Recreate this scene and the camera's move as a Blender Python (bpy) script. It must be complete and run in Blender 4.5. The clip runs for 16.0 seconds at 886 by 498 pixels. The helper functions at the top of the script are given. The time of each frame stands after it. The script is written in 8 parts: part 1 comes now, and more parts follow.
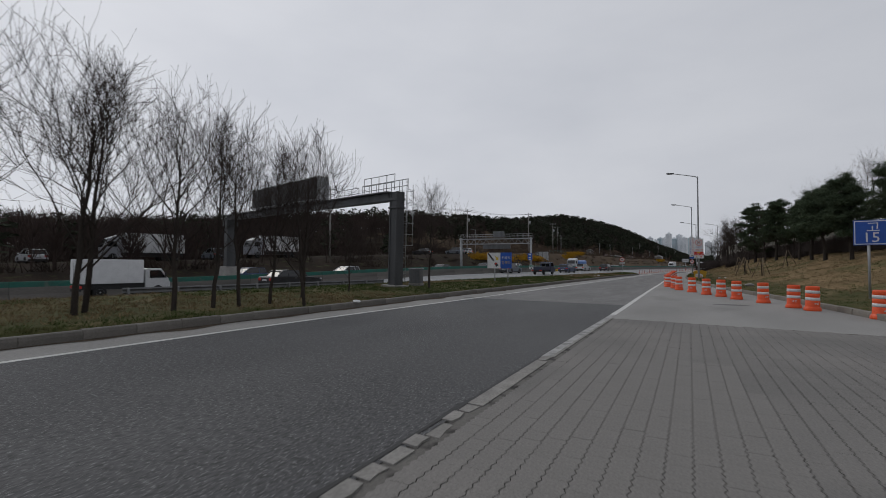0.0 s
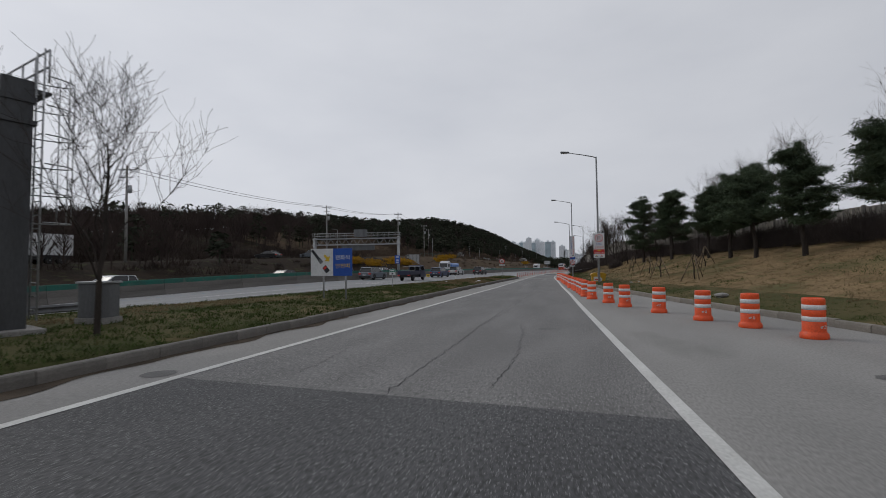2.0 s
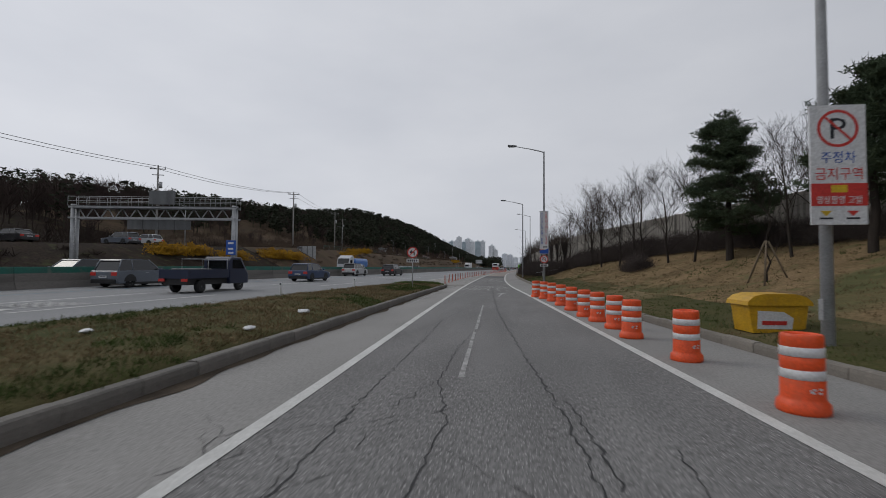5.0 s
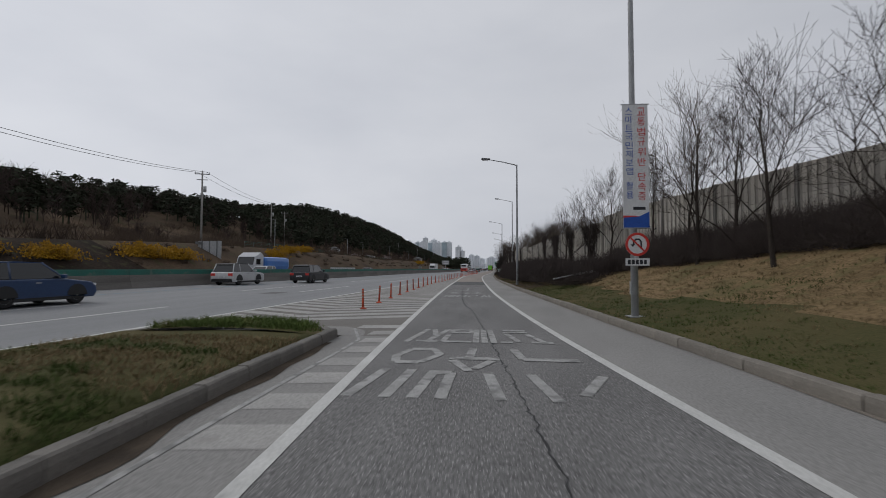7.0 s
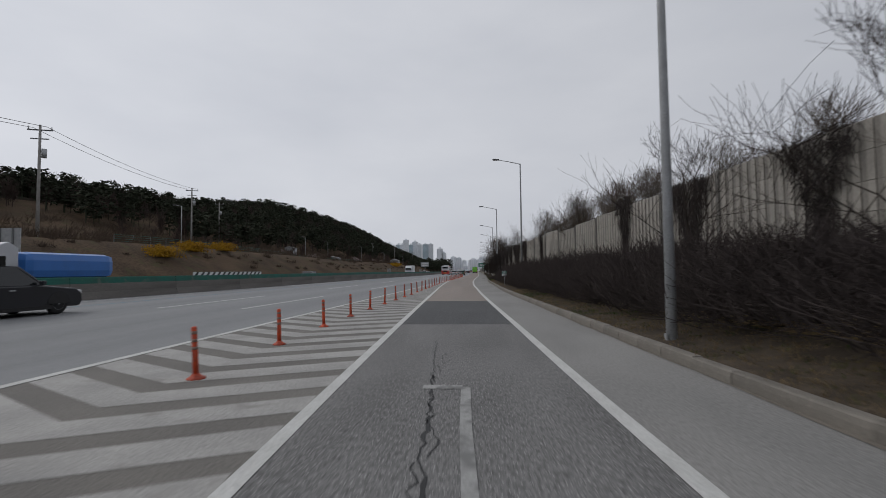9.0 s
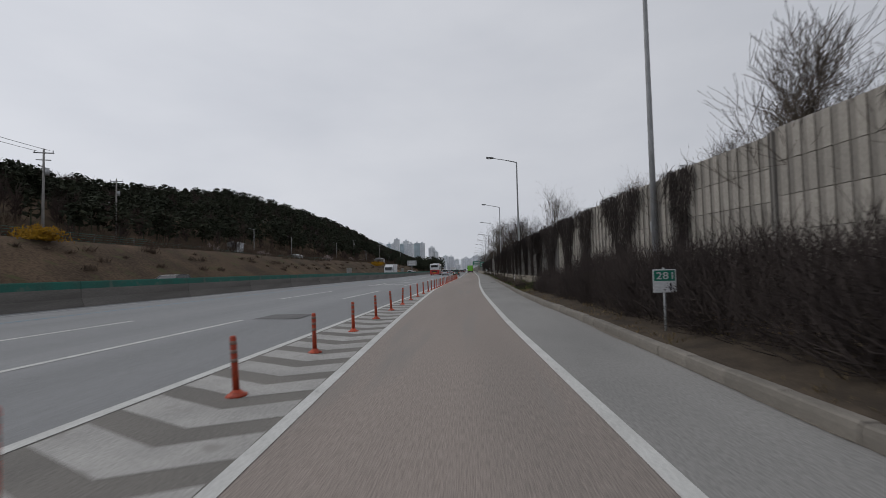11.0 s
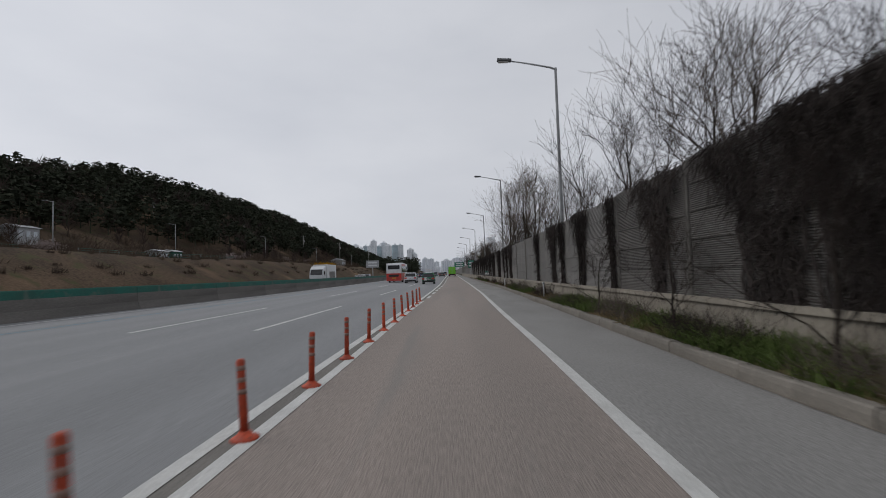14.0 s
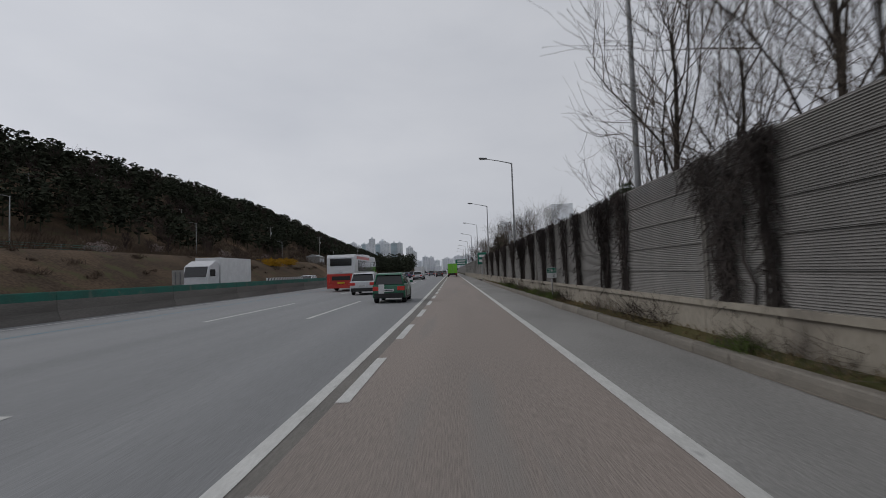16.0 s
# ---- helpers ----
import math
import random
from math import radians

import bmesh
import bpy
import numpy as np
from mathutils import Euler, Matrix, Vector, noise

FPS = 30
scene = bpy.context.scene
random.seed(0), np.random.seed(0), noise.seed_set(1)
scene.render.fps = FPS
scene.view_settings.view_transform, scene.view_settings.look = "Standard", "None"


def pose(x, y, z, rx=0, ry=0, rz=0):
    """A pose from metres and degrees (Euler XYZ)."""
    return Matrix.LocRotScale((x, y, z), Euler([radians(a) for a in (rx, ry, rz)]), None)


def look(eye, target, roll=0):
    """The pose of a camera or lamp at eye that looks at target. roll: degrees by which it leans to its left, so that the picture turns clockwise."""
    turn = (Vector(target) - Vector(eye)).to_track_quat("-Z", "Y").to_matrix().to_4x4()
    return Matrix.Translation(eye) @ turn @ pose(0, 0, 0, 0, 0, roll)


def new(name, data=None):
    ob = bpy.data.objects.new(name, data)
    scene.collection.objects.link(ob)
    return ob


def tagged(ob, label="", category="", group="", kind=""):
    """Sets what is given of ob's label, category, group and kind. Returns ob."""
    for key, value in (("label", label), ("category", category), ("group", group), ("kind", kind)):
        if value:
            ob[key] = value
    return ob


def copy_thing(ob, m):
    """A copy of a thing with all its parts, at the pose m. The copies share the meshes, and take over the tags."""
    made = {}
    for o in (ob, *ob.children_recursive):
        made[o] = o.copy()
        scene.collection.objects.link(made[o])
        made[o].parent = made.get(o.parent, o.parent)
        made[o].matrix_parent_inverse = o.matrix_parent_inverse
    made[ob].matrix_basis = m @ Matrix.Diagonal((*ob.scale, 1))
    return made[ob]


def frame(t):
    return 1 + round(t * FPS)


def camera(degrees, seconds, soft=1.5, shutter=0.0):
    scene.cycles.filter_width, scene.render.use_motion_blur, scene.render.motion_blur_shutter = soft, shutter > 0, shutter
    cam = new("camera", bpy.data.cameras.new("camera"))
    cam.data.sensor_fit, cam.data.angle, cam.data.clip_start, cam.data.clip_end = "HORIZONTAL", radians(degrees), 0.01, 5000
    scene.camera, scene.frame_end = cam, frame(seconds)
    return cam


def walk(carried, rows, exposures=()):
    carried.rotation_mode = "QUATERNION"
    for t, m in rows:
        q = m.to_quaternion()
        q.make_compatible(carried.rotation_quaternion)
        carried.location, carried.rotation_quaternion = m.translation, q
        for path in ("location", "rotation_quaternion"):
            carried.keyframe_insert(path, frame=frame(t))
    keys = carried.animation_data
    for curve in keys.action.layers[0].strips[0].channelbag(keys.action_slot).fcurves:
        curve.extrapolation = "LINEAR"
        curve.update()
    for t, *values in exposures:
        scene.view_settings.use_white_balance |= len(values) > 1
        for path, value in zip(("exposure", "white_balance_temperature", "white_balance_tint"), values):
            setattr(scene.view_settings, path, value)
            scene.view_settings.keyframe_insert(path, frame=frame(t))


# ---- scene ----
cam = camera(86.59, 16.0, 0.9, 0.13)
EYE = 1.5
# seconds, x, y, yaw, pitch, roll
ROWS = [
    (0.0, 17.01, -0.70, 34.43, 1.92, -0.20),
    (0.5, 15.57, 2.17, 30.38, 2.03, 0.30),
    (1.0, 14.24, 5.30, 26.45, 2.24, 0.51),
    (1.5, 13.01, 8.78, 22.52, 2.27, 0.66),
    (2.0, 11.95, 12.66, 19.04, 2.39, 0.69),
    (2.5, 11.00, 16.97, 16.37, 2.43, 0.67),
    (3.0, 10.06, 21.64, 14.53, 2.41, 0.56),
    (3.5, 9.15, 26.74, 13.05, 2.35, 0.18),
    (4.0, 8.23, 32.14, 11.81, 2.36, -0.11),
    (4.5, 7.30, 37.95, 11.20, 2.28, -0.40),
    (5.0, 6.54, 44.11, 10.56, 2.16, -0.40),
    (7.5, 3.33, 75.35, 5.32, 2.46, -0.02),
    (8.0, 2.85, 82.32, 4.40, 2.60, 0.13),
    (10.5, 0.83, 122.80, 4.37, 2.67, 1.26),
    (11.0, 0.52, 131.02, 3.40, 2.54, 1.32),
    (11.5, 0.32, 139.25, 2.41, 2.47, 1.35),
    (12.0, 0.20, 147.68, 1.43, 2.58, 1.22),
    (12.5, 0.06, 156.38, 1.11, 2.58, 1.32),
    (13.0, -0.04, 165.42, 1.31, 2.65, 1.57),
    (13.5, -0.08, 174.56, 1.18, 2.80, 1.72),
    (14.0, -0.10, 183.85, 1.00, 2.81, 1.86),
    (14.5, -0.07, 193.10, 0.76, 2.77, 1.89),
    (15.0, 0.01, 202.35, 0.58, 2.75, 1.89),
    (15.5, 0.15, 211.75, 0.54, 2.65, 1.92),
    (16.0, 0.07, 221.16, 1.11, 2.65, 2.01),
]
walk(cam, [(t, pose(x, y, EYE, 90 + pitch, roll, yaw)) for t, x, y, yaw, pitch, roll in ROWS], [(0.0, -0.1), (1.5, 0.0), (10.5, 0.0), (12.3, 0.1), (14.5, 0.0), (16.0, -0.12)])

# ---- lettering in the built-in font, made while the scene is still small ----
def lettering(body):
    cu = bpy.data.curves.new("lettering", "FONT")
    cu.body, cu.align_x, cu.align_y, cu.extrude, cu.resolution_u = body, "CENTER", "CENTER", 0.01, 2
    tmp = new("lettering", cu)
    bpy.context.view_layer.update()
    me = bpy.data.meshes.new_from_object(tmp.evaluated_get(bpy.context.evaluated_depsgraph_get()))
    bpy.data.objects.remove(tmp)
    me.materials.clear()
    return me


GLYPHS = {w: lettering(w) for w in ["15", "P", "고", "금지구역", "안전띠", "영상촬영 고발", "전좌석", "주정차", "281", ".1", ".2"] + list("교국규단마민반법보속스앱용위제중통트활")}


def glyph(body, wide, high, deep=0.004):
    """A word fitted to a width and height, upright and facing -y."""
    me = GLYPHS[body].copy()
    co = np.array([v.co[:] for v in me.vertices])
    lo, hi = co.min(0), co.max(0)
    s = (wide / max(hi[0] - lo[0], 1e-6), high / max(hi[1] - lo[1], 1e-6), deep / 0.02)
    mid = (lo + hi) / 2
    me.transform(pose(0, 0, 0, 90, 0, 0) @ Matrix.Diagonal((s[0], s[1], s[2], 1)) @ Matrix.Translation((-mid[0], -mid[1], -mid[2])))
    return me

# ---- world: overcast day, high thin cloud ----
world = bpy.data.worlds.new("overcast_sky")
scene.world = world
world.use_nodes = True
wn, wl = world.node_tree.nodes, world.node_tree.links
wn.clear()
w_out, w_bg = wn.new("ShaderNodeOutputWorld"), wn.new("ShaderNodeBackground")
w_sky, w_hsv = wn.new("ShaderNodeTexSky"), wn.new("ShaderNodeHueSaturation")
w_sky.sky_type, w_sky.sun_disc = "NISHITA", False
SUN_EL, SUN_ROT = 42.0, -75.0
w_sky.sun_elevation, w_sky.sun_rotation = radians(SUN_EL), radians(SUN_ROT)
w_sky.dust_density, w_sky.air_density = 2.0, 1.0
w_hsv.inputs["Saturation"].default_value = 0.25
w_co, w_map, w_noise, w_ramp = wn.new("ShaderNodeTexCoord"), wn.new("ShaderNodeMapping"), wn.new("ShaderNodeTexNoise"), wn.new("ShaderNodeValToRGB")
w_map.inputs["Scale"].default_value = (1.0, 1.0, 2.6)
w_noise.inputs["Scale"].default_value, w_noise.inputs["Detail"].default_value = 2.2, 5.0
w_ramp.color_ramp.elements[0].position, w_ramp.color_ramp.elements[0].color = 0.3, (9.32, 9.7, 10.7, 1)
w_ramp.color_ramp.elements[1].position, w_ramp.color_ramp.elements[1].color = 0.72, (11.2, 11.5, 12.35, 1)
w_mix = wn.new("ShaderNodeMix")
w_mix.data_type = "RGBA"
w_mix.inputs[0].default_value = 0.86
wl.new(w_sky.outputs[0], w_hsv.inputs["Color"])
wl.new(w_co.outputs["Generated"], w_map.inputs[0])
wl.new(w_map.outputs[0], w_noise.inputs["Vector"])
wl.new(w_noise.outputs[0], w_ramp.inputs[0])
wl.new(w_hsv.outputs[0], w_mix.inputs[6])
wl.new(w_ramp.outputs[0], w_mix.inputs[7])
w_sep, w_rng, w_mul = wn.new("ShaderNodeSeparateXYZ"), wn.new("ShaderNodeMapRange"), wn.new("ShaderNodeMix")
w_mul.data_type, w_mul.blend_type = "RGBA", "MULTIPLY"
w_mul.inputs[0].default_value = 1.0
w_rng.inputs["From Min"].default_value, w_rng.inputs["To Min"].default_value, w_rng.inputs["To Max"].default_value = -1.0, 1.12, 0.8
wl.new(w_co.outputs["Generated"], w_sep.inputs[0])
wl.new(w_sep.outputs[0], w_rng.inputs[0])
wl.new(w_mix.outputs[2], w_mul.inputs[6])
wl.new(w_rng.outputs[0], w_mul.inputs[7])
wl.new(w_mul.outputs[2], w_bg.inputs[0])
w_bg.inputs[1].default_value = 0.062
wl.new(w_bg.outputs[0], w_out.inputs[0])
sun = new("sun", bpy.data.lights.new("sun", "SUN"))
sun.data.energy, sun.data.angle, sun.data.color = 0.6, radians(25), (1.0, 0.96, 0.9)
sun.matrix_world = look((-60, 16, 56), (0, 0, 0))
scene.view_settings.exposure = 0.0

# ---- materials ----
def material(name, a, b=None, scale=2.0, fine=40.0, rough=0.85, metal=0.0, bump=0.15, spot=None, spot_at=0.62, spot_scale=0.5, c=None, stretch=(1, 1, 1), by="Object", spec=0.4, grit=0.72, fleck=None):
    """Two tones mixed by coarse noise, a finer grain, a third stain tone, and relief."""
    m = bpy.data.materials.new(name)
    m.use_nodes = True
    n, l = m.node_tree.nodes, m.node_tree.links
    bsdf = n["Principled BSDF"]
    bsdf.inputs["Roughness"].default_value, bsdf.inputs["Metallic"].default_value = rough, metal
    bsdf.inputs["Specular IOR Level"].default_value = spec
    b = b or tuple(0.75 * v for v in a)
    co, mp = n.new("ShaderNodeTexCoord"), n.new("ShaderNodeMapping")
    mp.inputs["Scale"].default_value = stretch
    l.new(co.outputs[by], mp.inputs[0])

    def grain(s, detail, lo, hi):
        t, r = n.new("ShaderNodeTexNoise"), n.new("ShaderNodeMapRange")
        t.inputs["Scale"].default_value, t.inputs["Detail"].default_value = s, detail
        r.inputs["From Min"].default_value, r.inputs["From Max"].default_value = lo, hi
        l.new(mp.outputs[0], t.inputs["Vector"])
        l.new(t.outputs[0], r.inputs[0])
        return r.outputs[0], t.outputs[0]

    def blend(f, x, y, kind="MIX"):
        k = n.new("ShaderNodeMix")
        k.data_type, k.blend_type = "RGBA", kind
        for s, v in ((k.inputs[0], f), (k.inputs[6], x), (k.inputs[7], y)):
            if isinstance(v, (tuple, float, int)):
                s.default_value = (*v, 1) if isinstance(v, tuple) else v
            else:
                l.new(v, s)
        return k.outputs[2]

    coarse, _ = grain(scale, 6, 0.35, 0.65)
    fine_f, fine_raw = grain(fine, 4, 0.3, 0.7)
    col = blend(coarse, a, b)
    col = blend(fine_f, col, blend(1.0, col, (grit, grit, grit), "MULTIPLY"))
    if spot:
        sp, _ = grain(spot_scale, 5, spot_at, spot_at + 0.12)
        col = blend(sp, col, spot)
    if c:
        sp2, _ = grain(scale * 3.1, 5, 0.55, 0.7)
        col = blend(sp2, col, c)
    if fleck:
        sp3, _ = grain(48.0, 2, 0.58, 0.68)
        col = blend(sp3, col, fleck)
    l.new(col, bsdf.inputs["Base Color"])
    if bump:
        bp = n.new("ShaderNodeBump")
        bp.inputs["Strength"].default_value, bp.inputs["Distance"].default_value = bump, 0.02
        l.new(fine_raw, bp.inputs["Height"])
        l.new(bp.outputs[0], bsdf.inputs["Normal"])
    return m


def per_object(m, amount=0.25):
    """Lets alike pieces differ a little in brightness."""
    n, l = m.node_tree.nodes, m.node_tree.links
    bsdf = n["Principled BSDF"]
    src = bsdf.inputs["Base Color"].links[0].from_socket
    info, r, hs = n.new("ShaderNodeObjectInfo"), n.new("ShaderNodeMapRange"), n.new("ShaderNodeHueSaturation")
    r.inputs["To Min"].default_value, r.inputs["To Max"].default_value = 1 - amount, 1 + amount
    l.new(info.outputs["Random"], r.inputs[0])
    l.new(r.outputs[0], hs.inputs["Value"])
    l.new(src, hs.inputs["Color"])
    l.new(hs.outputs[0], bsdf.inputs["Base Color"])
    return m


M = {
    "asphalt_old": material("old_asphalt", (0.215, 0.212, 0.208), (0.16, 0.157, 0.155), 0.7, 26, 0.9, grit=0.45, fleck=(0.33, 0.325, 0.32), spot=(0.12, 0.118, 0.116), spot_at=0.6, spot_scale=0.35, stretch=(1.4, 0.35, 1), bump=0.3),
    "asphalt_dark": material("new_dark_asphalt", (0.092, 0.093, 0.096), (0.066, 0.067, 0.07), 0.4, 24, 0.8, grit=0.25, fleck=(0.23, 0.23, 0.235), bump=0.4, stretch=(1.3, 0.5, 1)),
    "asphalt_hw": material("highway_asphalt", (0.265, 0.27, 0.276), (0.215, 0.219, 0.224), 0.25, 70, 0.85, grit=0.72, bump=0.3, stretch=(2.2, 0.04, 1), spot=(0.2, 0.204, 0.208), spot_at=0.58, spot_scale=0.6),
    "asphalt_red": material("coloured_lane_asphalt", (0.31, 0.262, 0.232), (0.258, 0.222, 0.198), 0.35, 45, 0.85, grit=0.66, bump=0.35, stretch=(1.6, 0.12, 1), spot=(0.21, 0.19, 0.174), spot_at=0.57, spot_scale=0.8),
    "shoulder": material("shoulder_concrete", (0.295, 0.288, 0.276), (0.24, 0.235, 0.226), 0.5, 32, 0.9, grit=0.68, bump=0.3, spot=(0.15, 0.147, 0.14), spot_at=0.6, spot_scale=0.3, stretch=(1.2, 0.4, 1)),
    "paver": per_object(material("paver_block", (0.215, 0.205, 0.192), (0.17, 0.164, 0.155), 0.5, 45, 0.9, bump=0.4, grit=0.7, spot=(0.07, 0.066, 0.06), spot_at=0.7, spot_scale=7.0), 0.025),
    "joint": material("dark_joint_sand", (0.15, 0.143, 0.132), (0.12, 0.114, 0.105), 2.0, 60, 0.95, spot=(0.025, 0.023, 0.021), spot_at=0.5, spot_scale=3.0),
    "paint": material("worn_road_paint", (0.62, 0.62, 0.6), (0.52, 0.52, 0.5), 1.5, 30, 0.75, spot=(0.3, 0.295, 0.29), spot_at=0.64, spot_scale=5.0, bump=0.1),
    "paint_old": material("faded_road_paint", (0.4, 0.4, 0.39), (0.3, 0.3, 0.29), 2.5, 30, 0.8, spot=(0.17, 0.17, 0.166), spot_at=0.5, spot_scale=4.0, bump=0.1),
    "paint_gore": material("worn_hatch_paint", (0.43, 0.42, 0.4), (0.34, 0.333, 0.318), 1.2, 30, 0.8, grit=0.62, spot=(0.24, 0.23, 0.215), spot_at=0.6, spot_scale=2.5, bump=0.1),
    "paint_blue": material("blue_lane_paint", (0.1, 0.22, 0.3), (0.16, 0.26, 0.3), 2.0, 30, 0.8),
    "gore": material("gore_concrete", (0.205, 0.193, 0.175), (0.168, 0.158, 0.145), 0.7, 30, 0.9, grit=0.6, bump=0.3, spot=(0.14, 0.132, 0.12), spot_at=0.62, spot_scale=0.8),
    "stain": material("old_road_stain", (0.15, 0.148, 0.146), (0.12, 0.118, 0.116), 2.5, 30, 0.85, grit=0.6),
    "wood_edge": material("brown_scrub_twigs", (0.05, 0.037, 0.031), (0.032, 0.025, 0.022), 0.3, 3, 0.95, bump=0, spec=0.06),
    "scrub_dry": material("dry_scrub_twigs", (0.1, 0.073, 0.054), (0.064, 0.048, 0.038), 0.3, 3, 0.95, bump=0, spec=0.06),
    "edging_pale": per_object(material("pale_worn_edging", (0.29, 0.28, 0.262), (0.22, 0.212, 0.198), 3.0, 30, 0.9, bump=0.4, spot=(0.16, 0.152, 0.14), spot_at=0.6, spot_scale=3.0), 0.1),
    "crack": material("tar_crack", (0.03, 0.03, 0.031), None, 3, 40, 0.7, bump=0),
    "kerb": per_object(material("kerb_concrete", (0.25, 0.228, 0.198), (0.185, 0.169, 0.147), 1.5, 30, 0.9, bump=0.4, spot=(0.1, 0.092, 0.08), spot_at=0.6, spot_scale=1.2), 0.12),
    "sand": material("sandy_kerb_dirt", (0.25, 0.222, 0.185), (0.2, 0.178, 0.15), 1.2, 40, 0.95, bump=0.4, grit=0.6),
    "kerb_dark": per_object(material("dirty_kerb_concrete", (0.2, 0.187, 0.168), (0.14, 0.132, 0.12), 1.5, 30, 0.9, bump=0.4, spot=(0.2, 0.19, 0.17), spot_at=0.62, spot_scale=1.2), 0.12),
    "soil": material("dark_soil", (0.1, 0.08, 0.061), (0.062, 0.051, 0.041), 2.0, 30, 0.97, bump=0.8, spec=0.06),
    "turf": material("turf_ground", (0.285, 0.2, 0.112), (0.175, 0.127, 0.068), 0.45, 10, 0.97, bump=1.0, grit=0.55, c=(0.13, 0.115, 0.055), spot=(0.085, 0.088, 0.04), spot_at=0.55, spot_scale=0.22, spec=0.06),
    "verge": material("verge_ground", (0.062, 0.068, 0.027), (0.105, 0.09, 0.044), 0.35, 20, 0.97, bump=1.0, spot=(0.17, 0.133, 0.075), spot_at=0.56, spot_scale=0.22, spec=0.06),
    "hillside": material("hillside_earth", (0.04, 0.029, 0.022), (0.027, 0.021, 0.017), 0.3, 5.0, 0.97, bump=1.0, grit=0.45, c=(0.045, 0.047, 0.022), spot=(0.085, 0.06, 0.04), spot_at=0.64, spot_scale=0.07, spec=0.06),
    "hill_dry": material("bare_brown_cut_slope", (0.125, 0.088, 0.06), (0.078, 0.058, 0.042), 0.18, 4.0, 0.97, bump=1.0, grit=0.5, c=(0.07, 0.066, 0.034), spot=(0.17, 0.115, 0.075), spot_at=0.58, spot_scale=0.07, spec=0.06),
    "fields": material("distant_ground", (0.07, 0.066, 0.05), (0.05, 0.05, 0.04), 0.02, 1.0, 0.97, bump=0, spec=0.06),
    "steel": material("galvanised_steel", (0.42, 0.43, 0.44), (0.34, 0.35, 0.36), 3, 40, 0.5, 0.35, bump=0.05),
    "steel_dark": material("weathered_grey_steel", (0.16, 0.165, 0.17), (0.11, 0.113, 0.118), 2, 40, 0.6, 0.2, bump=0.05, stretch=(1, 1, 0.2)),
    "gantry_steel": material("dark_gantry_steel", (0.085, 0.088, 0.093), (0.055, 0.057, 0.061), 1.5, 40, 0.6, 0.2, bump=0.05, stretch=(1, 1, 0.2)),
    "steel_mid": material("dull_gantry_steel", (0.24, 0.24, 0.245), (0.16, 0.16, 0.163), 2, 40, 0.55, 0.25, bump=0.05, stretch=(1, 1, 0.2)),
    "wall_post": per_object(material("weathered_wall_post", (0.29, 0.275, 0.252), (0.22, 0.208, 0.192), 1.2, 30, 0.7, 0.1, bump=0.05, stretch=(1, 1, 0.3)), 0.15),
    "lamp_grey": material("lamp_paint_grey", (0.36, 0.37, 0.38), None, 2, 40, 0.5, 0.2, bump=0),
    "black": material("black_plastic", (0.02, 0.02, 0.021), None, 5, 60, 0.5, bump=0),
    "panel_face": material("led_panel_face", (0.022, 0.02, 0.02), (0.03, 0.028, 0.027), 8, 80, 0.6, bump=0.1),
    "orange": material("orange_drum_plastic", (0.85, 0.1, 0.022), (0.74, 0.085, 0.02), 2.5, 30, 0.45, bump=0.05, c=(0.62, 0.09, 0.03)),
    "white_band": material("white_reflective_band", (0.72, 0.72, 0.72), (0.6, 0.6, 0.6), 3, 30, 0.4, bump=0.03),
    "post_orange": per_object(material("orange_post_plastic", (0.6, 0.085, 0.028), (0.42, 0.062, 0.03), 6, 30, 0.6, bump=0.05, c=(0.2, 0.05, 0.03)), 0.25),
    "post_band": material("grey_reflective_band", (0.33, 0.2, 0.16), (0.24, 0.15, 0.12), 5, 30, 0.5, bump=0),
    "barrier": material("barrier_concrete", (0.18, 0.168, 0.155), (0.125, 0.117, 0.108), 0.6, 20, 0.9, bump=0.3, spot=(0.09, 0.083, 0.076), spot_at=0.6, spot_scale=0.5, stretch=(1, 0.3, 2.5)),
    "barrier_green": material("green_barrier_paint", (0.018, 0.135, 0.105), (0.028, 0.11, 0.088), 0.8, 20, 0.8, bump=0.1, c=(0.08, 0.12, 0.1)),
    "bark": material("grey_brown_bark", (0.06, 0.05, 0.043), (0.036, 0.031, 0.028), 6, 40, 0.95, bump=0.6, stretch=(1, 1, 0.2), spec=0.06),
    "twig": material("bare_twigs", (0.058, 0.046, 0.04), (0.038, 0.031, 0.028), 3, 40, 0.95, bump=0, spec=0.06),
    "twig_pale": material("pale_bare_twigs", (0.15, 0.125, 0.105), (0.1, 0.083, 0.07), 3, 40, 0.95, bump=0, spec=0.06),
    "twig_dark": material("dark_hedge_twigs", (0.082, 0.068, 0.063), (0.058, 0.048, 0.046), 2, 30, 0.95, bump=0, spec=0.06),
    "vine": material("dry_vine_stems", (0.075, 0.064, 0.06), (0.052, 0.045, 0.043), 2, 30, 0.95, bump=0, spec=0.06),
    "needles": material("pine_needles", (0.075, 0.1, 0.06), (0.05, 0.07, 0.042), 1.2, 25, 0.8, bump=0, c=(0.065, 0.08, 0.04), spec=0.06),
    "needles_far": material("distant_pine_foliage", (0.06, 0.068, 0.047), (0.042, 0.049, 0.035), 0.12, 2, 0.95, bump=0, c=(0.045, 0.048, 0.03), spec=0.06),
    "wood_far": material("distant_bare_crowns", (0.068, 0.051, 0.045), (0.047, 0.036, 0.033), 0.1, 2, 0.95, bump=0, c=(0.065, 0.048, 0.04), spec=0.06),
    "forsythia": material("forsythia_blossom", (0.42, 0.23, 0.015), (0.28, 0.15, 0.015), 1.5, 20, 0.8, bump=0, c=(0.12, 0.08, 0.03), spec=0.06),
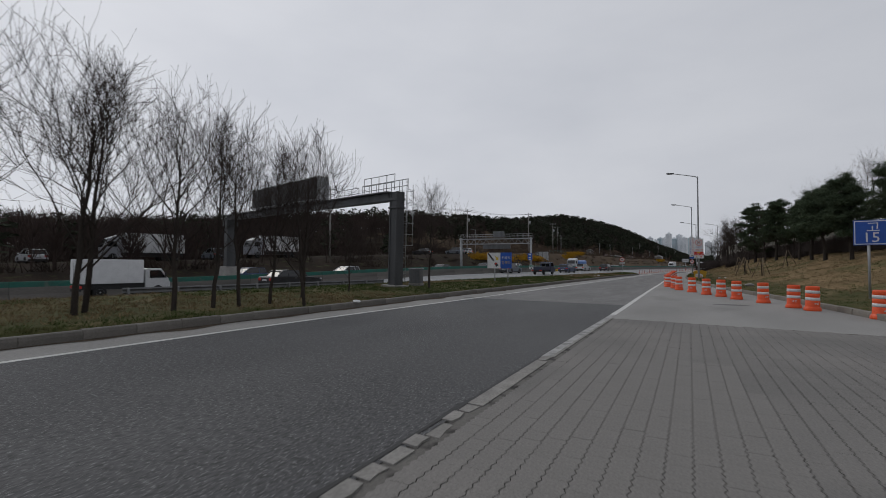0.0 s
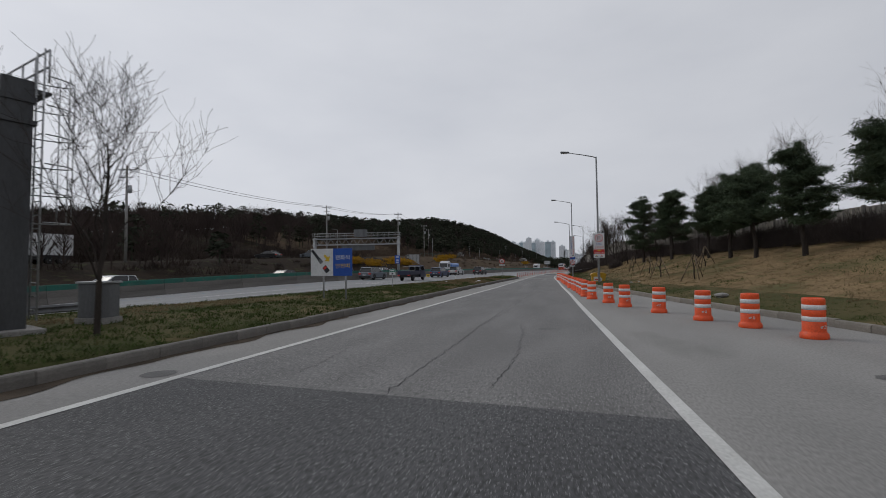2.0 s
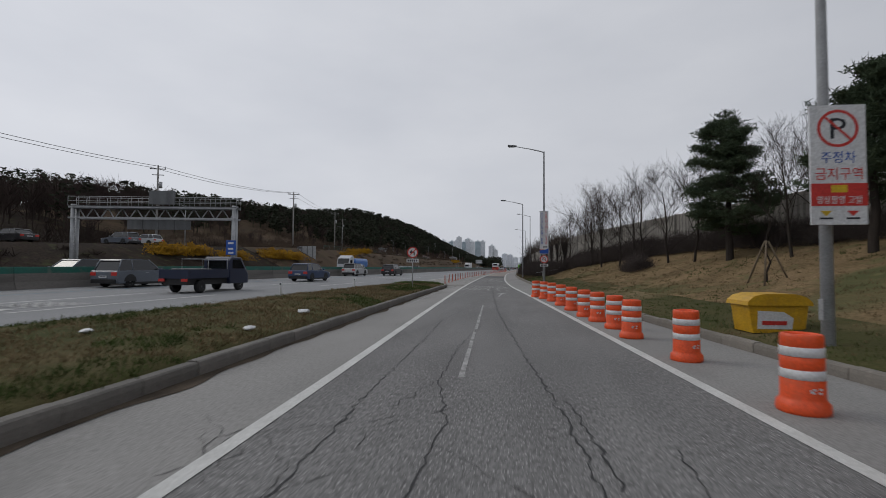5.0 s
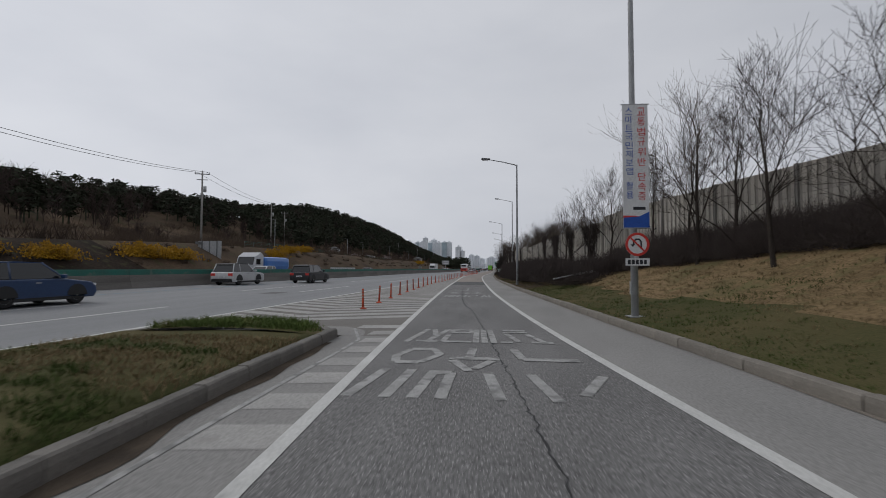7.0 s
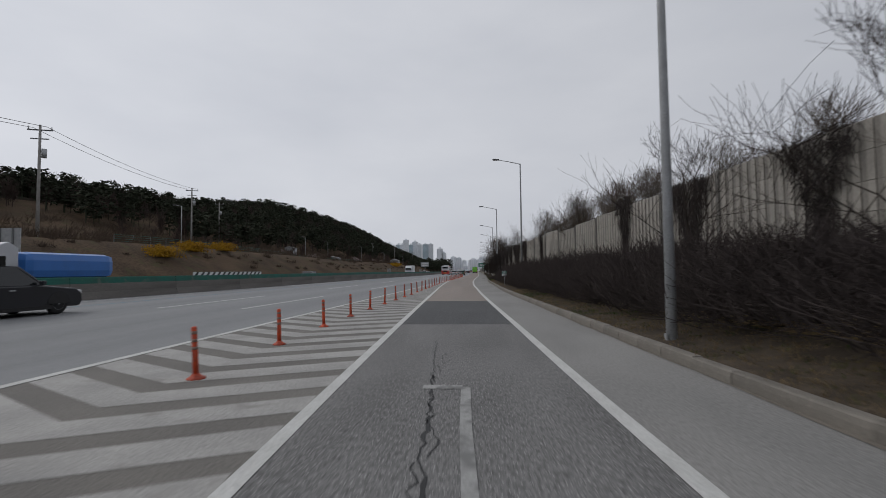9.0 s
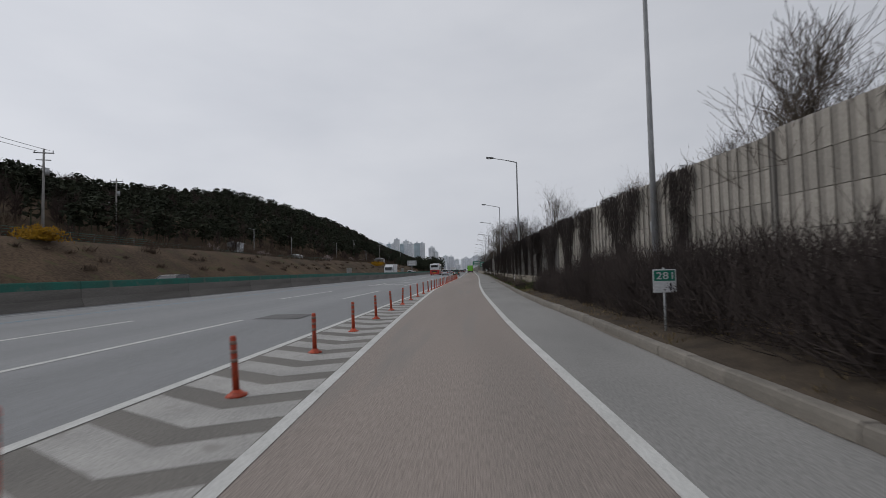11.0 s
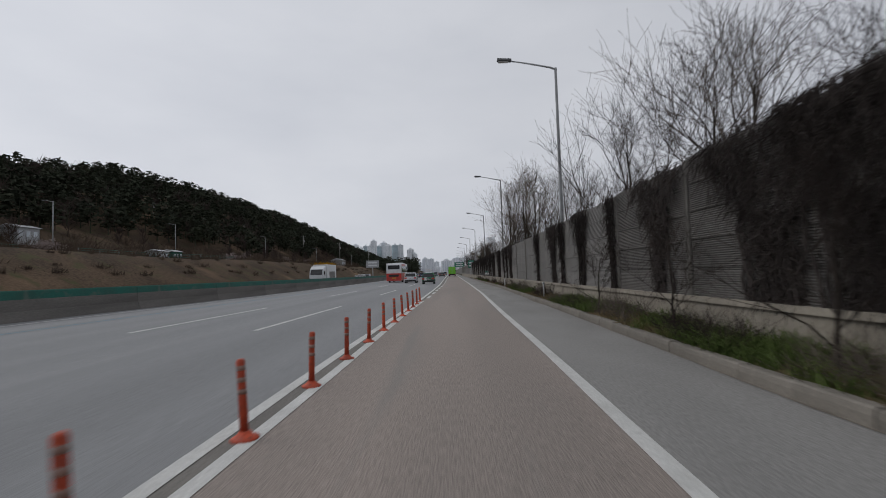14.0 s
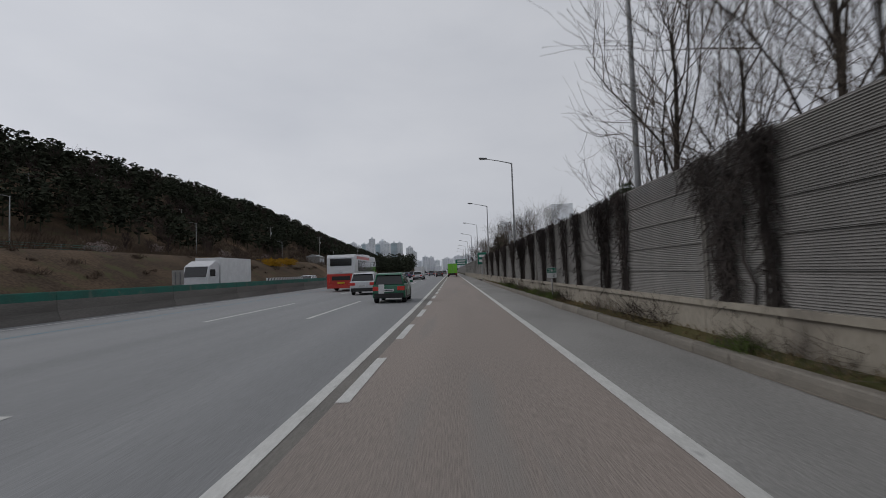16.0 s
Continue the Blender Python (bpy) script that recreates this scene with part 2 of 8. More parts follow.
    "blossom": material("pale_cherry_blossom", (0.36, 0.3, 0.29), (0.25, 0.2, 0.19), 2, 20, 0.9, bump=0, spec=0.06),
    "weeds": material("rank_green_weeds", (0.12, 0.165, 0.05), (0.08, 0.115, 0.036), 0.5, 12, 0.9, bump=0, c=(0.15, 0.14, 0.06), spec=0.06),
    "grass": material("green_grass_blades", (0.07, 0.1, 0.03), (0.046, 0.068, 0.021), 0.5, 12, 0.9, bump=0, c=(0.1, 0.095, 0.04), spec=0.06),
    "grass_dry": material("dry_grass_blades", (0.24, 0.18, 0.103), (0.17, 0.128, 0.073), 0.6, 12, 0.95, bump=0, c=(0.1, 0.1, 0.045), spec=0.06),
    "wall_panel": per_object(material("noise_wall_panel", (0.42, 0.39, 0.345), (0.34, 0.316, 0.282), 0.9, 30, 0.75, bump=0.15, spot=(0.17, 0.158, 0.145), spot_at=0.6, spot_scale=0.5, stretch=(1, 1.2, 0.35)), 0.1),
    "wall_panel_grey": per_object(material("grey_noise_wall_panel", (0.235, 0.226, 0.216), (0.178, 0.172, 0.166), 0.9, 30, 0.75, bump=0.15, spot=(0.15, 0.143, 0.136), spot_at=0.6, spot_scale=0.5, stretch=(1, 1.2, 0.3)), 0.12),
    "wall_panel_brown": per_object(material("soiled_brown_wall_panel", (0.138, 0.129, 0.122), (0.1, 0.094, 0.089), 0.9, 30, 0.8, bump=0.15, spot=(0.05, 0.046, 0.044), spot_at=0.58, spot_scale=0.6, stretch=(1, 1.2, 0.3)), 0.15),
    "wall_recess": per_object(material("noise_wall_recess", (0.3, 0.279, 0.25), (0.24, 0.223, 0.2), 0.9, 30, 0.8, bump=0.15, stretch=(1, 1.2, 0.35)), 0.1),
    "wall_base": material("wall_base_concrete", (0.37, 0.335, 0.28), (0.295, 0.265, 0.222), 0.8, 25, 0.9, bump=0.3, spot=(0.13, 0.115, 0.1), spot_at=0.6, spot_scale=0.8, stretch=(1, 1, 0.3)),
    "sign_white": material("white_sign_sheet", (0.7, 0.71, 0.72), (0.62, 0.63, 0.64), 2, 30, 0.5, bump=0),
    "sign_blue": material("blue_sign_sheet", (0.015, 0.09, 0.42), (0.013, 0.075, 0.36), 2, 30, 0.45, bump=0),
    "sign_red": material("red_sign_sheet", (0.62, 0.04, 0.03), (0.54, 0.035, 0.028), 2, 30, 0.45, bump=0),
    "sign_green": material("green_sign_sheet", (0.01, 0.2, 0.13), None, 2, 30, 0.45, bump=0),
    "sign_yellow": material("yellow_sign_sheet", (0.75, 0.5, 0.02), None, 2, 30, 0.45, bump=0),
    "sign_dark": material("dark_sign_print", (0.02, 0.022, 0.03), None, 2, 30, 0.5, bump=0),
    "bin_yellow": material("yellow_grit_bin", (0.62, 0.36, 0.015), (0.52, 0.29, 0.013), 3, 30, 0.5, bump=0.1, c=(0.4, 0.24, 0.03)),
    "concrete": material("pole_concrete", (0.3, 0.29, 0.275), (0.23, 0.22, 0.21), 2, 30, 0.9, bump=0.1),
    # apartment wall lightened and cooled: distance haze put into the colour
    "flats": material("haze_paled_apartment_wall", (0.88, 0.9, 0.93), (0.82, 0.85, 0.88), 0.05, 1, 0.8, bump=0),
    "flats_teal": material("apartment_accent", (0.5, 0.62, 0.68), None, 0.05, 1, 0.8, bump=0),
    # glazing brightened likewise, its share of the haze painted in
    "flats_glass": material("haze_paled_glazing", (0.6, 0.65, 0.7), None, 0.05, 1, 0.4, bump=0),
    # pale blue tone with haze painted in, for far city and hills
    "city": material("haze_paled_backdrop", (0.8, 0.83, 0.88), (0.72, 0.76, 0.82), 0.05, 1, 0.9, bump=0),
    "tyre": material("tyre_rubber", (0.018, 0.018, 0.019), None, 10, 60, 0.85, bump=0.1),
    "rim": material("alloy_rim", (0.45, 0.46, 0.47), None, 10, 60, 0.35, 0.7, bump=0),
    "glass": material("tinted_car_glass", (0.012, 0.014, 0.016), None, 5, 60, 0.08, bump=0, spec=0.6),
    "brick": material("orange_brick", (0.42, 0.17, 0.09), (0.36, 0.14, 0.075), 1, 20, 0.9, bump=0.1),
    "wood": material("stake_wood", (0.2, 0.15, 0.1), (0.14, 0.11, 0.075), 3, 30, 0.9, bump=0.2),
}


def paint(name, a, rough=0.3):
    return material(name, a, tuple(0.88 * v for v in a), 1.2, 20, rough, bump=0, spec=0.6)


# ---- mesh helpers ----
def part(name, bm, mat, parent=None, label=""):
    me = bpy.data.meshes.new(name)
    bm.to_mesh(me)
    bm.free()
    return part_of(name, me, mat, parent, label)


def part_of(name, me, mat, parent=None, label=""):
    for k in (mat if isinstance(mat, (list, tuple)) else [mat]):
        if k is not None and not me.materials.get((M[k] if isinstance(k, str) else k).name):
            me.materials.append(M[k] if isinstance(k, str) else k)
    ob = new(name, me)
    ob.parent = parent
    if label:
        tagged(ob, label)
    return ob


def from_lists(name, verts, faces, mat, parent=None, label="", index=None, smooth=False):
    me = bpy.data.meshes.new(name)
    me.from_pydata(verts, [], faces)
    ob = part_of(name, me, mat, parent, label)
    if index is not None:
        me.polygons.foreach_set("material_index", index)
    if smooth:
        me.polygons.foreach_set("use_smooth", [True] * len(me.polygons))
    me.update()
    return ob


def thing(name, at=None, label="", category="", group="", kind=""):
    ob = new(name)
    ob.empty_display_size = 0.2
    if at is not None:
        ob.matrix_world = at
    return tagged(ob, label, category, group, kind)


def box(bm, x0, y0, z0, x1, y1, z1, bevel=0.0, m=None):
    r = bmesh.ops.create_cube(bm, size=1.0)
    mat = Matrix.Translation(((x0 + x1) / 2, (y0 + y1) / 2, (z0 + z1) / 2)) @ Matrix.Diagonal((abs(x1 - x0), abs(y1 - y0), abs(z1 - z0), 1))
    bmesh.ops.transform(bm, matrix=(m @ mat) if m else mat, verts=r["verts"])
    if bevel:
        es = list({e for v in r["verts"] for e in v.link_edges})
        bmesh.ops.bevel(bm, geom=es, offset=bevel, segments=2, affect="EDGES", profile=0.6)
    return bm


def boxed(x0, y0, z0, x1, y1, z1, bevel=0.0, m=None):
    return box(bmesh.new(), x0, y0, z0, x1, y1, z1, bevel, m)


def tube(bm, path, radii, n=8, caps=True):
    """A tube along points with a radius at each."""
    rings = []
    for i, p in enumerate(path):
        p = Vector(p)
        d = (Vector(path[min(i + 1, len(path) - 1)]) - Vector(path[max(i - 1, 0)])).normalized()
        u = d.orthogonal().normalized() if abs(d.z) > 0.99 else d.cross(Vector((0, 0, 1))).normalized()
        v = d.cross(u)
        r = radii[i] if isinstance(radii, (list, tuple)) else radii
        rings.append([bm.verts.new(p + r * (math.cos(2 * math.pi * k / n) * u + math.sin(2 * math.pi * k / n) * v)) for k in range(n)])
    for a, b in zip(rings, rings[1:]):
        for k in range(n):
            f = bm.faces.new((a[k], a[(k + 1) % n], b[(k + 1) % n], b[k]))
            f.smooth = True
    if caps:
        bm.faces.new(rings[0][::-1])
        bm.faces.new(rings[-1])
    return bm


def tubed(path, radii, n=8):
    bm = tube(bmesh.new(), path, radii, n)
    bmesh.ops.recalc_face_normals(bm, faces=bm.faces)
    return bm


def turned(profile, n=24, m=None):
    """A solid of revolution from (radius, height) pairs."""
    bm = bmesh.new()
    rings = [[bm.verts.new((r * math.cos(2 * math.pi * k / n), r * math.sin(2 * math.pi * k / n), z)) for k in range(n)] for r, z in profile]
    for a, b in zip(rings, rings[1:]):
        for k in range(n):
            f = bm.faces.new((a[k], a[(k + 1) % n], b[(k + 1) % n], b[k]))
            f.smooth = True
    bm.faces.new(rings[0][::-1])
    bm.faces.new(rings[-1])
    if m:
        bmesh.ops.transform(bm, matrix=m, verts=bm.verts)
    return bm


def prism(outline, y0, y1, plane="xz"):
    """An outline of (a, b) pairs pushed out along the third axis."""
    bm = bmesh.new()
    put = {"xz": lambda a, b, c: (a, c, b), "xy": lambda a, b, c: (a, b, c), "yz": lambda a, b, c: (c, a, b)}[plane]
    a = [bm.verts.new(put(p, q, y0)) for p, q in outline]
    b = [bm.verts.new(put(p, q, y1)) for p, q in outline]
    k = len(outline)
    bm.faces.new(a[::-1])
    bm.faces.new(b)
    for i in range(k):
        bm.faces.new((a[i], a[(i + 1) % k], b[(i + 1) % k], b[i]))
    bmesh.ops.recalc_face_normals(bm, faces=bm.faces)
    return bm


def curve(points):
    """A smooth monotone line through (y, value) pairs."""
    ys, xs = np.array([p[0] for p in points], float), np.array([p[1] for p in points], float)
    d = np.diff(xs) / np.diff(ys)
    t = np.concatenate(([d[0]], (d[1:] + d[:-1]) / 2, [d[-1]]))

    def at(y):
        y = min(max(y, ys[0]), ys[-1])
        i = int(min(max(np.searchsorted(ys, y) - 1, 0), len(ys) - 2))
        h = ys[i + 1] - ys[i]
        s = (y - ys[i]) / h
        return float((2 * s**3 - 3 * s**2 + 1) * xs[i] + (s**3 - 2 * s**2 + s) * h * t[i] + (-2 * s**3 + 3 * s**2) * xs[i + 1] + (s**3 - s**2) * h * t[i + 1])
    return at


def strip(name, left, right, height, ys, mat, parent=None, label="", across=1):
    """A sheet between two lines; height(x, y) lifts it."""
    verts, faces = [], []
    for y in ys:
        a, b = left(y), right(y)
        for k in range(across + 1):
            x = a + (b - a) * k / across
            verts.append((x, y, height(x, y)))
    w = across + 1
    for i in range(len(ys) - 1):
        for k in range(across):
            faces.append((i * w + k, i * w + k + 1, (i + 1) * w + k + 1, (i + 1) * w + k))
    return from_lists(name, verts, faces, mat, parent, label)


def span(a, b, step):
    n = max(1, int(math.ceil((b - a) / step)))
    return [a + (b - a) * i / n for i in range(n + 1)]

# ---- plan: lines across the place, x for each y ----
ramp_left = curve([(-60, 11.20), (-8, 8.48), (0, 7.65), (8, 6.85), (16, 6.28), (24, 5.72), (32, 5.11), (40, 4.56), (48, 4.05), (56, 3.39), (64, 2.74), (72, 2.10), (80, 1.52), (88, 0.98), (96, 0.50), (104, 0.06), (112, -0.33), (120, -0.69), (128, -1.03), (136, -1.39), (144, -1.72), (152, -1.97), (160, -2.17), (168, -2.31), (176, -2.23), (184, -2.09), (192, -1.95), (200, -1.86), (208, -1.68), (216, -1.52), (224, -1.40), (232, -1.25), (240, -1.15), (280, -1.10), (3500, -1.10)])
ramp_right = curve([(-60, 21.00), (-8, 15.79), (0, 14.83), (8, 13.86), (16, 12.94), (24, 11.95), (32, 10.97), (40, 10.03), (48, 9.02), (56, 8.07), (64, 7.13), (72, 6.16), (80, 5.18), (88, 4.42), (96, 3.81), (104, 3.33), (112, 2.92), (120, 2.51), (128, 2.14), (136, 1.85), (144, 1.54), (152, 1.38), (160, 1.27), (168, 1.27), (176, 1.33), (184, 1.42), (192, 1.58), (200, 1.66), (208, 1.79), (216, 1.92), (224, 1.95), (232, 2.00), (240, 2.01), (248, 2.02), (280, 2.03), (3500, 2.03)])
kerb_left = curve([(-60, 10.00), (-8, 6.82), (0, 6.22), (8, 5.49), (16, 4.77), (24, 4.16), (32, 3.56), (40, 2.91), (48, 2.26), (56, 1.74), (64, 1.22), (72, 0.75), (80, 0.39), (3500, 0.20)])
kerb_right = curve([(-60, 36.00), (-8, 25.83), (0, 23.84), (8, 21.84), (16, 19.87), (24, 17.70), (32, 15.32), (40, 13.19), (48, 11.42), (56, 10.03), (64, 8.88), (72, 7.93), (80, 7.11), (88, 6.42), (96, 5.78), (104, 5.18), (112, 4.70), (120, 4.28), (128, 3.88), (136, 3.62), (144, 3.53), (152, 3.31), (160, 3.25), (168, 3.36), (176, 3.45), (184, 3.52), (192, 3.60), (200, 3.71), (208, 3.80), (216, 3.91), (224, 4.02), (232, 3.98), (240, 3.92), (248, 3.87), (280, 3.90), (3500, 3.92)])
highway_edge = curve([(-400, -12.00), (-60, -8.20), (-8, -6.74), (0, -6.56), (8, -6.39), (16, -6.22), (24, -6.04), (32, -5.87), (40, -5.71), (48, -5.56), (56, -5.41), (64, -5.27), (72, -5.13), (80, -4.98), (88, -4.79), (96, -4.60), (104, -4.43), (112, -4.24), (120, -4.03), (128, -3.81), (136, -3.59), (144, -3.40), (152, -3.20), (160, -2.98), (168, -2.80), (176, -2.58), (184, -2.39), (192, -2.30), (200, -2.10), (208, -1.90), (216, -1.77), (224, -1.64), (232, -1.57), (240, -1.52), (280, -1.62), (3500, -1.65)])
barrier_line = lambda y: highway_edge(y) - 14.6
barrier_lift = curve([(-400, -0.90), (0, -0.85), (18, -0.75), (35, -0.35), (50, 0.00), (66, 0.16), (140, 0.16), (175.2, 0.18), (205, 0.12), (237.7, 0.02), (3519.8, 0.00)])
wall_line = curve([(-60, 40.00), (20, 30.00), (50, 23.50), (65, 20.00), (80, 15.80), (94, 12.30), (106.7, 10.50), (127.1, 8.70), (140.2, 7.30), (151.1, 6.00), (162.3, 5.08), (179.9, 4.85), (3519.8, 4.85)])
wall_foot = curve([(-60, 3.20), (40, 3.00), (65, 3.05), (75, 3.00), (85, 2.60), (95, 1.95), (112.5, 1.30), (140.2, 0.78), (162.3, 0.46), (179.9, 0.40), (3519.8, 0.38)])
wall_top = curve([(-60, 4.40), (48, 4.60), (64, 5.10), (94, 5.05), (125, 4.85), (140.2, 4.38), (151, 4.1), (158.9, 3.86), (179.9, 3.86), (202.7, 3.45), (234.8, 3.3), (259.8, 3.2), (3519.8, 3.25)])
ridge = curve([(-300, 4.00), (0, 5.00), (60, 7.00), (123, 14.00), (214.9, 20.58), (264.8, 23.32), (294.8, 27.03), (329.8, 31.80), (369.8, 33.39), (469.8, 32.86), (619.8, 25.44), (769.8, 18.02), (919.8, 5.30), (1119.8, 2.12), (3519.8, 2.12)])
NOSE = 79.0


def highway_height(x, y):
    e, b = highway_edge(y), barrier_line(y)
    return barrier_lift(y) * min(1.6, max(0.0, (e - x) / (e - b)))


def island_height(x, y):
    """The mound of the planted island between highway and ramp."""
    a, b = highway_edge(y) + 1.0, kerb_left(y) - 0.18
    if b - a < 0.4 or y > NOSE:
        return 0.0
    s = min(1, max(0, (x - a) / (b - a)))
    return 0.17 + 0.15 * math.sin(math.pi * s) ** 0.8 * min(1, max(0.3, (NOSE - y) / 5)) + 0.05 * noise.noise((x * 0.5, y * 0.5, 0))


def slope_height(x, y):
    """The bank that climbs from the kerb to the foot of the noise wall."""
    a, b = kerb_right(y) + 0.18, wall_line(y)
    s = min(1.3, max(0, (x - a) / max(b - a, 0.3)))
    f = wall_foot(y)
    return 0.16 + (f - 0.16) * (min(s, 1) ** 1.7 * 0.75 + 0.25 * min(s, 1)) + 0.1 * min(1, f) * noise.noise((x * 0.35, y * 0.35, 3)) * min(1, 4 * s)


def hill_height(x, y):
    """Left of the opposite carriageway: cut slope, terrace and wooded ridge."""
    d = barrier_line(y) - 15.0 - x
    top = ridge(y)
    base = barrier_lift(y) + 0.1
    cut = min(5.0, 0.5 + 0.3 * top)
    z = base + cut * min(1, max(0, d / 9)) ** 0.9
    z += (top - cut) * (0.5 - 0.5 * math.cos(math.pi * min(1, max(0, (d - 14) / 62))))
    z -= 0.55 * top * (0.5 - 0.5 * math.cos(math.pi * min(1, max(0, (d - 110) / 250))))
    return z + 0.06 * top * noise.noise((x * 0.03, y * 0.03, 7)) * min(1, d / 20)


YS = [-400, -250, -150, -100, -60, -40] + span(-30, 270, 1.0) + span(278, 602, 9) + span(620, 1000, 20) + [1100, 1300, 1600, 2000, 2600, 3500]
ROAD_YS = [y for y in YS if y >= -60]

# ---- the ground: one sheet to the horizon ----
gv, gf, gi, kinds = [], [], [], []
for y in YS:
    e, b, kl, kr, wl_ = highway_edge(y), barrier_line(y), kerb_left(y), kerb_right(y), wall_line(y)
    row = [(-4000, 3.0, 3), (-1500, 3.0, 3)]
    for d in (420, 330, 250, 200, 165, 135, 115, 100, 88, 76, 68, 60, 52, 45, 39, 34, 29, 24, 20, 16, 12, 9, 6.5, 4, 2, 0.4):
        x = b - 15.0 - d
        row.append((x, hill_height(x, y), 2 if y < 118 or d > 60 else 5))
    row += [(b - 15, barrier_lift(y) - 0.03, 4), (b, barrier_lift(y) - 0.03, 4), (e + 0.6, -0.03, 4)]
    for k in range(13):
        a0, b0 = e + 1.0, min(kl - 0.18, 1e9)
        x = a0 + (b0 - a0) * k / 12
        if y <= NOSE - 1:
            row.append((x, island_height(x, y), 1))
        else:
            row.append((max(e + 0.7 + 0.01 * k, min(x, ramp_left(y))) if y < 90 else e + 0.61 + 0.002 * k, -0.03, 4))
    row += [(kl - 0.17, -0.03, 4) if y <= NOSE - 1 else (max(e + 0.7, min(kl - 0.17, 90)) if y < 90 else e + 0.64, -0.03, 4), (kr - 0.02, -0.03, 4), (kr + 0.165, -0.03, 4)]
    for k in range(19):
        s = k / 18
        x = kr + 0.17 + (wl_ - kr - 0.17) * s
        row.append((x, slope_height(x, y), (4 if 99 < y < 158 else 1) if s * (wl_ - kr) < (1.6 if y > 99 else 2.3 + 0.9 * noise.noise((y * 0.12, 0, 5))) else 0))
    f = wall_foot(y)
    row += [(wl_ + 3, f + 0.1, 0), (wl_ + 30, f + 0.6, 3), (wl_ + 200, 2.0, 3), (wl_ + 900, 2.0, 3), (4000, 3.0, 3)]
    for x, z, k in row:
        gv.append((x, y, z))
    width = len(row)
    kinds = kinds + [[k for _, _, k in row]]
for i in range(len(YS) - 1):
    for k in range(width - 1):
        gf.append((i * width + k, i * width + k + 1, (i + 1) * width + k + 1, (i + 1) * width + k))
        gi.append(kinds[i][k])
ground = from_lists("ground", gv, gf, ["turf", "verge", "hillside", "fields", "soil", "hill_dry"], index=gi, smooth=True)
tagged(ground, "rolling ground of dry turf, verge and bare hillside soil", "ground", kind="structure")

# ---- carriageways ----
flat = lambda x, y: 0.0
lift = lambda h: (lambda x, y: h)
road_opposite = strip("road_opposite", lambda y: barrier_line(y) - 14.2, lambda y: barrier_line(y) - 0.3, lambda x, y: barrier_lift(y), [y for y in YS], "asphalt_hw", across=2)
tagged(road_opposite, "grey asphalt carriageway behind the median barrier", "road", kind="structure")
gore_right = lambda y: ramp_left(y) if y > NOSE else highway_edge(y) + 0.98
road_highway = strip("road_highway", barrier_line, highway_edge, lambda x, y: highway_height(x, y), YS, "asphalt_hw", across=6)
tagged(road_highway, "pale grey worn asphalt highway with several lanes", "road", kind="structure")
hard_edge = strip("road_shoulder_strip", highway_edge, gore_right, flat, [y for y in YS if y <= NOSE], "shoulder")
tagged(hard_edge, "narrow paved edge between highway lanes and grass island", "road", kind="structure")
gore = strip("pavement_gore", highway_edge, ramp_left, flat, [NOSE] + [y for y in ROAD_YS if y > NOSE], "gore", across=4)
tagged(gore, "worn concrete-coloured gore between ramp and highway", "road", kind="structure")
seg = lambda a, b: [a] + [y for y in ROAD_YS if a < y < b] + [b]
ramp_shoulder_left = strip("pavement_left", kerb_left, ramp_left, flat, seg(-60, NOSE), "shoulder", across=2)
tagged(ramp_shoulder_left, "grey paved shoulder beside the island kerb", "pavement", kind="structure")
for nm, a, b, k, lab in (("road_patch", -60, 17.8, "asphalt_dark", "fresh dark asphalt patch on the ramp"), ("road_ramp", 17.8, 111.0, "asphalt_old", "cracked grey old asphalt of the ramp lane"), ("road_dark_joint", 111.0, 121.0, "asphalt_dark", "short dark asphalt strip across the lane"), ("road_lane", 121.0, 3500, "asphalt_red", "brownish coloured asphalt of the merging lane")):
    tagged(strip(nm, ramp_left, ramp_right, flat, seg(a, b), k, across=4), lab, "road", kind="structure")
ramp_shoulder_right = strip("pavement_right", ramp_right, kerb_right, flat, seg(13.0, 3500), "shoulder", across=4)
tagged(ramp_shoulder_right, "wide pale grey shoulder behind the lane line", "pavement", kind="structure")
bed = strip("pavement_blocks", ramp_right, kerb_right, lift(-0.008), seg(-60, 13.0), "joint", across=4)
tagged(bed, "interlocking grey block paving of the rest-area exit", "pavement", kind="structure")


# ---- painted lines ----
def line(name, centre, wide, a, b, mat="paint", z=0.006, label="white painted edge line on the asphalt", height=None):
    h = height or flat
    return tagged(strip(name, lambda y: centre(y) - wide / 2, lambda y: centre(y) + wide / 2, lambda x, y: h(x, y) + z, span(a, b, 2.0) if b - a < 700 else seg(a, b), mat), label, "road marking", kind="structure")


line("line_left", ramp_left, 0.16, -40, 209)
line("line_right", ramp_right, 0.17, 14, 900)
line("line_right_start", ramp_right, 0.15, 6.6, 14, "paint_old")
line("line_highway", highway_edge, 0.17, -100, 900, height=highway_height)
for i in range(150):
    y = 211.4 + 5.1 * i
    if y < 900:
        line("lane_dash", lambda q: ramp_left(q) + 0.08, 0.17, y, y + 2.8, label="short white dash of the merging lane line")
for off in (3.45, 7.05):
    for i in range(-12, 40):
        y = 217.2 + 20.2 * i
        line("lane_dash", lambda q, off=off: highway_edge(q) - off, 0.15, y, y + 9.3, label="long white dash between highway lanes", height=highway_height)
line("line_bus_lane", lambda q: highway_edge(q) - 11.0, 0.15, -100, 900, "paint_blue", height=highway_height, label="faded blue bus lane line")
line("line_median", lambda q: highway_edge(q) - 13.4, 0.15, -100, 900, height=highway_height)

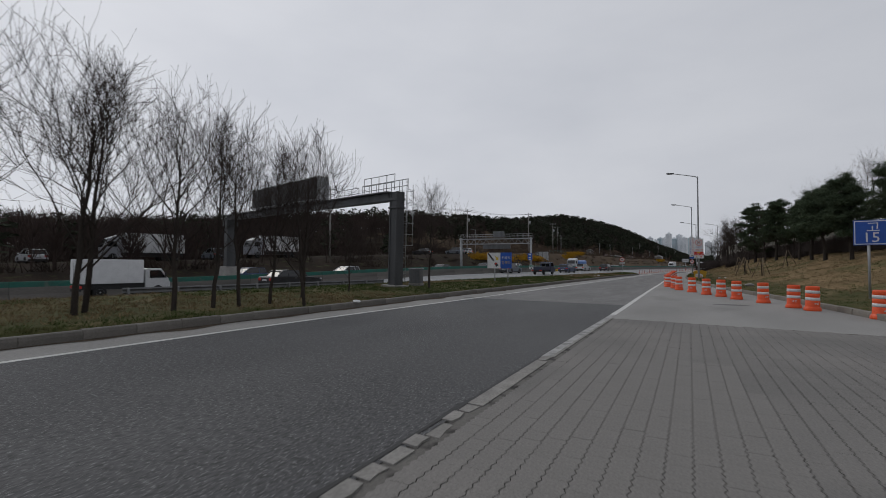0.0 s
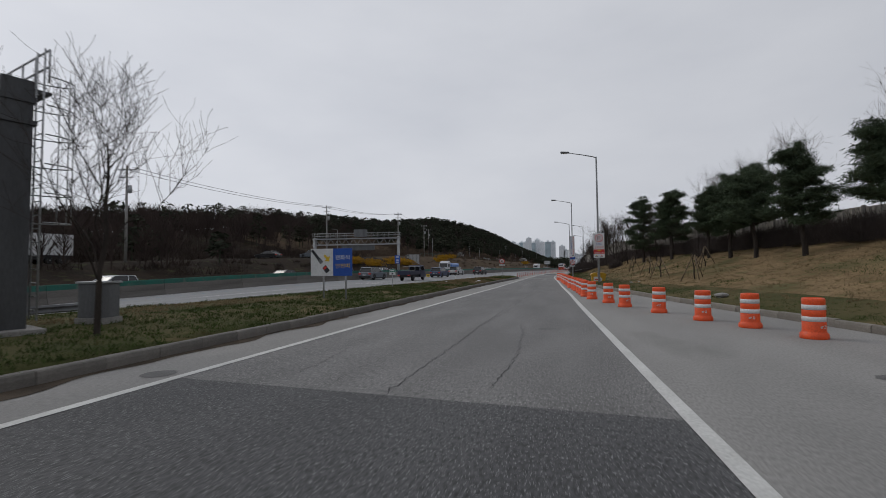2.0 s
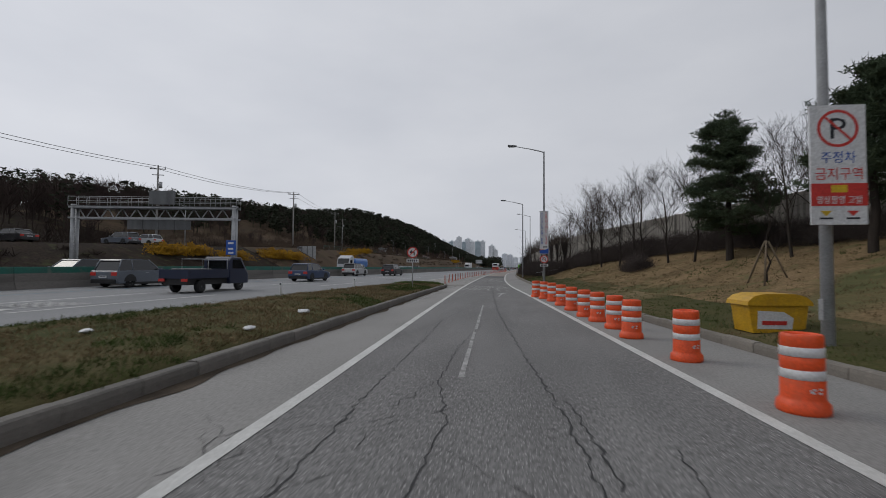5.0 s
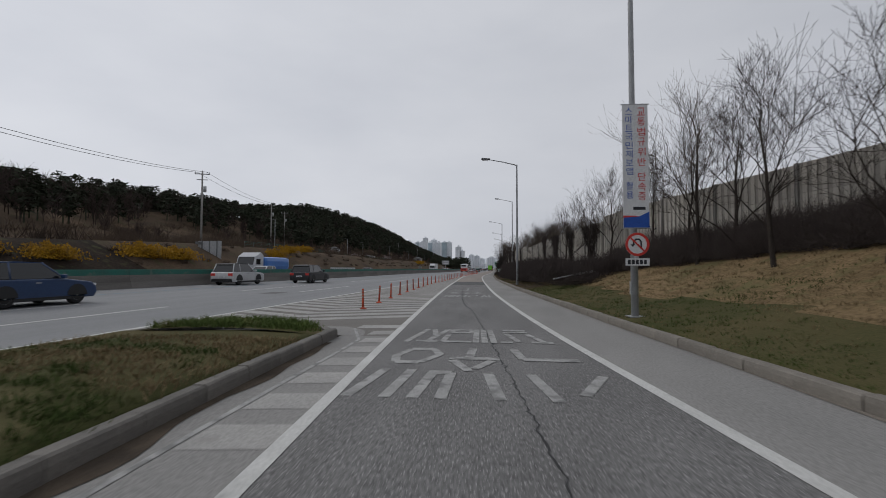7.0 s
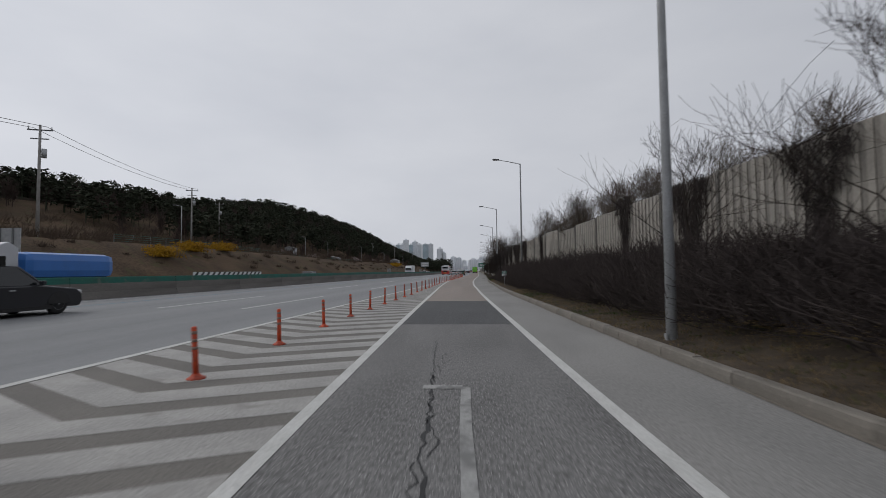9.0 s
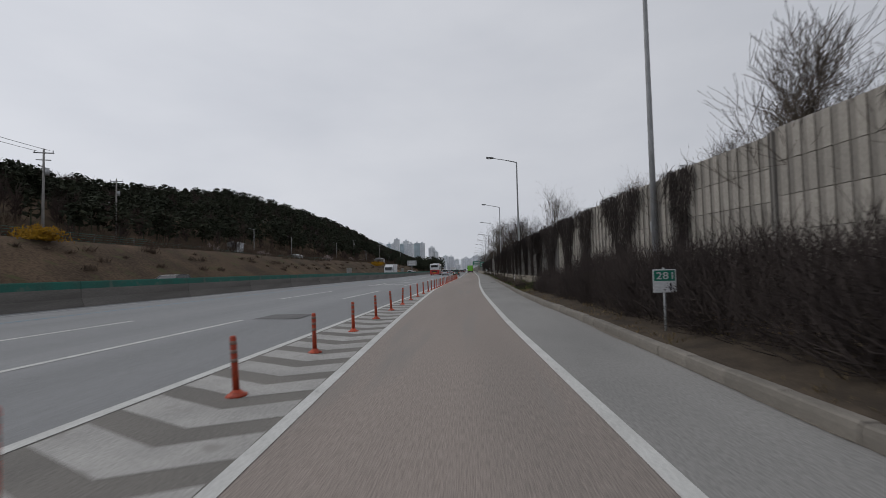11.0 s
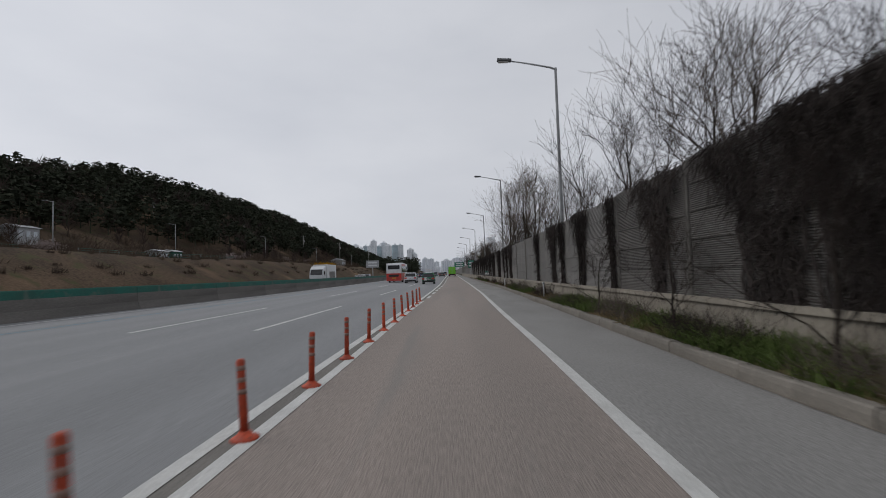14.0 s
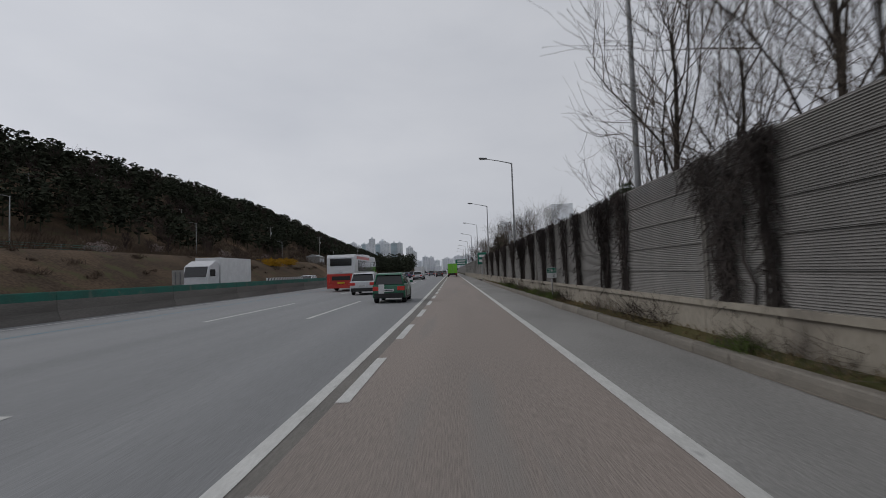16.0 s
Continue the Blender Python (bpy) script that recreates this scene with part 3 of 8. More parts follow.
# ---- median barrier: lengths of concrete with a green band ----
def barrier_length(length, y):
    t = thing("median_barrier", None, "stained concrete median barrier with green painted band", "barrier", "median barrier lengths")
    prof = [(-0.3, 0), (0.3, 0), (0.27, 0.1), (0.15, 0.4), (0.12, 0.84), (-0.12, 0.84), (-0.15, 0.4), (-0.27, 0.1)]
    part("body", prism(prof, 0.01, length - 0.01), "barrier", t)
    part("painted_band", prism([(-0.118, 0.84), (0.118, 0.84), (0.105, 1.14), (0.09, 1.19), (-0.09, 1.19), (-0.105, 1.14)], 0.01, length - 0.01), "barrier_green", t, "green painted top band")
    return t


LEN = 8.0
first = barrier_length(LEN, 0)
for i in range(-10, 70):
    y = LEN * i
    x0, x1 = barrier_line(y), barrier_line(y + LEN)
    z0, z1 = barrier_lift(y), barrier_lift(y + LEN)
    m = pose(x0, y, z0, math.degrees(math.atan2(z1 - z0, LEN)), 0, -math.degrees(math.atan2(x1 - x0, LEN)))
    if i == -10:
        first.matrix_world = m
    else:
        copy_thing(first, m)


# ---- street lamps ----
def street_lamp():
    t = thing("street_lamp", None, "tall grey tapered street lamp with a single arm", "street lamp", "street lamps along the ramp")
    part("pole", tubed([(0, 0, -2.4), (0, 0, 4), (0, 0, 10.3), (0, 0, 10.5)], [0.11, 0.085, 0.06, 0.06], 12), "lamp_grey", t)
    part("base_plate", boxed(-0.2, -0.2, 0, 0.2, 0.2, 0.03), "steel", t)
    part("arm", tubed([(0.0, 0, 10.42), (-0.25, 0, 10.52), (-1.2, 0, 10.74), (-2.2, 0, 10.93)], [0.05, 0.045, 0.038, 0.032], 8), "lamp_grey", t)
    part("lantern", boxed(-2.85, -0.13, 10.9, -2.15, 0.13, 11.02, 0.03, pose(-2.15, 0, 10.93, 0, 4, 0) @ pose(2.15, 0, -10.93)), "steel_dark", t, "flat grey luminaire head")
    part("diffuser", boxed(-2.78, -0.1, 10.885, -2.3, 0.1, 10.9), "sign_white", t)
    part("service_door", boxed(-0.115, -0.05, 0.6, -0.09, 0.05, 0.95), "steel", t)
    return t


lamp = street_lamp()
LAMPS = [(11.45, 53.1), (7.57, 82.0), (5.5, 106.8), (6.42, 146.4), (5.08, 175.5), (5.35, 206.6), (5.63, 235.0), (5.6, 262.0)] + [(5.6, 291.0 + 29 * i) for i in range(7)]
for i, (x, y) in enumerate(LAMPS):
    turn = math.degrees(math.atan2(kerb_right(y + 5) - kerb_right(y - 5), 10)) * -1
    m = pose(x, y, (0.05, 0.2, -0.65, 1.95, 1.05, 0.85, 0.85, 0.2)[i] if i < 8 else 0.4, 0, 0, turn)
    if i:
        copy_thing(lamp, m)
    else:
        lamp.matrix_world = m


# ---- traffic drums ----
def traffic_drum():
    t = thing("traffic_drum", None, "orange plastic traffic drum with two white reflective bands", "traffic drum", "drums along the lane line")
    body = [(0.33, 0.0), (0.335, 0.03), (0.325, 0.1), (0.285, 0.13), (0.275, 0.16), (0.272, 0.34), (0.268, 0.345), (0.266, 0.46), (0.27, 0.465), (0.268, 0.575), (0.262, 0.58), (0.26, 0.68), (0.265, 0.685), (0.262, 0.79), (0.25, 0.815), (0.22, 0.82), (0.205, 0.8), (0.2, 0.75)]
    part("body", turned(body, 28), "orange", t)
    for z in (0.35, 0.585):
        part("reflective_band", turned([(0.2, z), (0.2735, z + 0.002), (0.27, z + 0.1), (0.2, z + 0.102)], 28), "white_band", t, "white reflective band")
    for a in (0, 180):
        bm = bmesh.new()
        for u, w, z0, z1 in ((-0.09, 0.05, 0.225, 0.245), (-0.06, 0.04, 0.255, 0.275), (0.01, 0.05, 0.22, 0.24), (0.02, 0.05, 0.26, 0.28), (-0.1, 0.03, 0.24, 0.262)):
            box(bm, u, -0.279, z0, u + w, -0.266, z1)
        bmesh.ops.transform(bm, matrix=pose(0, 0, 0, 0, 0, a + 10), verts=bm.verts)
        part("logo_mark", bm, "white_band", t, "small white printed mark")
    return t


drum = traffic_drum()
DRUMS = [(19.73, 17.37), (18.29, 19.42), (17.82, 20.38), (16.92, 22.39), (15.92, 24.18), (15.21, 25.81), (14.45, 27.24), (13.55, 29.31), (12.60, 31.43), (12.04, 33.48), (11.33, 35.67), (10.95, 37.69), (10.74, 39.40), (10.51, 41.29), (10.22, 43.56), (9.97, 45.24), (9.57, 47.69), (9.38, 49.77), (9.05, 52.47), (8.67, 54.87), (8.59, 56.43), (8.38, 57.93), (8.17, 59.21), (7.95, 61.30), (7.72, 63.40), (7.48, 65.60), (7.16, 67.20), (6.80, 68.50)]
rnd = random.Random(4)
for i, (x, y) in enumerate(DRUMS):
    m = pose(x, y, 0.0, rnd.uniform(-1, 1), rnd.uniform(-1, 1), rnd.choice((0, 180)) + rnd.uniform(-15, 30)) @ Matrix.Diagonal((0.86, 0.86, 1.0, 1))
    if i:
        copy_thing(drum, m)
    else:
        drum.matrix_world = m


# ---- delineator posts ----
def delineator():
    t = thing("delineator_post", None, "orange flexible delineator post with reflective bands", "delineator", "delineator posts along the gore")
    part("base", turned([(0.13, 0), (0.13, 0.02), (0.09, 0.035), (0.055, 0.07), (0.05, 0.08)], 14), "post_orange", t)
    part("post", turned([(0.042, 0.07), (0.04, 0.4), (0.04, 0.72), (0.03, 0.745)], 12), "post_orange", t)
    for z in (0.42, 0.53, 0.64):
        part("band", turned([(0.03, z), (0.0425, z + 0.001), (0.0425, z + 0.045), (0.03, z + 0.046)], 12), "post_band", t, "dull reflective band")
    return t


post = delineator()
posts = [float(np.interp(i, [0, 8, 14, 26, 48], [85.68, 110.48, 127.66, 164.01, 208.53])) for i in range(49)]
for i, y in enumerate(posts):
    x = curve([(85, -0.97), (97.7, -1.72), (110, -2.26), (127, -2.3), (140, -2.45), (155, -2.57), (164, -2.50), (171, -2.33), (178, -2.23), (185, -2.12), (192, -2.03), (199, -1.88), (209, -1.77)])(y)
    m = pose(x, y, 0.0, rnd.uniform(-3, 3), rnd.uniform(-3, 3), rnd.uniform(0, 360))
    if i:
        copy_thing(post, m)
    else:
        post.matrix_world = m

# ---- kerbs: single stones ----
def kerb_run(name, line_at, a, b, side, high, mat, label):
    """Stones of about a metre along a line; side +1 puts the verge to the right."""
    t = thing(name, None, label, "kerb", kind="structure")
    bm = prism([(0, -0.05), (0.17, -0.05), (0.17, high), (0.035, high), (0.012, high - 0.02), (0, high - 0.08)], 0.006, 0.994)
    proto = part("kerb_stone", bm, mat, t)
    y, i, r = a, 0, random.Random(len(name))
    while y < b:
        x0 = line_at(y)
        k = (line_at(y + 0.5) - line_at(y - 0.5))
        dy = 1 / math.hypot(1, k)
        x1 = line_at(y + dy)
        ob = proto if i == 0 else proto.copy()
        if i:
            scene.collection.objects.link(ob)
        ob.matrix_world = pose(x0 + r.uniform(-0.008, 0.008), y, r.uniform(-0.012, 0.008), 0, r.uniform(-0.8, 0.8), -math.degrees(math.atan2(x1 - x0, dy))) @ Matrix.Diagonal((side, 1, 1, 1))
        y, i = y + dy, i + 1
    return t


kerb_run("kerb_island", kerb_left, -12, 78.2, -1, 0.2, "kerb_dark", "dirty dark concrete kerb along the grass island")
kerb_run("kerb_bank", kerb_right, 4, 282, 1, 0.185, "kerb", "weathered sandy concrete kerb below the bank")
far_kerb = strip("kerb_far", lambda y: kerb_right(y), lambda y: kerb_right(y) + 0.17, lift(0.19), seg(283, 900), "kerb")
tagged(far_kerb, "distant concrete kerb beside the road", "kerb", kind="structure")
nose = thing("kerb_nose", None, "rounded kerb end of the grass island", "kerb", kind="structure")
e_n, k_n = highway_edge(NOSE) + 1.0, kerb_left(78)
for i in range(9):
    a0, a1 = math.pi * i / 9, math.pi * (i + 1) / 9
    cx, r0 = (e_n + k_n) / 2, (k_n - e_n) / 2
    ring = lambda a, r: (cx + r * math.cos(a), 78.0 + 0.95 * r * math.sin(a))
    pts = [ring(a0, r0), ring(a1 - 0.01, r0), ring(a1 - 0.01, r0 - 0.17), ring(a0, r0 - 0.17)]
    part("kerb_stone", prism(pts, -0.04, 0.17, "xy"), "kerb_dark", nose)
fill = bmesh.new()
rings = []
for q in range(6):
    k = (r0 - 0.17) * (1 - q / 5.5)
    rings.append([fill.verts.new((cx + k * math.cos(math.pi * i / 16), 77.9 + 0.95 * k * math.sin(math.pi * i / 16), 0.15 + 0.14 * (1 - (1 - q / 5) ** 2) + 0.04 * noise.noise((k * 3, i, 1)))) for i in range(17)])
for lo, hi in zip(rings, rings[1:]):
    for i in range(16):
        fill.faces.new((lo[i], lo[i + 1], hi[i + 1], hi[i]))
fill.faces.new(rings[-1])
tagged(part("ground_nose", fill, "verge"), "grassy rounded tip of the planted island", "ground", kind="structure")
drift = strip("ground_drift", lambda y: kerb_left(y) + 0.0, lambda y: kerb_left(y) + 0.12 + (0.5 if y < 26 else 0.22) * max(0, noise.noise((y * 0.7, 0, 0)) + 0.25), lift(0.007), span(-10, 78, 0.25), "soil")
tagged(drift, "strip of dark dirt and leaves washed against the kerb", "dirt", kind="stuff")
drift2 = strip("ground_drift", lambda y: kerb_right(y) - 0.02 - 0.14 * max(0, noise.noise((y * 0.25, 4, 0)) + 0.1) - 0.03 * noise.noise((y * 2.1, 4, 3)), lambda y: kerb_right(y), lift(0.007), span(60, 282, 0.3), "sand")
tagged(drift2, "strip of sandy dirt along the foot of the kerb", "dirt", kind="stuff")

# ---- gore chevrons, one painted bar after another ----
chev = thing("marking_chevrons", None, "worn white hatching painted across the gore", "road marking", kind="structure")
apron_line = curve([(60, 2.0), (70, 1.25), (75.7, 1.06), (78.3, 1.0), (79.4, 0.85), (80.0, 0.62), (80.6, 0.0)])
PITCH = 1.127
y = 88.21 - 14 * PITCH
while y < 158:
    a, b, w = highway_edge(y) + 0.14, ramp_left(y) - 0.1, 0.63
    if y < 80.7:
        a = apron_line(y) + 0.06
        verts = [(a, y, 0.004), (b, y + 0.1, 0.004), (b, y + 0.1 + w, 0.004), (a, y + w, 0.004)]
        from_lists("hatch_bar", verts, [(0, 1, 2, 3)], "paint_gore", chev)
    else:
        mid = min(max(-2.3, a + 0.05), b - 0.05)
        dl, dr = 0.56 * (mid - a), 0.46 * (b - mid)
        b2, mid2, a2 = ramp_left(y + dr + w) - 0.1, mid, highway_edge(y + dl + w) + 0.14
        verts = [(a, y + dl, 0.004), (mid, y, 0.004), (b, y + dr, 0.004), (b2, y + dr + w, 0.004), (mid2, y + w, 0.004), (a2, y + dl + w, 0.004)]
        from_lists("hatch_bar", verts, [(0, 1, 4, 5), (1, 2, 3, 4)], "paint_gore", chev)
    y += PITCH
for a, b in ((158.9, 160.3), (161.2, 168.5)):
    strip("hatch_tip", lambda q: highway_edge(q) + 0.1, lambda q: ramp_left(q) - 0.09, lift(0.0042), span(a, b, 0.7), "paint_gore", chev)
apron = strip("pavement_apron", lambda y: highway_edge(y) + 1.4, lambda y: apron_line(y), lift(0.0035), span(79.0, 80.55, 0.15), "shoulder")
tagged(apron, "pale concrete apron round the island tip", "pavement", kind="structure")
line("line_apron", apron_line, 0.07, 62, 80.3, "paint_old", z=0.0052, label="thin worn line beside the island nose")

# ---- road lettering, too worn to read: bars ----
letters = thing("marking_lettering", None, "worn white road lettering across the lane", "road marking", kind="structure")


def strokes(y0, y1, x0, x1, wide, lines):
    """Bars between points given as parts of the row's width and depth."""
    for i, (a, b, c, d) in enumerate(lines):
        z = 0.006 + 0.0004 * i
        p, q = Vector((x0 + a * (x1 - x0), y0 + b * (y1 - y0))), Vector((x0 + c * (x1 - x0), y0 + d * (y1 - y0)))
        e = (q - p).normalized()
        n = Vector((-e.y, e.x)) * (wide if abs(e.y) > 0.5 else wide * 1.6) / 2
        from_lists("letter_bar", [(*(p - n), z), (*(q - n), z), (*(q + n), z), (*(p + n), z)], [(0, 1, 2, 3)], "paint_old", letters)


strokes(78.3, 80.3, 1.9, 5.0, 0.13, [(0.04, 0, 0.1, 1), (0.15, 1, 0.2, 0.5), (0.26, 1, 0.18, 0.1), (0.1, 0.06, 0.25, 0.06), (0.3, 0.95, 0.45, 0.95), (0.3, 0.72, 0.45, 0.72), (0.3, 0.95, 0.3, 0.72), (0.45, 0.95, 0.45, 0.72), (0.29, 0.6, 0.28, 0.05), (0.28, 0.05, 0.47, 0.05), (0.5, 0, 0.48, 1), (0.56, 0, 0.53, 1), (0.62, 0, 0.58, 1), (0.66, 0.05, 0.74, 0.05), (0.68, 0.95, 0.85, 0.95), (0.68, 0.8, 0.86, 0.8), (0.78, 0.1, 0.7, 0.7), (0.85, 0.65, 0.95, 0.05), (0.86, 0.06, 1.0, 0.06)])
strokes(76.0, 77.6, 2.0, 5.2, 0.15, [(0.05, 0.5, 0.1, 0.9), (0.1, 0.9, 0.22, 0.95), (0.22, 0.95, 0.28, 0.6), (0.28, 0.6, 0.2, 0.15), (0.2, 0.15, 0.08, 0.15), (0.08, 0.15, 0.05, 0.5), (0.44, 0.4, 0.45, 1), (0.34, 0.4, 0.6, 0.4), (0.36, 0.3, 0.46, -0.2), (0.56, 0.3, 0.48, -0.1), (0.68, 1, 0.72, 0.4), (0.72, 0.4, 1.0, 0.4)])
strokes(74.2, 75.7, 2.1, 5.4, 0.15, [(0.0, 0, 0.04, 1), (0.14, 0, 0.16, 1), (0.24, 0, 0.26, 0.9), (0.34, 0, 0.34, 0.9), (0.24, 0.9, 0.34, 0.9), (0.55, 0, 0.5, 0.9), (0.75, 0, 0.68, 0.9), (0.85, 0.2, 0.98, 0.9)])
strokes(93.2, 95.0, 0.95, 3.65, 0.12, [(0.0, 0, 0.06, 0), (0.02, 0.9, 0.12, 0.9), (0.07, 0.0, 0.07, 0.9), (0.15, 0, 0.17, 1), (0.22, 0, 0.24, 1), (0.2, 0.5, 0.23, 0.5), (0.3, 0.1, 0.44, 0.1), (0.32, 0.9, 0.44, 0.9), (0.31, 0.1, 0.32, 0.9), (0.45, 0, 0.46, 1), (0.53, 0.05, 0.7, 0.05), (0.54, 0.6, 0.69, 0.6), (0.55, 0.95, 0.68, 0.95), (0.54, 0.05, 0.55, 0.6), (0.69, 0.6, 0.68, 0.95), (0.78, 0.05, 0.83, 0.9), (0.9, 0.1, 0.84, 0.8), (0.95, 0, 0.92, 1)])
strokes(96.6, 98.2, 1.1, 3.0, 0.12, [(0.0, 0.1, 0.3, 0.1), (0.02, 0.9, 0.28, 0.9), (0.05, 0.1, 0.06, 0.9), (0.16, 0.4, 0.16, 0.9), (0.38, 0.05, 0.62, 0.05), (0.4, 0.55, 0.6, 0.55), (0.5, 0.55, 0.5, 0.05), (0.42, 0.95, 0.58, 0.95), (0.7, 0.1, 0.98, 0.1), (0.72, 0.9, 0.94, 0.9), (0.83, 0.1, 0.83, 0.9)])
strokes(100.4, 104.3, 1.15, 2.0, 0.12, [(0.15, 0.05, 0.9, 0.05), (0.9, 0.05, 0.8, 0.5), (0.1, 0.9, 0.7, 0.9), (0.8, 0.5, 0.75, 0.9)])
arrow = [(4.9, 68.0), (5.0, 68.0), (5.0, 70.6), (5.25, 70.6), (4.95, 71.6), (4.65, 70.6), (4.9, 70.6)]
from_lists("arrow", [(x, y_, 0.008) for x, y_ in arrow], [tuple(range(7))], "paint_old", letters)
for x, y_, n in ((5.57, 50.5, 4.5), (5.2, 55.5, 7)):
    from_lists("worn_stroke", [(x, y_, 0.0055), (x + 0.08, y_, 0.0055), (x + 0.06 - 0.074 * n, y_ + n, 0.0055), (x - 0.074 * n, y_ + n, 0.0055)], [(0, 1, 2, 3)], "paint_old", letters)

# worn lettering and an arrow on the highway lane
hw_letters = thing("marking_highway_lettering", None, "worn white lettering and slanted arrow on the highway lane", "road marking", kind="structure")


def hw_stroke(name, x0, y0, x1, y1, w0, w1):
    z = highway_height((x0 + x1) / 2, y0) + 0.012
    from_lists(name, [(x0 - w0, y0, z), (x0 + w0, y0, z), (x1 + w1, y1, z), (x1 - w1, y1, z)], [(0, 1, 2, 3)], "paint", hw_letters)


for k in range(4):
    x = -9.4 + 0.74 * k
    hw_stroke("letter_bar", x + 0.3, 178.1, x + 0.3, 178.5, 0.28, 0.28)
    hw_stroke("letter_bar", x + 0.12, 178.9, x + 0.12, 181.1, 0.06, 0.06)
    hw_stroke("letter_bar", x + 0.48, 179.3 - 0.3 * (k % 2), x + 0.48, 181.1, 0.06, 0.06)
    hw_stroke("letter_bar", x + 0.3, 179.9 + 0.4 * (k % 2), x + 0.3, 180.3 + 0.4 * (k % 2), 0.1, 0.1)
hw_stroke("arrow_shaft", -8.7, 184.3, -7.52, 188.0, 0.09, 0.09)
hw_stroke("arrow_head", -7.52, 188.0, -7.05, 189.5, 0.38, 0.02)
hw_stroke("arrow_shaft", -11.4, 65.4, -10.5, 68.6, 0.09, 0.09)
hw_stroke("arrow_head", -10.5, 68.6, -10.1, 70.0, 0.38, 0.02)
for k in range(3):
    x = -11.7 + 0.74 * k
    hw_stroke("letter_bar", x + 0.3, 56.0, x + 0.3, 56.4, 0.28, 0.28)
    hw_stroke("letter_bar", x + 0.12, 56.8, x + 0.12, 59.2, 0.06, 0.06)
    hw_stroke("letter_bar", x + 0.48, 57.2, x + 0.48, 59.2, 0.06, 0.06)

# ---- cracks: ragged dark lines, one mesh each ----
def crack(pts, wide, seed, jag=0.07):
    r = random.Random(seed)
    path = []
    for (x0, y0), (x1, y1) in zip(pts, pts[1:]):
        n = max(2, int(math.hypot(x1 - x0, y1 - y0) / 0.11))
        for k in range(n):
            path.append((x0 + (x1 - x0) * k / n + r.gauss(0, jag * 0.3), y0 + (y1 - y0) * k / n + r.gauss(0, jag * 0.2)))
    path.append(pts[-1])
    v, f = [], []
    for k, (x, y_) in enumerate(path):
        w = wide * r.uniform(0.08, 0.5) / 2
        v += [(x - w, y_, 0.005), (x + w, y_, 0.005)]
        if k:
            f.append((2 * k - 2, 2 * k - 1, 2 * k + 1, 2 * k))
    tagged(from_lists("crack", v, f, "crack"), "ragged dark crack in the worn asphalt", "crack", "cracks in the ramp lane", "structure")


CRACKS = [([(9.44, 17.54), (9.28, 19.21), (9.15, 21.24), (8.84, 24.61), (8.32, 31.59)], 0.05),
          ([(10.56, 18.53), (10.53, 19.36), (10.49, 20.71), (10.12, 23.50), (9.79, 25.08)], 0.045),
          ([(7.70, 18.02), (7.60, 18.94), (7.25, 20.74)], 0.03),
          ([(8.45, 18.23), (8.37, 19.16), (8.36, 20.41)], 0.03),
          ([(6.20, 29.92), (6.11, 30.20), (6.04, 31.04), (6.01, 31.81), (5.99, 32.68), (5.87, 33.63), (5.70, 35.21), (5.89, 35.96), (5.54, 38.23), (5.08, 43.02)], 0.06),
          ([(6.71, 29.42), (6.71, 29.92), (6.74, 30.47), (6.60, 31.17), (6.48, 32.04), (6.37, 32.94), (6.32, 34.45), (6.07, 35.77)], 0.055),
          ([(7.37, 29.92), (7.28, 30.46), (7.26, 30.96)], 0.04)]
CRACKS += [([(7.82, 29.75), (7.65, 30.41), (7.55, 31.03), (7.24, 31.72), (7.10, 32.31)], 0.05),
          ([(8.12, 30.29), (8.00, 30.75), (7.73, 31.24), (7.62, 32.16), (7.61, 33.21)], 0.045),
          ([(7.34, 33.15), (6.89, 34.58), (6.39, 35.70), (5.99, 36.37)], 0.035),
          ([(7.46, 34.70), (7.33, 35.56), (6.96, 36.18)], 0.035),
          ([(7.23, 36.63), (6.80, 39.10)], 0.035),
          ([(8.63, 30.11), (8.54, 30.87), (8.44, 31.88), (8.40, 32.89), (8.20, 35.43), (8.11, 36.82)], 0.075),
          ([(9.73, 30.65), (9.74, 31.28), (9.72, 31.95), (9.58, 32.35)], 0.04)]
CRACKS += [([(5.45, 41.11), (5.48, 41.42), (5.44, 42.00), (5.39, 42.90), (5.22, 43.34), (5.25, 43.77), (5.08, 45.00), (4.95, 46.25), (4.81, 47.61)], 0.06),
          ([(6.43, 41.05), (6.35, 41.50), (6.45, 41.87), (6.44, 42.15), (6.60, 42.58), (6.42, 43.36)], 0.06),
          ([(6.40, 44.70), (5.99, 46.21), (5.74, 47.09), (5.72, 48.72), (5.34, 50.28)], 0.05),
          ([(5.96, 55.90), (6.87, 49.01), (7.12, 46.21), (7.38, 44.25), (7.41, 43.71)], 0.065),
          ([(7.55, 42.62), (7.60, 42.00)], 0.05),
          ([(7.73, 48.33), (7.67, 45.83), (8.11, 44.42), (8.16, 43.41), (8.18, 42.39), (8.35, 41.83)], 0.04),
          ([(6.92, 49.62), (7.10, 48.30), (7.14, 47.49)], 0.06)]
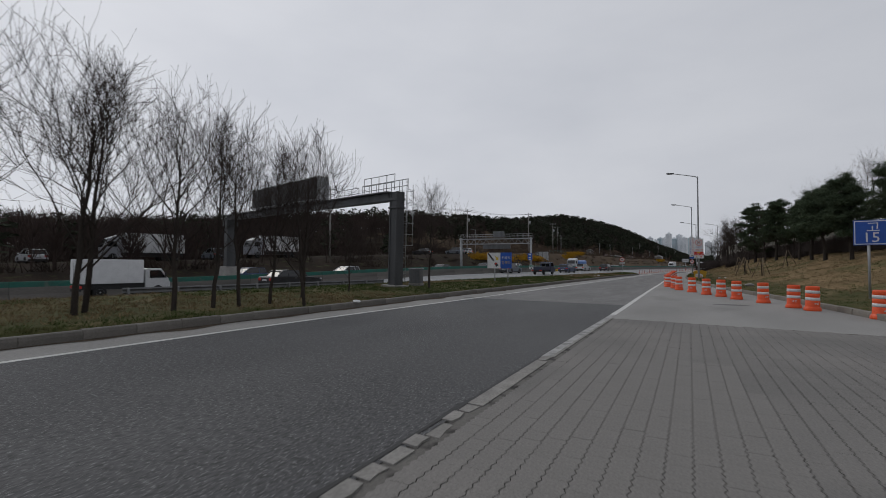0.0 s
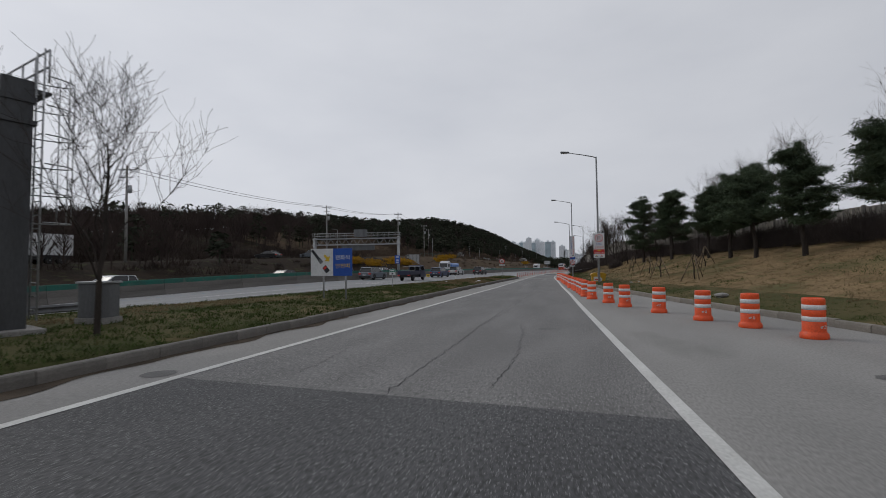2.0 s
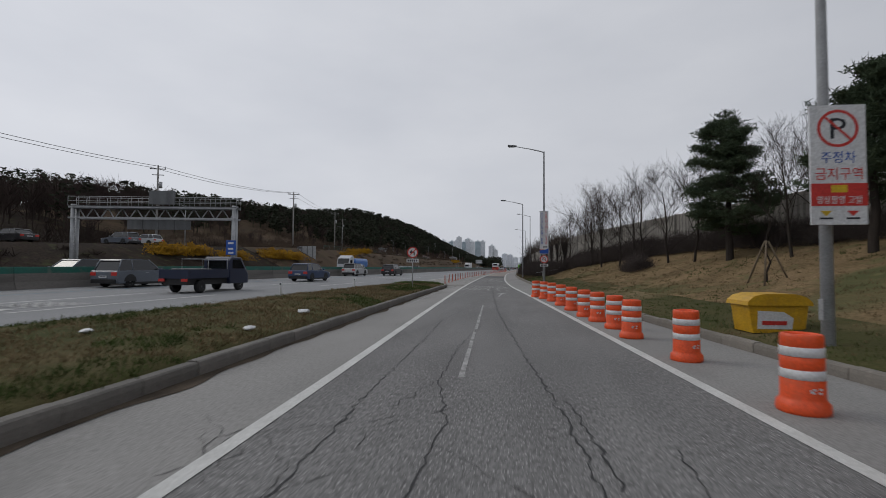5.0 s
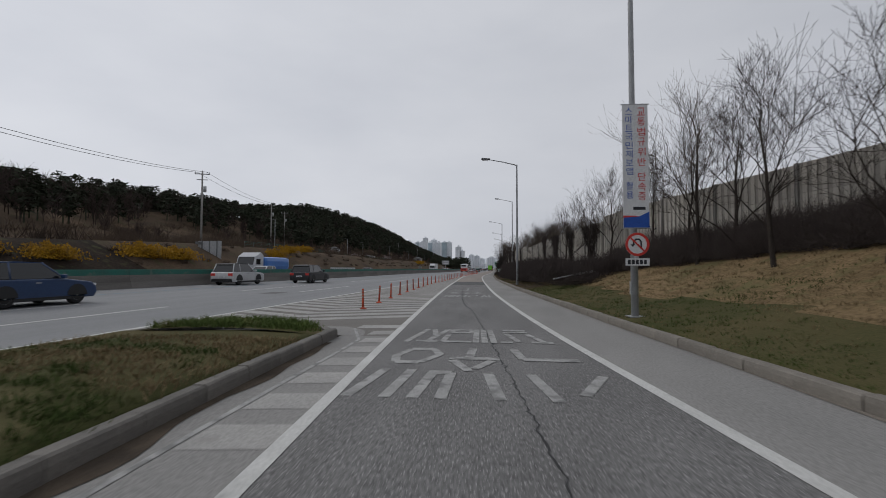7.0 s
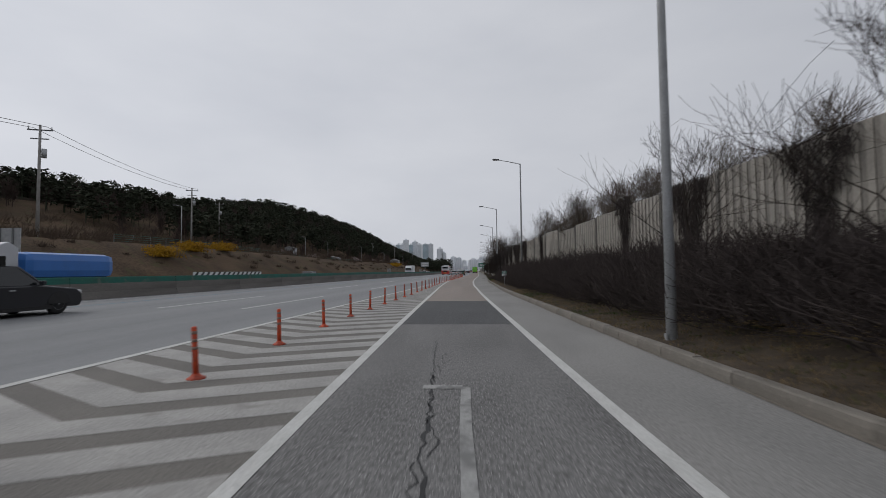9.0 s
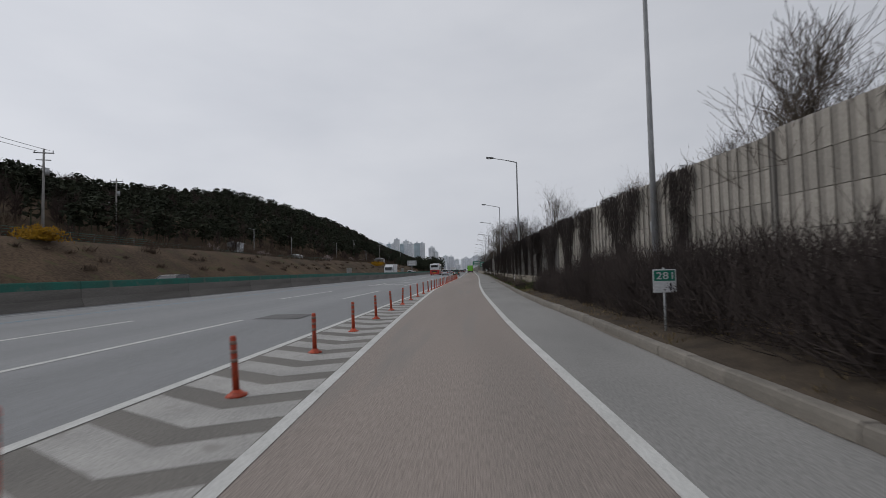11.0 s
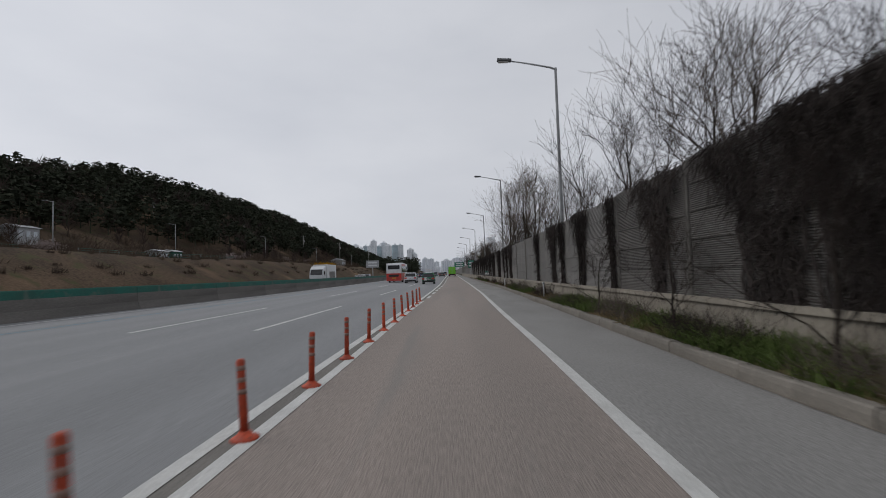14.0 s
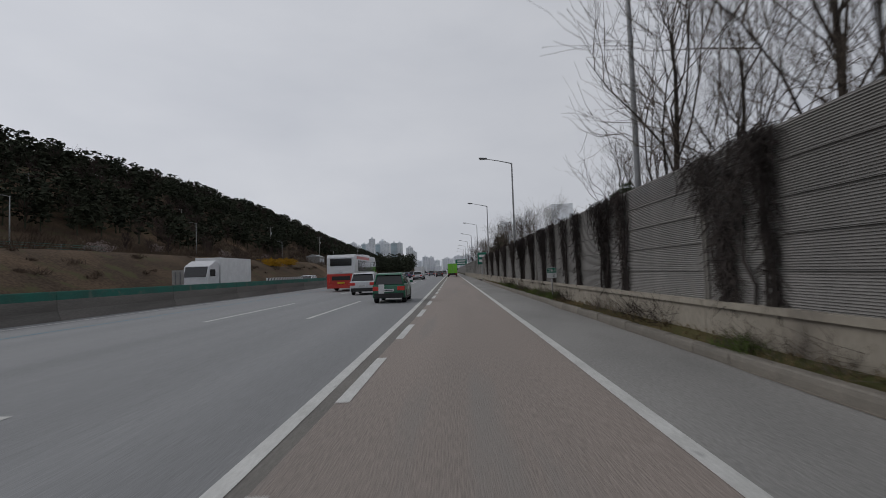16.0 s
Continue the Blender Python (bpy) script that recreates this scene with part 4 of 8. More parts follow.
CRACKS += [([(1.30, 104.57), (2.13, 92.68), (2.38, 89.68), (2.54, 88.30), (2.64, 87.57), (2.74, 87.00), (2.90, 86.30), (3.00, 85.61)], 0.1),
          ([(5.96, 55.90), (5.40, 60.50), (4.80, 67.00), (4.10, 75.00), (3.40, 82.00), (3.00, 85.60)], 0.06),
          ([(8.84, 24.60), (8.75, 27.50), (8.63, 30.10)], 0.05),
          ([(4.81, 47.60), (4.60, 50.20), (4.40, 53.50), (4.10, 57.00), (4.30, 62.00)], 0.045),
          ([(5.34, 50.30), (5.20, 53.00), (5.30, 56.00)], 0.04),
          ([(6.12, 46.10), (6.60, 46.30), (7.10, 46.20)], 0.025),
          ([(5.05, 46.00), (5.50, 46.40), (5.99, 46.20)], 0.025)]
CRACKS += [([(5.70, 35.20), (6.30, 34.50), (6.90, 34.60), (7.34, 33.20)], 0.03),
          ([(6.07, 35.80), (6.20, 38.00), (5.90, 41.00), (5.60, 44.00)], 0.04),
          ([(7.61, 33.20), (7.40, 36.00), (7.00, 40.00), (6.60, 42.60)], 0.045),
          ([(8.11, 36.80), (7.90, 39.50), (7.60, 42.00)], 0.06),
          ([(3.20, 83.00), (2.20, 84.20), (2.00, 86.50)], 0.05),
          ([(1.30, 104.60), (1.05, 108.00)], 0.05)]
for i, (pts, w) in enumerate(CRACKS):
    crack(pts, w, 20 + i)
for i in range(60):
    r = random.Random(60 + i)
    x, y_ = r.uniform(4.9, 8.2), r.uniform(27, 60)
    x -= (y_ - 30) * 0.075
    crack([(x, y_), (x + r.uniform(-0.4, 0.4), y_ + 0.5), (x + r.uniform(-0.7, 0.7), y_ + 1.3)], 0.028, 80 + i, 0.08)
r = random.Random(3)
for i in range(26):
    y_ = 84.6 + i * 0.85
    x = float(np.interp(y_, [85.6, 88.3, 92.7, 104.6], [3.0, 2.54, 2.13, 1.3]))
    crack([(x, y_), (x + r.uniform(-0.12, 0.12), y_ + 0.3), (x + r.uniform(-0.22, 0.22), y_ + 0.8)], 0.05, 160 + i, 0.1)
patch_rnd = random.Random(8)
for x, y_, w, l_ in ((-6.2, 146.8, 2.3, 1.7), (-9.1, 94.7, 1.5, 1.6), (10.55, 24.4, 0.42, 0.42), (5.7, 17.9, 0.5, 0.5), (15.9, 20.4, 1.3, 0.6)):
    n = 20
    square = 0.25 if x < 0 else 1.0
    pts = [(x + w / 2 * math.copysign(abs(math.cos(2 * math.pi * (k + 0.5) / n)) ** square, math.cos(2 * math.pi * (k + 0.5) / n)) * patch_rnd.uniform(0.92, 1.04), y_ + l_ / 2 * math.copysign(abs(math.sin(2 * math.pi * (k + 0.5) / n)) ** square, math.sin(2 * math.pi * (k + 0.5) / n)) * patch_rnd.uniform(0.92, 1.04), 0.0045 + (highway_height(x, y_) if x < 0 else 0)) for k in range(n)]
    tagged(from_lists("road_stain", pts, [tuple(range(n))], "stain"), "dark repair patch in the road surface", "patch", kind="structure")

# ---- broken concrete edging between dark asphalt and block paving ----
edging = thing("paving_edging", None, "broken pale concrete edging beside the dark asphalt", "edging", kind="structure")
r = random.Random(31)
y = -3.0
while y < 13.0:
    broken = y < 3.6 or 5.6 < y < 6.4
    l_ = r.uniform(0.28, 0.45) if broken else r.uniform(0.7, 1.1)
    x0, x1 = ramp_right(y) - 0.06, ramp_right(y + l_) - 0.06
    a, w = (r.uniform(-0.01, 0.03), r.uniform(0.13, 0.19)) if broken else (0.0, 0.19)
    g, q = (0.03, 0.03) if broken else (0.004, 0.004)
    out = [(x0 + a, y + g), (x0 + a + w + r.uniform(-q, q), y + g), (x0 + (x1 - x0) * 0.5 + a + w, y + l_ * 0.5), (x1 + a + w + r.uniform(-q, q), y + l_ - g), (x1 + a, y + l_ - g)]
    part("edging_piece", prism(out, -0.03, r.uniform(-0.004, 0.012) if broken else 0.004, "xy"), "edging_pale", edging)
    y += l_
v, f = [], []
for i, y in enumerate(span(-3, 9, 0.12)):
    w = 0.012 + 0.05 * max(0, noise.noise((y * 1.3, 2, 0)) + 0.15) * (1 if y < 5 else 0.4)
    v += [(ramp_right(y) - 0.085 - w, y, 0.0055), (ramp_right(y) - 0.055, y, 0.0055)]
    if i:
        f.append((2 * i - 2, 2 * i - 1, 2 * i + 1, 2 * i))
tagged(from_lists("crack", v, f, "crack"), "ragged dark gap where asphalt meets the edging", "crack", kind="structure")

# ---- noise wall: posts and stacked panels, bay by bay ----
def ribbed_panel():
    """Cream panel, 4 m by 1 m, with broad upright ribs."""
    bm = bmesh.new()
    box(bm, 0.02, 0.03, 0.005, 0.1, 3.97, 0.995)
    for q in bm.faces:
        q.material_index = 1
    n = 11
    for k in range(n):
        y0 = 0.05 + 3.9 * k / n
        box(bm, -0.012, y0, 0.01, 0.02, y0 + 3.9 / n * 0.52, 0.985)
    return bm


def louvred_panel():
    """Grey panel, 4 m by 1 m, with fine level louvres and a seam."""
    bm = bmesh.new()
    box(bm, 0.0, 0.03, 0.005, 0.1, 3.97, 0.995)
    for k in range(13):
        z0 = 0.03 + 0.95 * k / 13
        bm2 = prism([(0.002, z0), (-0.014, z0 + 0.012), (0.002, z0 + 0.058)], 0.06, 3.94)
        me = bpy.data.meshes.new("tmp")
        bm2.to_mesh(me)
        bm2.free()
        bm.from_mesh(me)
        bpy.data.meshes.remove(me)
    box(bm, -0.032, 0.03, 0.0, 0.002, 3.97, 0.02)
    return bm


wall = thing("wall_noise", None, "long noise barrier of ribbed panels between steel posts", "noise wall", kind="structure")
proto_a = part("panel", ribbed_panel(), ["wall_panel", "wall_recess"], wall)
proto_b = part("panel", louvred_panel(), "wall_panel_grey", wall)
proto_p = part("post", prism([(-0.05, -0.06), (0.12, -0.06), (0.12, -0.05), (0.03, -0.05), (0.03, 0.05), (0.12, 0.05), (0.12, 0.06), (-0.05, 0.06), (-0.05, 0.05), (-0.02, 0.05), (-0.02, -0.05), (-0.05, -0.05)], 0, 1, "xy"), "wall_post", wall)
proto_c = part("panel", louvred_panel(), "wall_panel_brown", wall)
base_top = curve([(151.1, 0.98), (164.6, 0.94), (179.9, 0.9), (201.6, 0.86), (249.8, 0.84), (419.8, 0.84)])
bay_y, bay_i, used_a, used_b, used_c, used_p = 20.0, 0, 0, 0, 0, 0


def place(proto, m, first):
    ob = proto if first else proto.copy()
    if not first:
        scene.collection.objects.link(ob)
    ob.matrix_world = m
    return ob


while bay_y < 350:
    x0 = wall_line(bay_y)
    g = (wall_line(bay_y + 2) - wall_line(bay_y - 2)) / 4
    dy = 4 / math.hypot(1, g)
    x1 = wall_line(bay_y + dy)
    grey = bay_y > 153.9
    foot = base_top(bay_y + 2) if grey else wall_foot(bay_y + 2) - 0.1
    top = wall_top(bay_y + dy / 2)
    if 100 < bay_y < 130:
        top -= 0.35
    rows = 5
    turn = -math.degrees(math.atan2(x1 - x0, dy))
    m = pose(x0, bay_y, foot, 0, 0, turn)
    for k in range(rows):
        mk = m @ Matrix.Translation((0, 0, (top - foot) * k / rows)) @ Matrix.Diagonal((1, 1, (top - foot) / rows, 1))
        if grey and bay_y < 197:
            place(proto_c, mk, used_c == 0)
            used_c += 1
        elif grey:
            place(proto_b, mk, used_b == 0)
            used_b += 1
        else:
            place(proto_a, mk, used_a == 0)
            used_a += 1
    place(proto_p, m @ Matrix.Translation((0, 0, -0.3 if not grey else 0)) @ Matrix.Diagonal((1, 1, top - foot + (0.35 if not grey else 0.03), 1)), used_p == 0)
    used_p += 1
    if grey:
        part("base_beam", box(boxed(-0.1, 0.01, -1.0, 0.14, 3.99, -0.1, 0, m), -0.16, 0.01, -0.1, 0.14, 3.99, 0.0, 0, m), "wall_base", wall, "pale concrete base beam")
    bay_y += dy
far_wall = strip("wall_far", lambda y: 4.85, lambda y: 5.0, lambda x, y: 3.2, [352, 900], "wall_panel_grey")
me = far_wall.data
bm = bmesh.new()
bm.from_mesh(me)
ex = bmesh.ops.extrude_face_region(bm, geom=bm.faces[:])
bmesh.ops.translate(bm, verts=[v for v in ex["geom"] if isinstance(v, bmesh.types.BMVert)], vec=(0, 0, -3.2))
bmesh.ops.recalc_face_normals(bm, faces=bm.faces)
bm.to_mesh(me)
bm.free()
tagged(far_wall, "grey noise wall running on into the distance", "noise wall", kind="structure")
plate = thing("wall_plate", pose(4.75, 235.6, 2.7), "small pale number plate on the noise wall", "plate")
part("sheet", boxed(-0.02, -0.22, -0.16, 0.0, 0.22, 0.16, 0.004), "sign_white", plate)
for k in range(2):
    part("printed_bar", boxed(-0.024, -0.15, -0.08 + 0.1 * k, -0.02, 0.15, -0.03 + 0.1 * k), "sign_dark", plate)

# ---- lettering on signs ----
def write(body, wide, high, at, mat, parent, label=""):
    ob = part_of("lettering", glyph(body, wide, high), mat, parent, label or "printed lettering")
    ob.matrix_local = Matrix.Translation(at)
    return ob


def disc(r, y0, y1, n=32, inner=0.0, centre=(0, 0)):
    bm = bmesh.new()
    rim = lambda q, y: [bm.verts.new((centre[0] + q * math.cos(2 * math.pi * k / n), y, centre[1] + q * math.sin(2 * math.pi * k / n))) for k in range(n)]
    a, b = rim(r, y0), rim(r, y1)
    if inner:
        c, d = rim(inner, y0), rim(inner, y1)
        for k in range(n):
            j = (k + 1) % n
            for q in ((a[k], a[j], c[j], c[k]), (b[k], d[k], d[j], b[j]), (a[k], b[k], b[j], a[j]), (c[k], c[j], d[j], d[k])):
                bm.faces.new(q)
    else:
        bm.faces.new(a)
        bm.faces.new(b[::-1])
        for k in range(n):
            bm.faces.new((a[k], b[k], b[(k + 1) % n], a[(k + 1) % n]))
    bmesh.ops.recalc_face_normals(bm, faces=bm.faces)
    return bm


def bar(x0, z0, x1, z1, w, y0, y1):
    d = Vector((x1 - x0, z1 - z0)).normalized()
    n = Vector((-d.y, d.x)) * w / 2
    return prism([(x0 + n.x, z0 + n.y), (x0 - n.x, z0 - n.y), (x1 - n.x, z1 - n.y), (x1 + n.x, z1 + n.y)], y0, y1)


# no-parking board on the first lamp
s = thing("parking_sign", pose(11.5, 52.84, 3.22, 0, 0, 3), "white no-parking board strapped to a lamp pole", "sign")
part("board", boxed(-0.42, -0.02, -0.99, 0.42, 0.02, 0.99, 0.008), "sign_white", s)
part("ring", disc(0.31, -0.026, -0.02, 40, 0.265, (0, 0.6)), "sign_red", s, "red prohibition ring")
write("P", 0.24, 0.34, (0.01, -0.024, 0.6), "sign_dark", s)
part("slash", bar(-0.21, 0.81, 0.21, 0.39, 0.035, -0.03, -0.026), "sign_red", s)
write("주정차", 0.52, 0.19, (0, -0.023, 0.12), "sign_blue", s)
write("금지구역", 0.7, 0.2, (0, -0.023, -0.15), "sign_red", s)
part("red_panel", boxed(-0.42, -0.026, -0.68, 0.42, -0.02, -0.31), "sign_red", s)
part("camera_mark", boxed(-0.12, -0.03, -0.46, 0.12, -0.026, -0.34, 0.001), "sign_yellow", s)
write("영상촬영 고발", 0.68, 0.13, (0, -0.029, -0.58), "sign_white", s)
for x, k in ((-0.2, "sign_yellow"), (0.2, "sign_red")):
    part("logo_mark", prism([(x - 0.09, -0.76), (x + 0.09, -0.76), (x, -0.85)], -0.024, -0.02), k, s)
    part("printed_bar", boxed(x - 0.1, -0.024, -0.9, x + 0.1, -0.02, -0.87), "sign_dark", s)
for z in (0.7, -0.7):
    part("strap", disc(0.11, 0.02, 0.06, 16, 0.0, (0, 0)) if False else boxed(-0.12, 0.02, z - 0.03, 0.12, 0.34, z + 0.03), "steel", s)

# vertical banner and no-U-turn sign on the second lamp
s = thing("banner", pose(7.57, 81.75, 4.15, 0, 0, 3) @ Matrix.Scale(0.8, 4), "tall white banner with red and blue Korean lettering", "banner")
part("cloth", boxed(-0.42, -0.01, -1.95, 0.42, 0.01, 2.2, 0.003), "sign_white", s)
for k, ch in enumerate("교통법규위반"):
    write(ch, 0.26, 0.27, (0.2, -0.014, 1.95 - 0.34 * k), "sign_red", s)
for k, ch in enumerate("단속중"):
    write(ch, 0.26, 0.27, (0.2, -0.014, -0.25 - 0.33 * k), "sign_red", s)
for k, ch in enumerate("스마트국민제보앱"):
    write(ch, 0.24, 0.24, (-0.2, -0.014, 1.97 - 0.29 * k), "sign_blue", s)
for k, ch in enumerate("활용"):
    write(ch, 0.25, 0.25, (-0.2, -0.014, -0.55 - 0.31 * k), "sign_blue", s)
part("printed_bar", boxed(-0.1, -0.014, -1.36, 0.3, -0.01, -1.26), "sign_dark", s)
part("foot_panel", prism([(-0.42, -1.95), (0.42, -1.95), (0.42, -1.42), (0.1, -1.58), (-0.42, -1.62)], -0.014, -0.01), "sign_blue", s, "blue printed foot")
part("foot_stripe", prism([(-0.42, -1.62), (0.1, -1.58), (-0.1, -1.55), (-0.42, -1.55)], -0.014, -0.01), "sign_red", s)
for z in (2.2, -1.97):
    part("rail", tubed([(-0.46, 0, z), (0.46, 0, z)], 0.02, 8), "steel", s)
    part("bracket", boxed(-0.03, 0.01, z - 0.03, 0.03, 0.2, z + 0.03), "steel", s)
s = thing("u_turn_sign", pose(7.57, 81.7, 2.14, 0, 0, 3) @ Matrix.Scale(0.74, 4), "round red and white no-U-turn sign with a text plate", "sign")
part("disc", disc(0.42, -0.012, 0.0, 36), "sign_white", s)
part("ring", disc(0.42, -0.018, -0.012, 36, 0.33), "sign_red", s, "red prohibition ring")
part("arrow", prism([(-0.16, -0.1), (-0.08, 0.0), (-0.1, 0.0), (-0.1, 0.08), (-0.03, 0.15), (0.05, 0.15), (0.1, 0.08), (0.1, -0.16), (0.16, -0.16), (0.16, 0.11), (0.08, 0.21), (-0.06, 0.21), (-0.16, 0.11), (-0.16, 0.0), (-0.24, 0.0)], -0.016, -0.012), "sign_dark", s, "black arrow")
part("slash", bar(-0.24, 0.24, 0.24, -0.24, 0.06, -0.02, -0.016), "sign_red", s)
part("text_plate", boxed(-0.42, -0.012, -0.76, 0.42, 0.0, -0.5, 0.004), "sign_white", s)
for k in range(5):
    part("printed_bar", boxed(-0.34 + 0.14 * k, -0.016, -0.71, -0.24 + 0.14 * k, -0.012, -0.55), "sign_dark", s)
part("bracket", boxed(-0.05, 0.0, -0.7, 0.05, 0.2, 0.3), "steel", s)

# no-left-turn sign near the island's tip
s = thing("no_turn_sign", pose(-0.45, 71.6, 0.15, 0, 0, 8), "round red and white no-turn sign on a slim post", "sign")
part("post", tubed([(0, 0.03, -0.1), (0, 0.03, 2.35)], 0.03, 8), "steel", s)
part("disc", disc(0.33, -0.012, 0.0, 32, 0, (0, 2.2)), "sign_white", s)
part("ring", disc(0.33, -0.018, -0.012, 32, 0.265, (0, 2.2)), "sign_red", s, "red prohibition ring")
part("arrow", prism([(0.06, 2.02), (0.12, 2.02), (0.12, 2.26), (-0.04, 2.26), (-0.04, 2.34), (-0.2, 2.22), (-0.04, 2.1), (-0.04, 2.18), (0.06, 2.18)], -0.016, -0.012), "sign_dark", s, "black arrow")
part("slash", bar(-0.18, 2.02, 0.18, 2.38, 0.05, -0.02, -0.016), "sign_red", s)
part("text_plate", boxed(-0.36, -0.012, 1.6, 0.36, 0.0, 1.82, 0.004), "sign_white", s)
for k in range(5):
    part("printed_bar", boxed(-0.3 + 0.125 * k, -0.016, 1.65, -0.21 + 0.125 * k, -0.012, 1.77), "sign_dark", s)


# seat-belt board on the island
s = thing("seat_belt_sign", pose(1.1, 29.9, 0.2, 0, 0, 8), "grey and blue seat-belt safety board on two posts", "sign")
for x in (-0.45, 0.55):
    part("post", tubed([(x, 0.05, -0.2), (x, 0.05, 2.0)], 0.04, 8), "steel", s)
part("grey_panel", boxed(-1.0, -0.02, 1.05, 0.0, 0.02, 2.2, 0.004), "sign_white", s)
part("blue_panel", boxed(0.004, -0.02, 1.05, 0.85, 0.02, 2.2, 0.004), "sign_blue", s, "blue panel")
write("전좌석", 0.62, 0.2, (0.43, -0.024, 1.82), "sign_white", s)
write("안전띠", 0.62, 0.2, (0.43, -0.024, 1.47), "sign_yellow", s)
part("belt_strap", bar(-0.95, 2.15, -0.62, 1.75, 0.12, -0.026, -0.02), "sign_dark", s, "black belt strap")
part("belt_tongue", bar(-0.62, 1.75, -0.5, 1.6, 0.16, -0.028, -0.02), "steel_dark", s)
part("belt_buckle", bar(-0.4, 1.45, -0.22, 1.22, 0.2, -0.028, -0.02), "sign_dark", s, "black buckle")
part("buckle_button", bar(-0.38, 1.43, -0.32, 1.36, 0.14, -0.032, -0.028), "sign_red", s)
part("arrow", prism([(-0.42, 1.9), (-0.36, 1.96), (-0.22, 1.84), (-0.14, 1.9), (-0.16, 1.66), (-0.38, 1.68), (-0.3, 1.76)], -0.026, -0.02), "sign_yellow", s, "yellow arrow")


# kilometre posts
def km_sign(at, text, sub):
    s = thing("kilometre_sign", at, "small green and white kilometre plate on a post", "sign", "kilometre plates")
    part("post", tubed([(0, 0.02, -0.15), (0, 0.02, 1.3)], 0.022, 8), "steel", s)
    part("plate", boxed(-0.21, -0.01, 0.85, 0.21, 0.0, 1.27, 0.004), "sign_white", s)
    part("green_panel", boxed(-0.19, -0.014, 1.06, 0.19, -0.01, 1.25, 0.001), "sign_green", s, "green panel")
    if text:
        write(text, 0.3, 0.13, (0, -0.017, 1.155), "sign_white", s)
        write(sub, 0.14, 0.14, (0.05, -0.013, 0.955), "sign_dark", s)
    else:
        part("printed_bar", boxed(-0.13, -0.018, 1.12, 0.13, -0.014, 1.19), "sign_white", s)
        part("printed_bar", boxed(-0.05, -0.014, 0.9, 0.06, -0.01, 1.02), "sign_dark", s)
    return s


km_sign(pose(4.3, 140.5, 0.04, 0, 0, 2) @ Matrix.Scale(1.08, 4), "281", ".1")
km_sign(pose(4.2, 240.8, 0.2, 0, 0, 0), "281", ".2")
km_sign(pose(-1.7, 41.7, 0.25, 0, 0, 10), "", "")
s = thing("marker_plate", pose(-1.75, 48.6, 0.22, 0, 0, 6), "small yellow marker plate on a thin post", "sign")
part("post", tubed([(0, 0.02, -0.1), (0, 0.02, 0.75)], 0.018, 8), "steel", s)
part("plate", boxed(-0.13, -0.01, 0.62, 0.13, 0.0, 0.84, 0.004), "sign_yellow", s)
part("printed_bar", boxed(-0.08, -0.014, 0.7, 0.08, -0.01, 0.74), "sign_dark", s)


def marker_post():
    s = thing("marker_post", None, "short white round-headed roadside marker post", "marker post", "white marker posts")
    part("post", turned([(0.035, -0.1), (0.035, 0.55), (0.03, 0.58)], 10), "sign_white", s)
    part("head", disc(0.06, -0.03, 0.03, 16, 0, (0, 0.62)), "sign_white", s)
    part("reflector", disc(0.04, -0.035, -0.03, 12, 0, (0, 0.62)), "steel_dark", s)
    return s


mk = marker_post()
for i, (x, y) in enumerate(((4.1, 170.5), (4.2, 206.0), (4.3, 252), (4.2, 222), (-3.6, 62), (-3.3, 69.5))):
    m = pose(x, y, slope_height(x, y) if x > 0 else 0.12)
    mk = (copy_thing(mk, m) if i else mk)
    if not i:
        mk.matrix_world = m

# blue direction sign at the rest-area exit
s = thing("direction_sign", pose(19.68, 22.0, 1.63, 0, 0, -4) @ Matrix.Scale(0.7, 4), "blue direction sign with white lettering on posts", "sign")
part("board", boxed(0, -0.03, 0.9, 3.0, 0.0, 2.2, 0.005), "sign_blue", s)
part("border", box(box(boxed(0.04, -0.034, 0.94, 0.08, -0.03, 2.16), 0.08, -0.034, 0.94, 2.96, -0.03, 0.98), 0.08, -0.034, 2.12, 2.96, -0.03, 2.16), "sign_white", s)
write("고", 0.5, 0.42, (0.78, -0.036, 1.84), "sign_white", s)
write("15", 0.52, 0.5, (0.75, -0.036, 1.3), "sign_white", s)
for x in (0.6, 2.4):
    part("post", tubed([(x, 0.06, -2.1), (x, 0.06, 2.1)], 0.06, 10), "steel", s)

# yellow grit bin
s = thing("grit_bin", pose(11.35, 54.9, slope_height(11.35, 54.9) - 0.03, 0, 0, 8), "yellow plastic grit bin with a curved lid on grass", "grit bin")
part("body", prism([(-0.5, 0.0), (0.5, 0.0), (0.58, 0.55), (-0.58, 0.55)], -0.32, 0.32), "bin_yellow", s)
part("lid", prism([(-0.64, 0.55), (0.64, 0.55), (0.62, 0.63), (0.5, 0.73), (0.3, 0.78), (-0.3, 0.78), (-0.5, 0.73), (-0.62, 0.63)], -0.38, 0.38), "bin_yellow", s, "curved yellow lid")
part("sticker", prism([(-0.42, 0.08), (0.25, 0.08), (0.28, 0.3), (0.1, 0.42), (-0.4, 0.44)], -0.328, -0.32), "sign_white", s, "white and pink printed sticker")
part("printed_bar", boxed(-0.33, -0.334, 0.16, 0.15, -0.328, 0.24), "sign_red", s)
for x in (-0.4, 0.4):
    part("foot", boxed(x - 0.07, -0.25, -0.05, x + 0.07, 0.25, 0.0), "black", s)

# fallen post lying on the bank
s = thing("fallen_post", pose(9.3, 97.2, slope_height(9.3, 97.2) + 0.12, 0, 0, 0), "white post fallen over on the dry grass", "post")
part("tube", tubed([(-2.2, -0.9, -0.15), (-0.6, -0.1, 0.15)], 0.03, 8), "steel", s)
part("head", tubed([(-0.6, -0.1, 0.15), (0.4, 0.35, 0.33)], 0.09, 10), "sign_white", s, "thick white end")

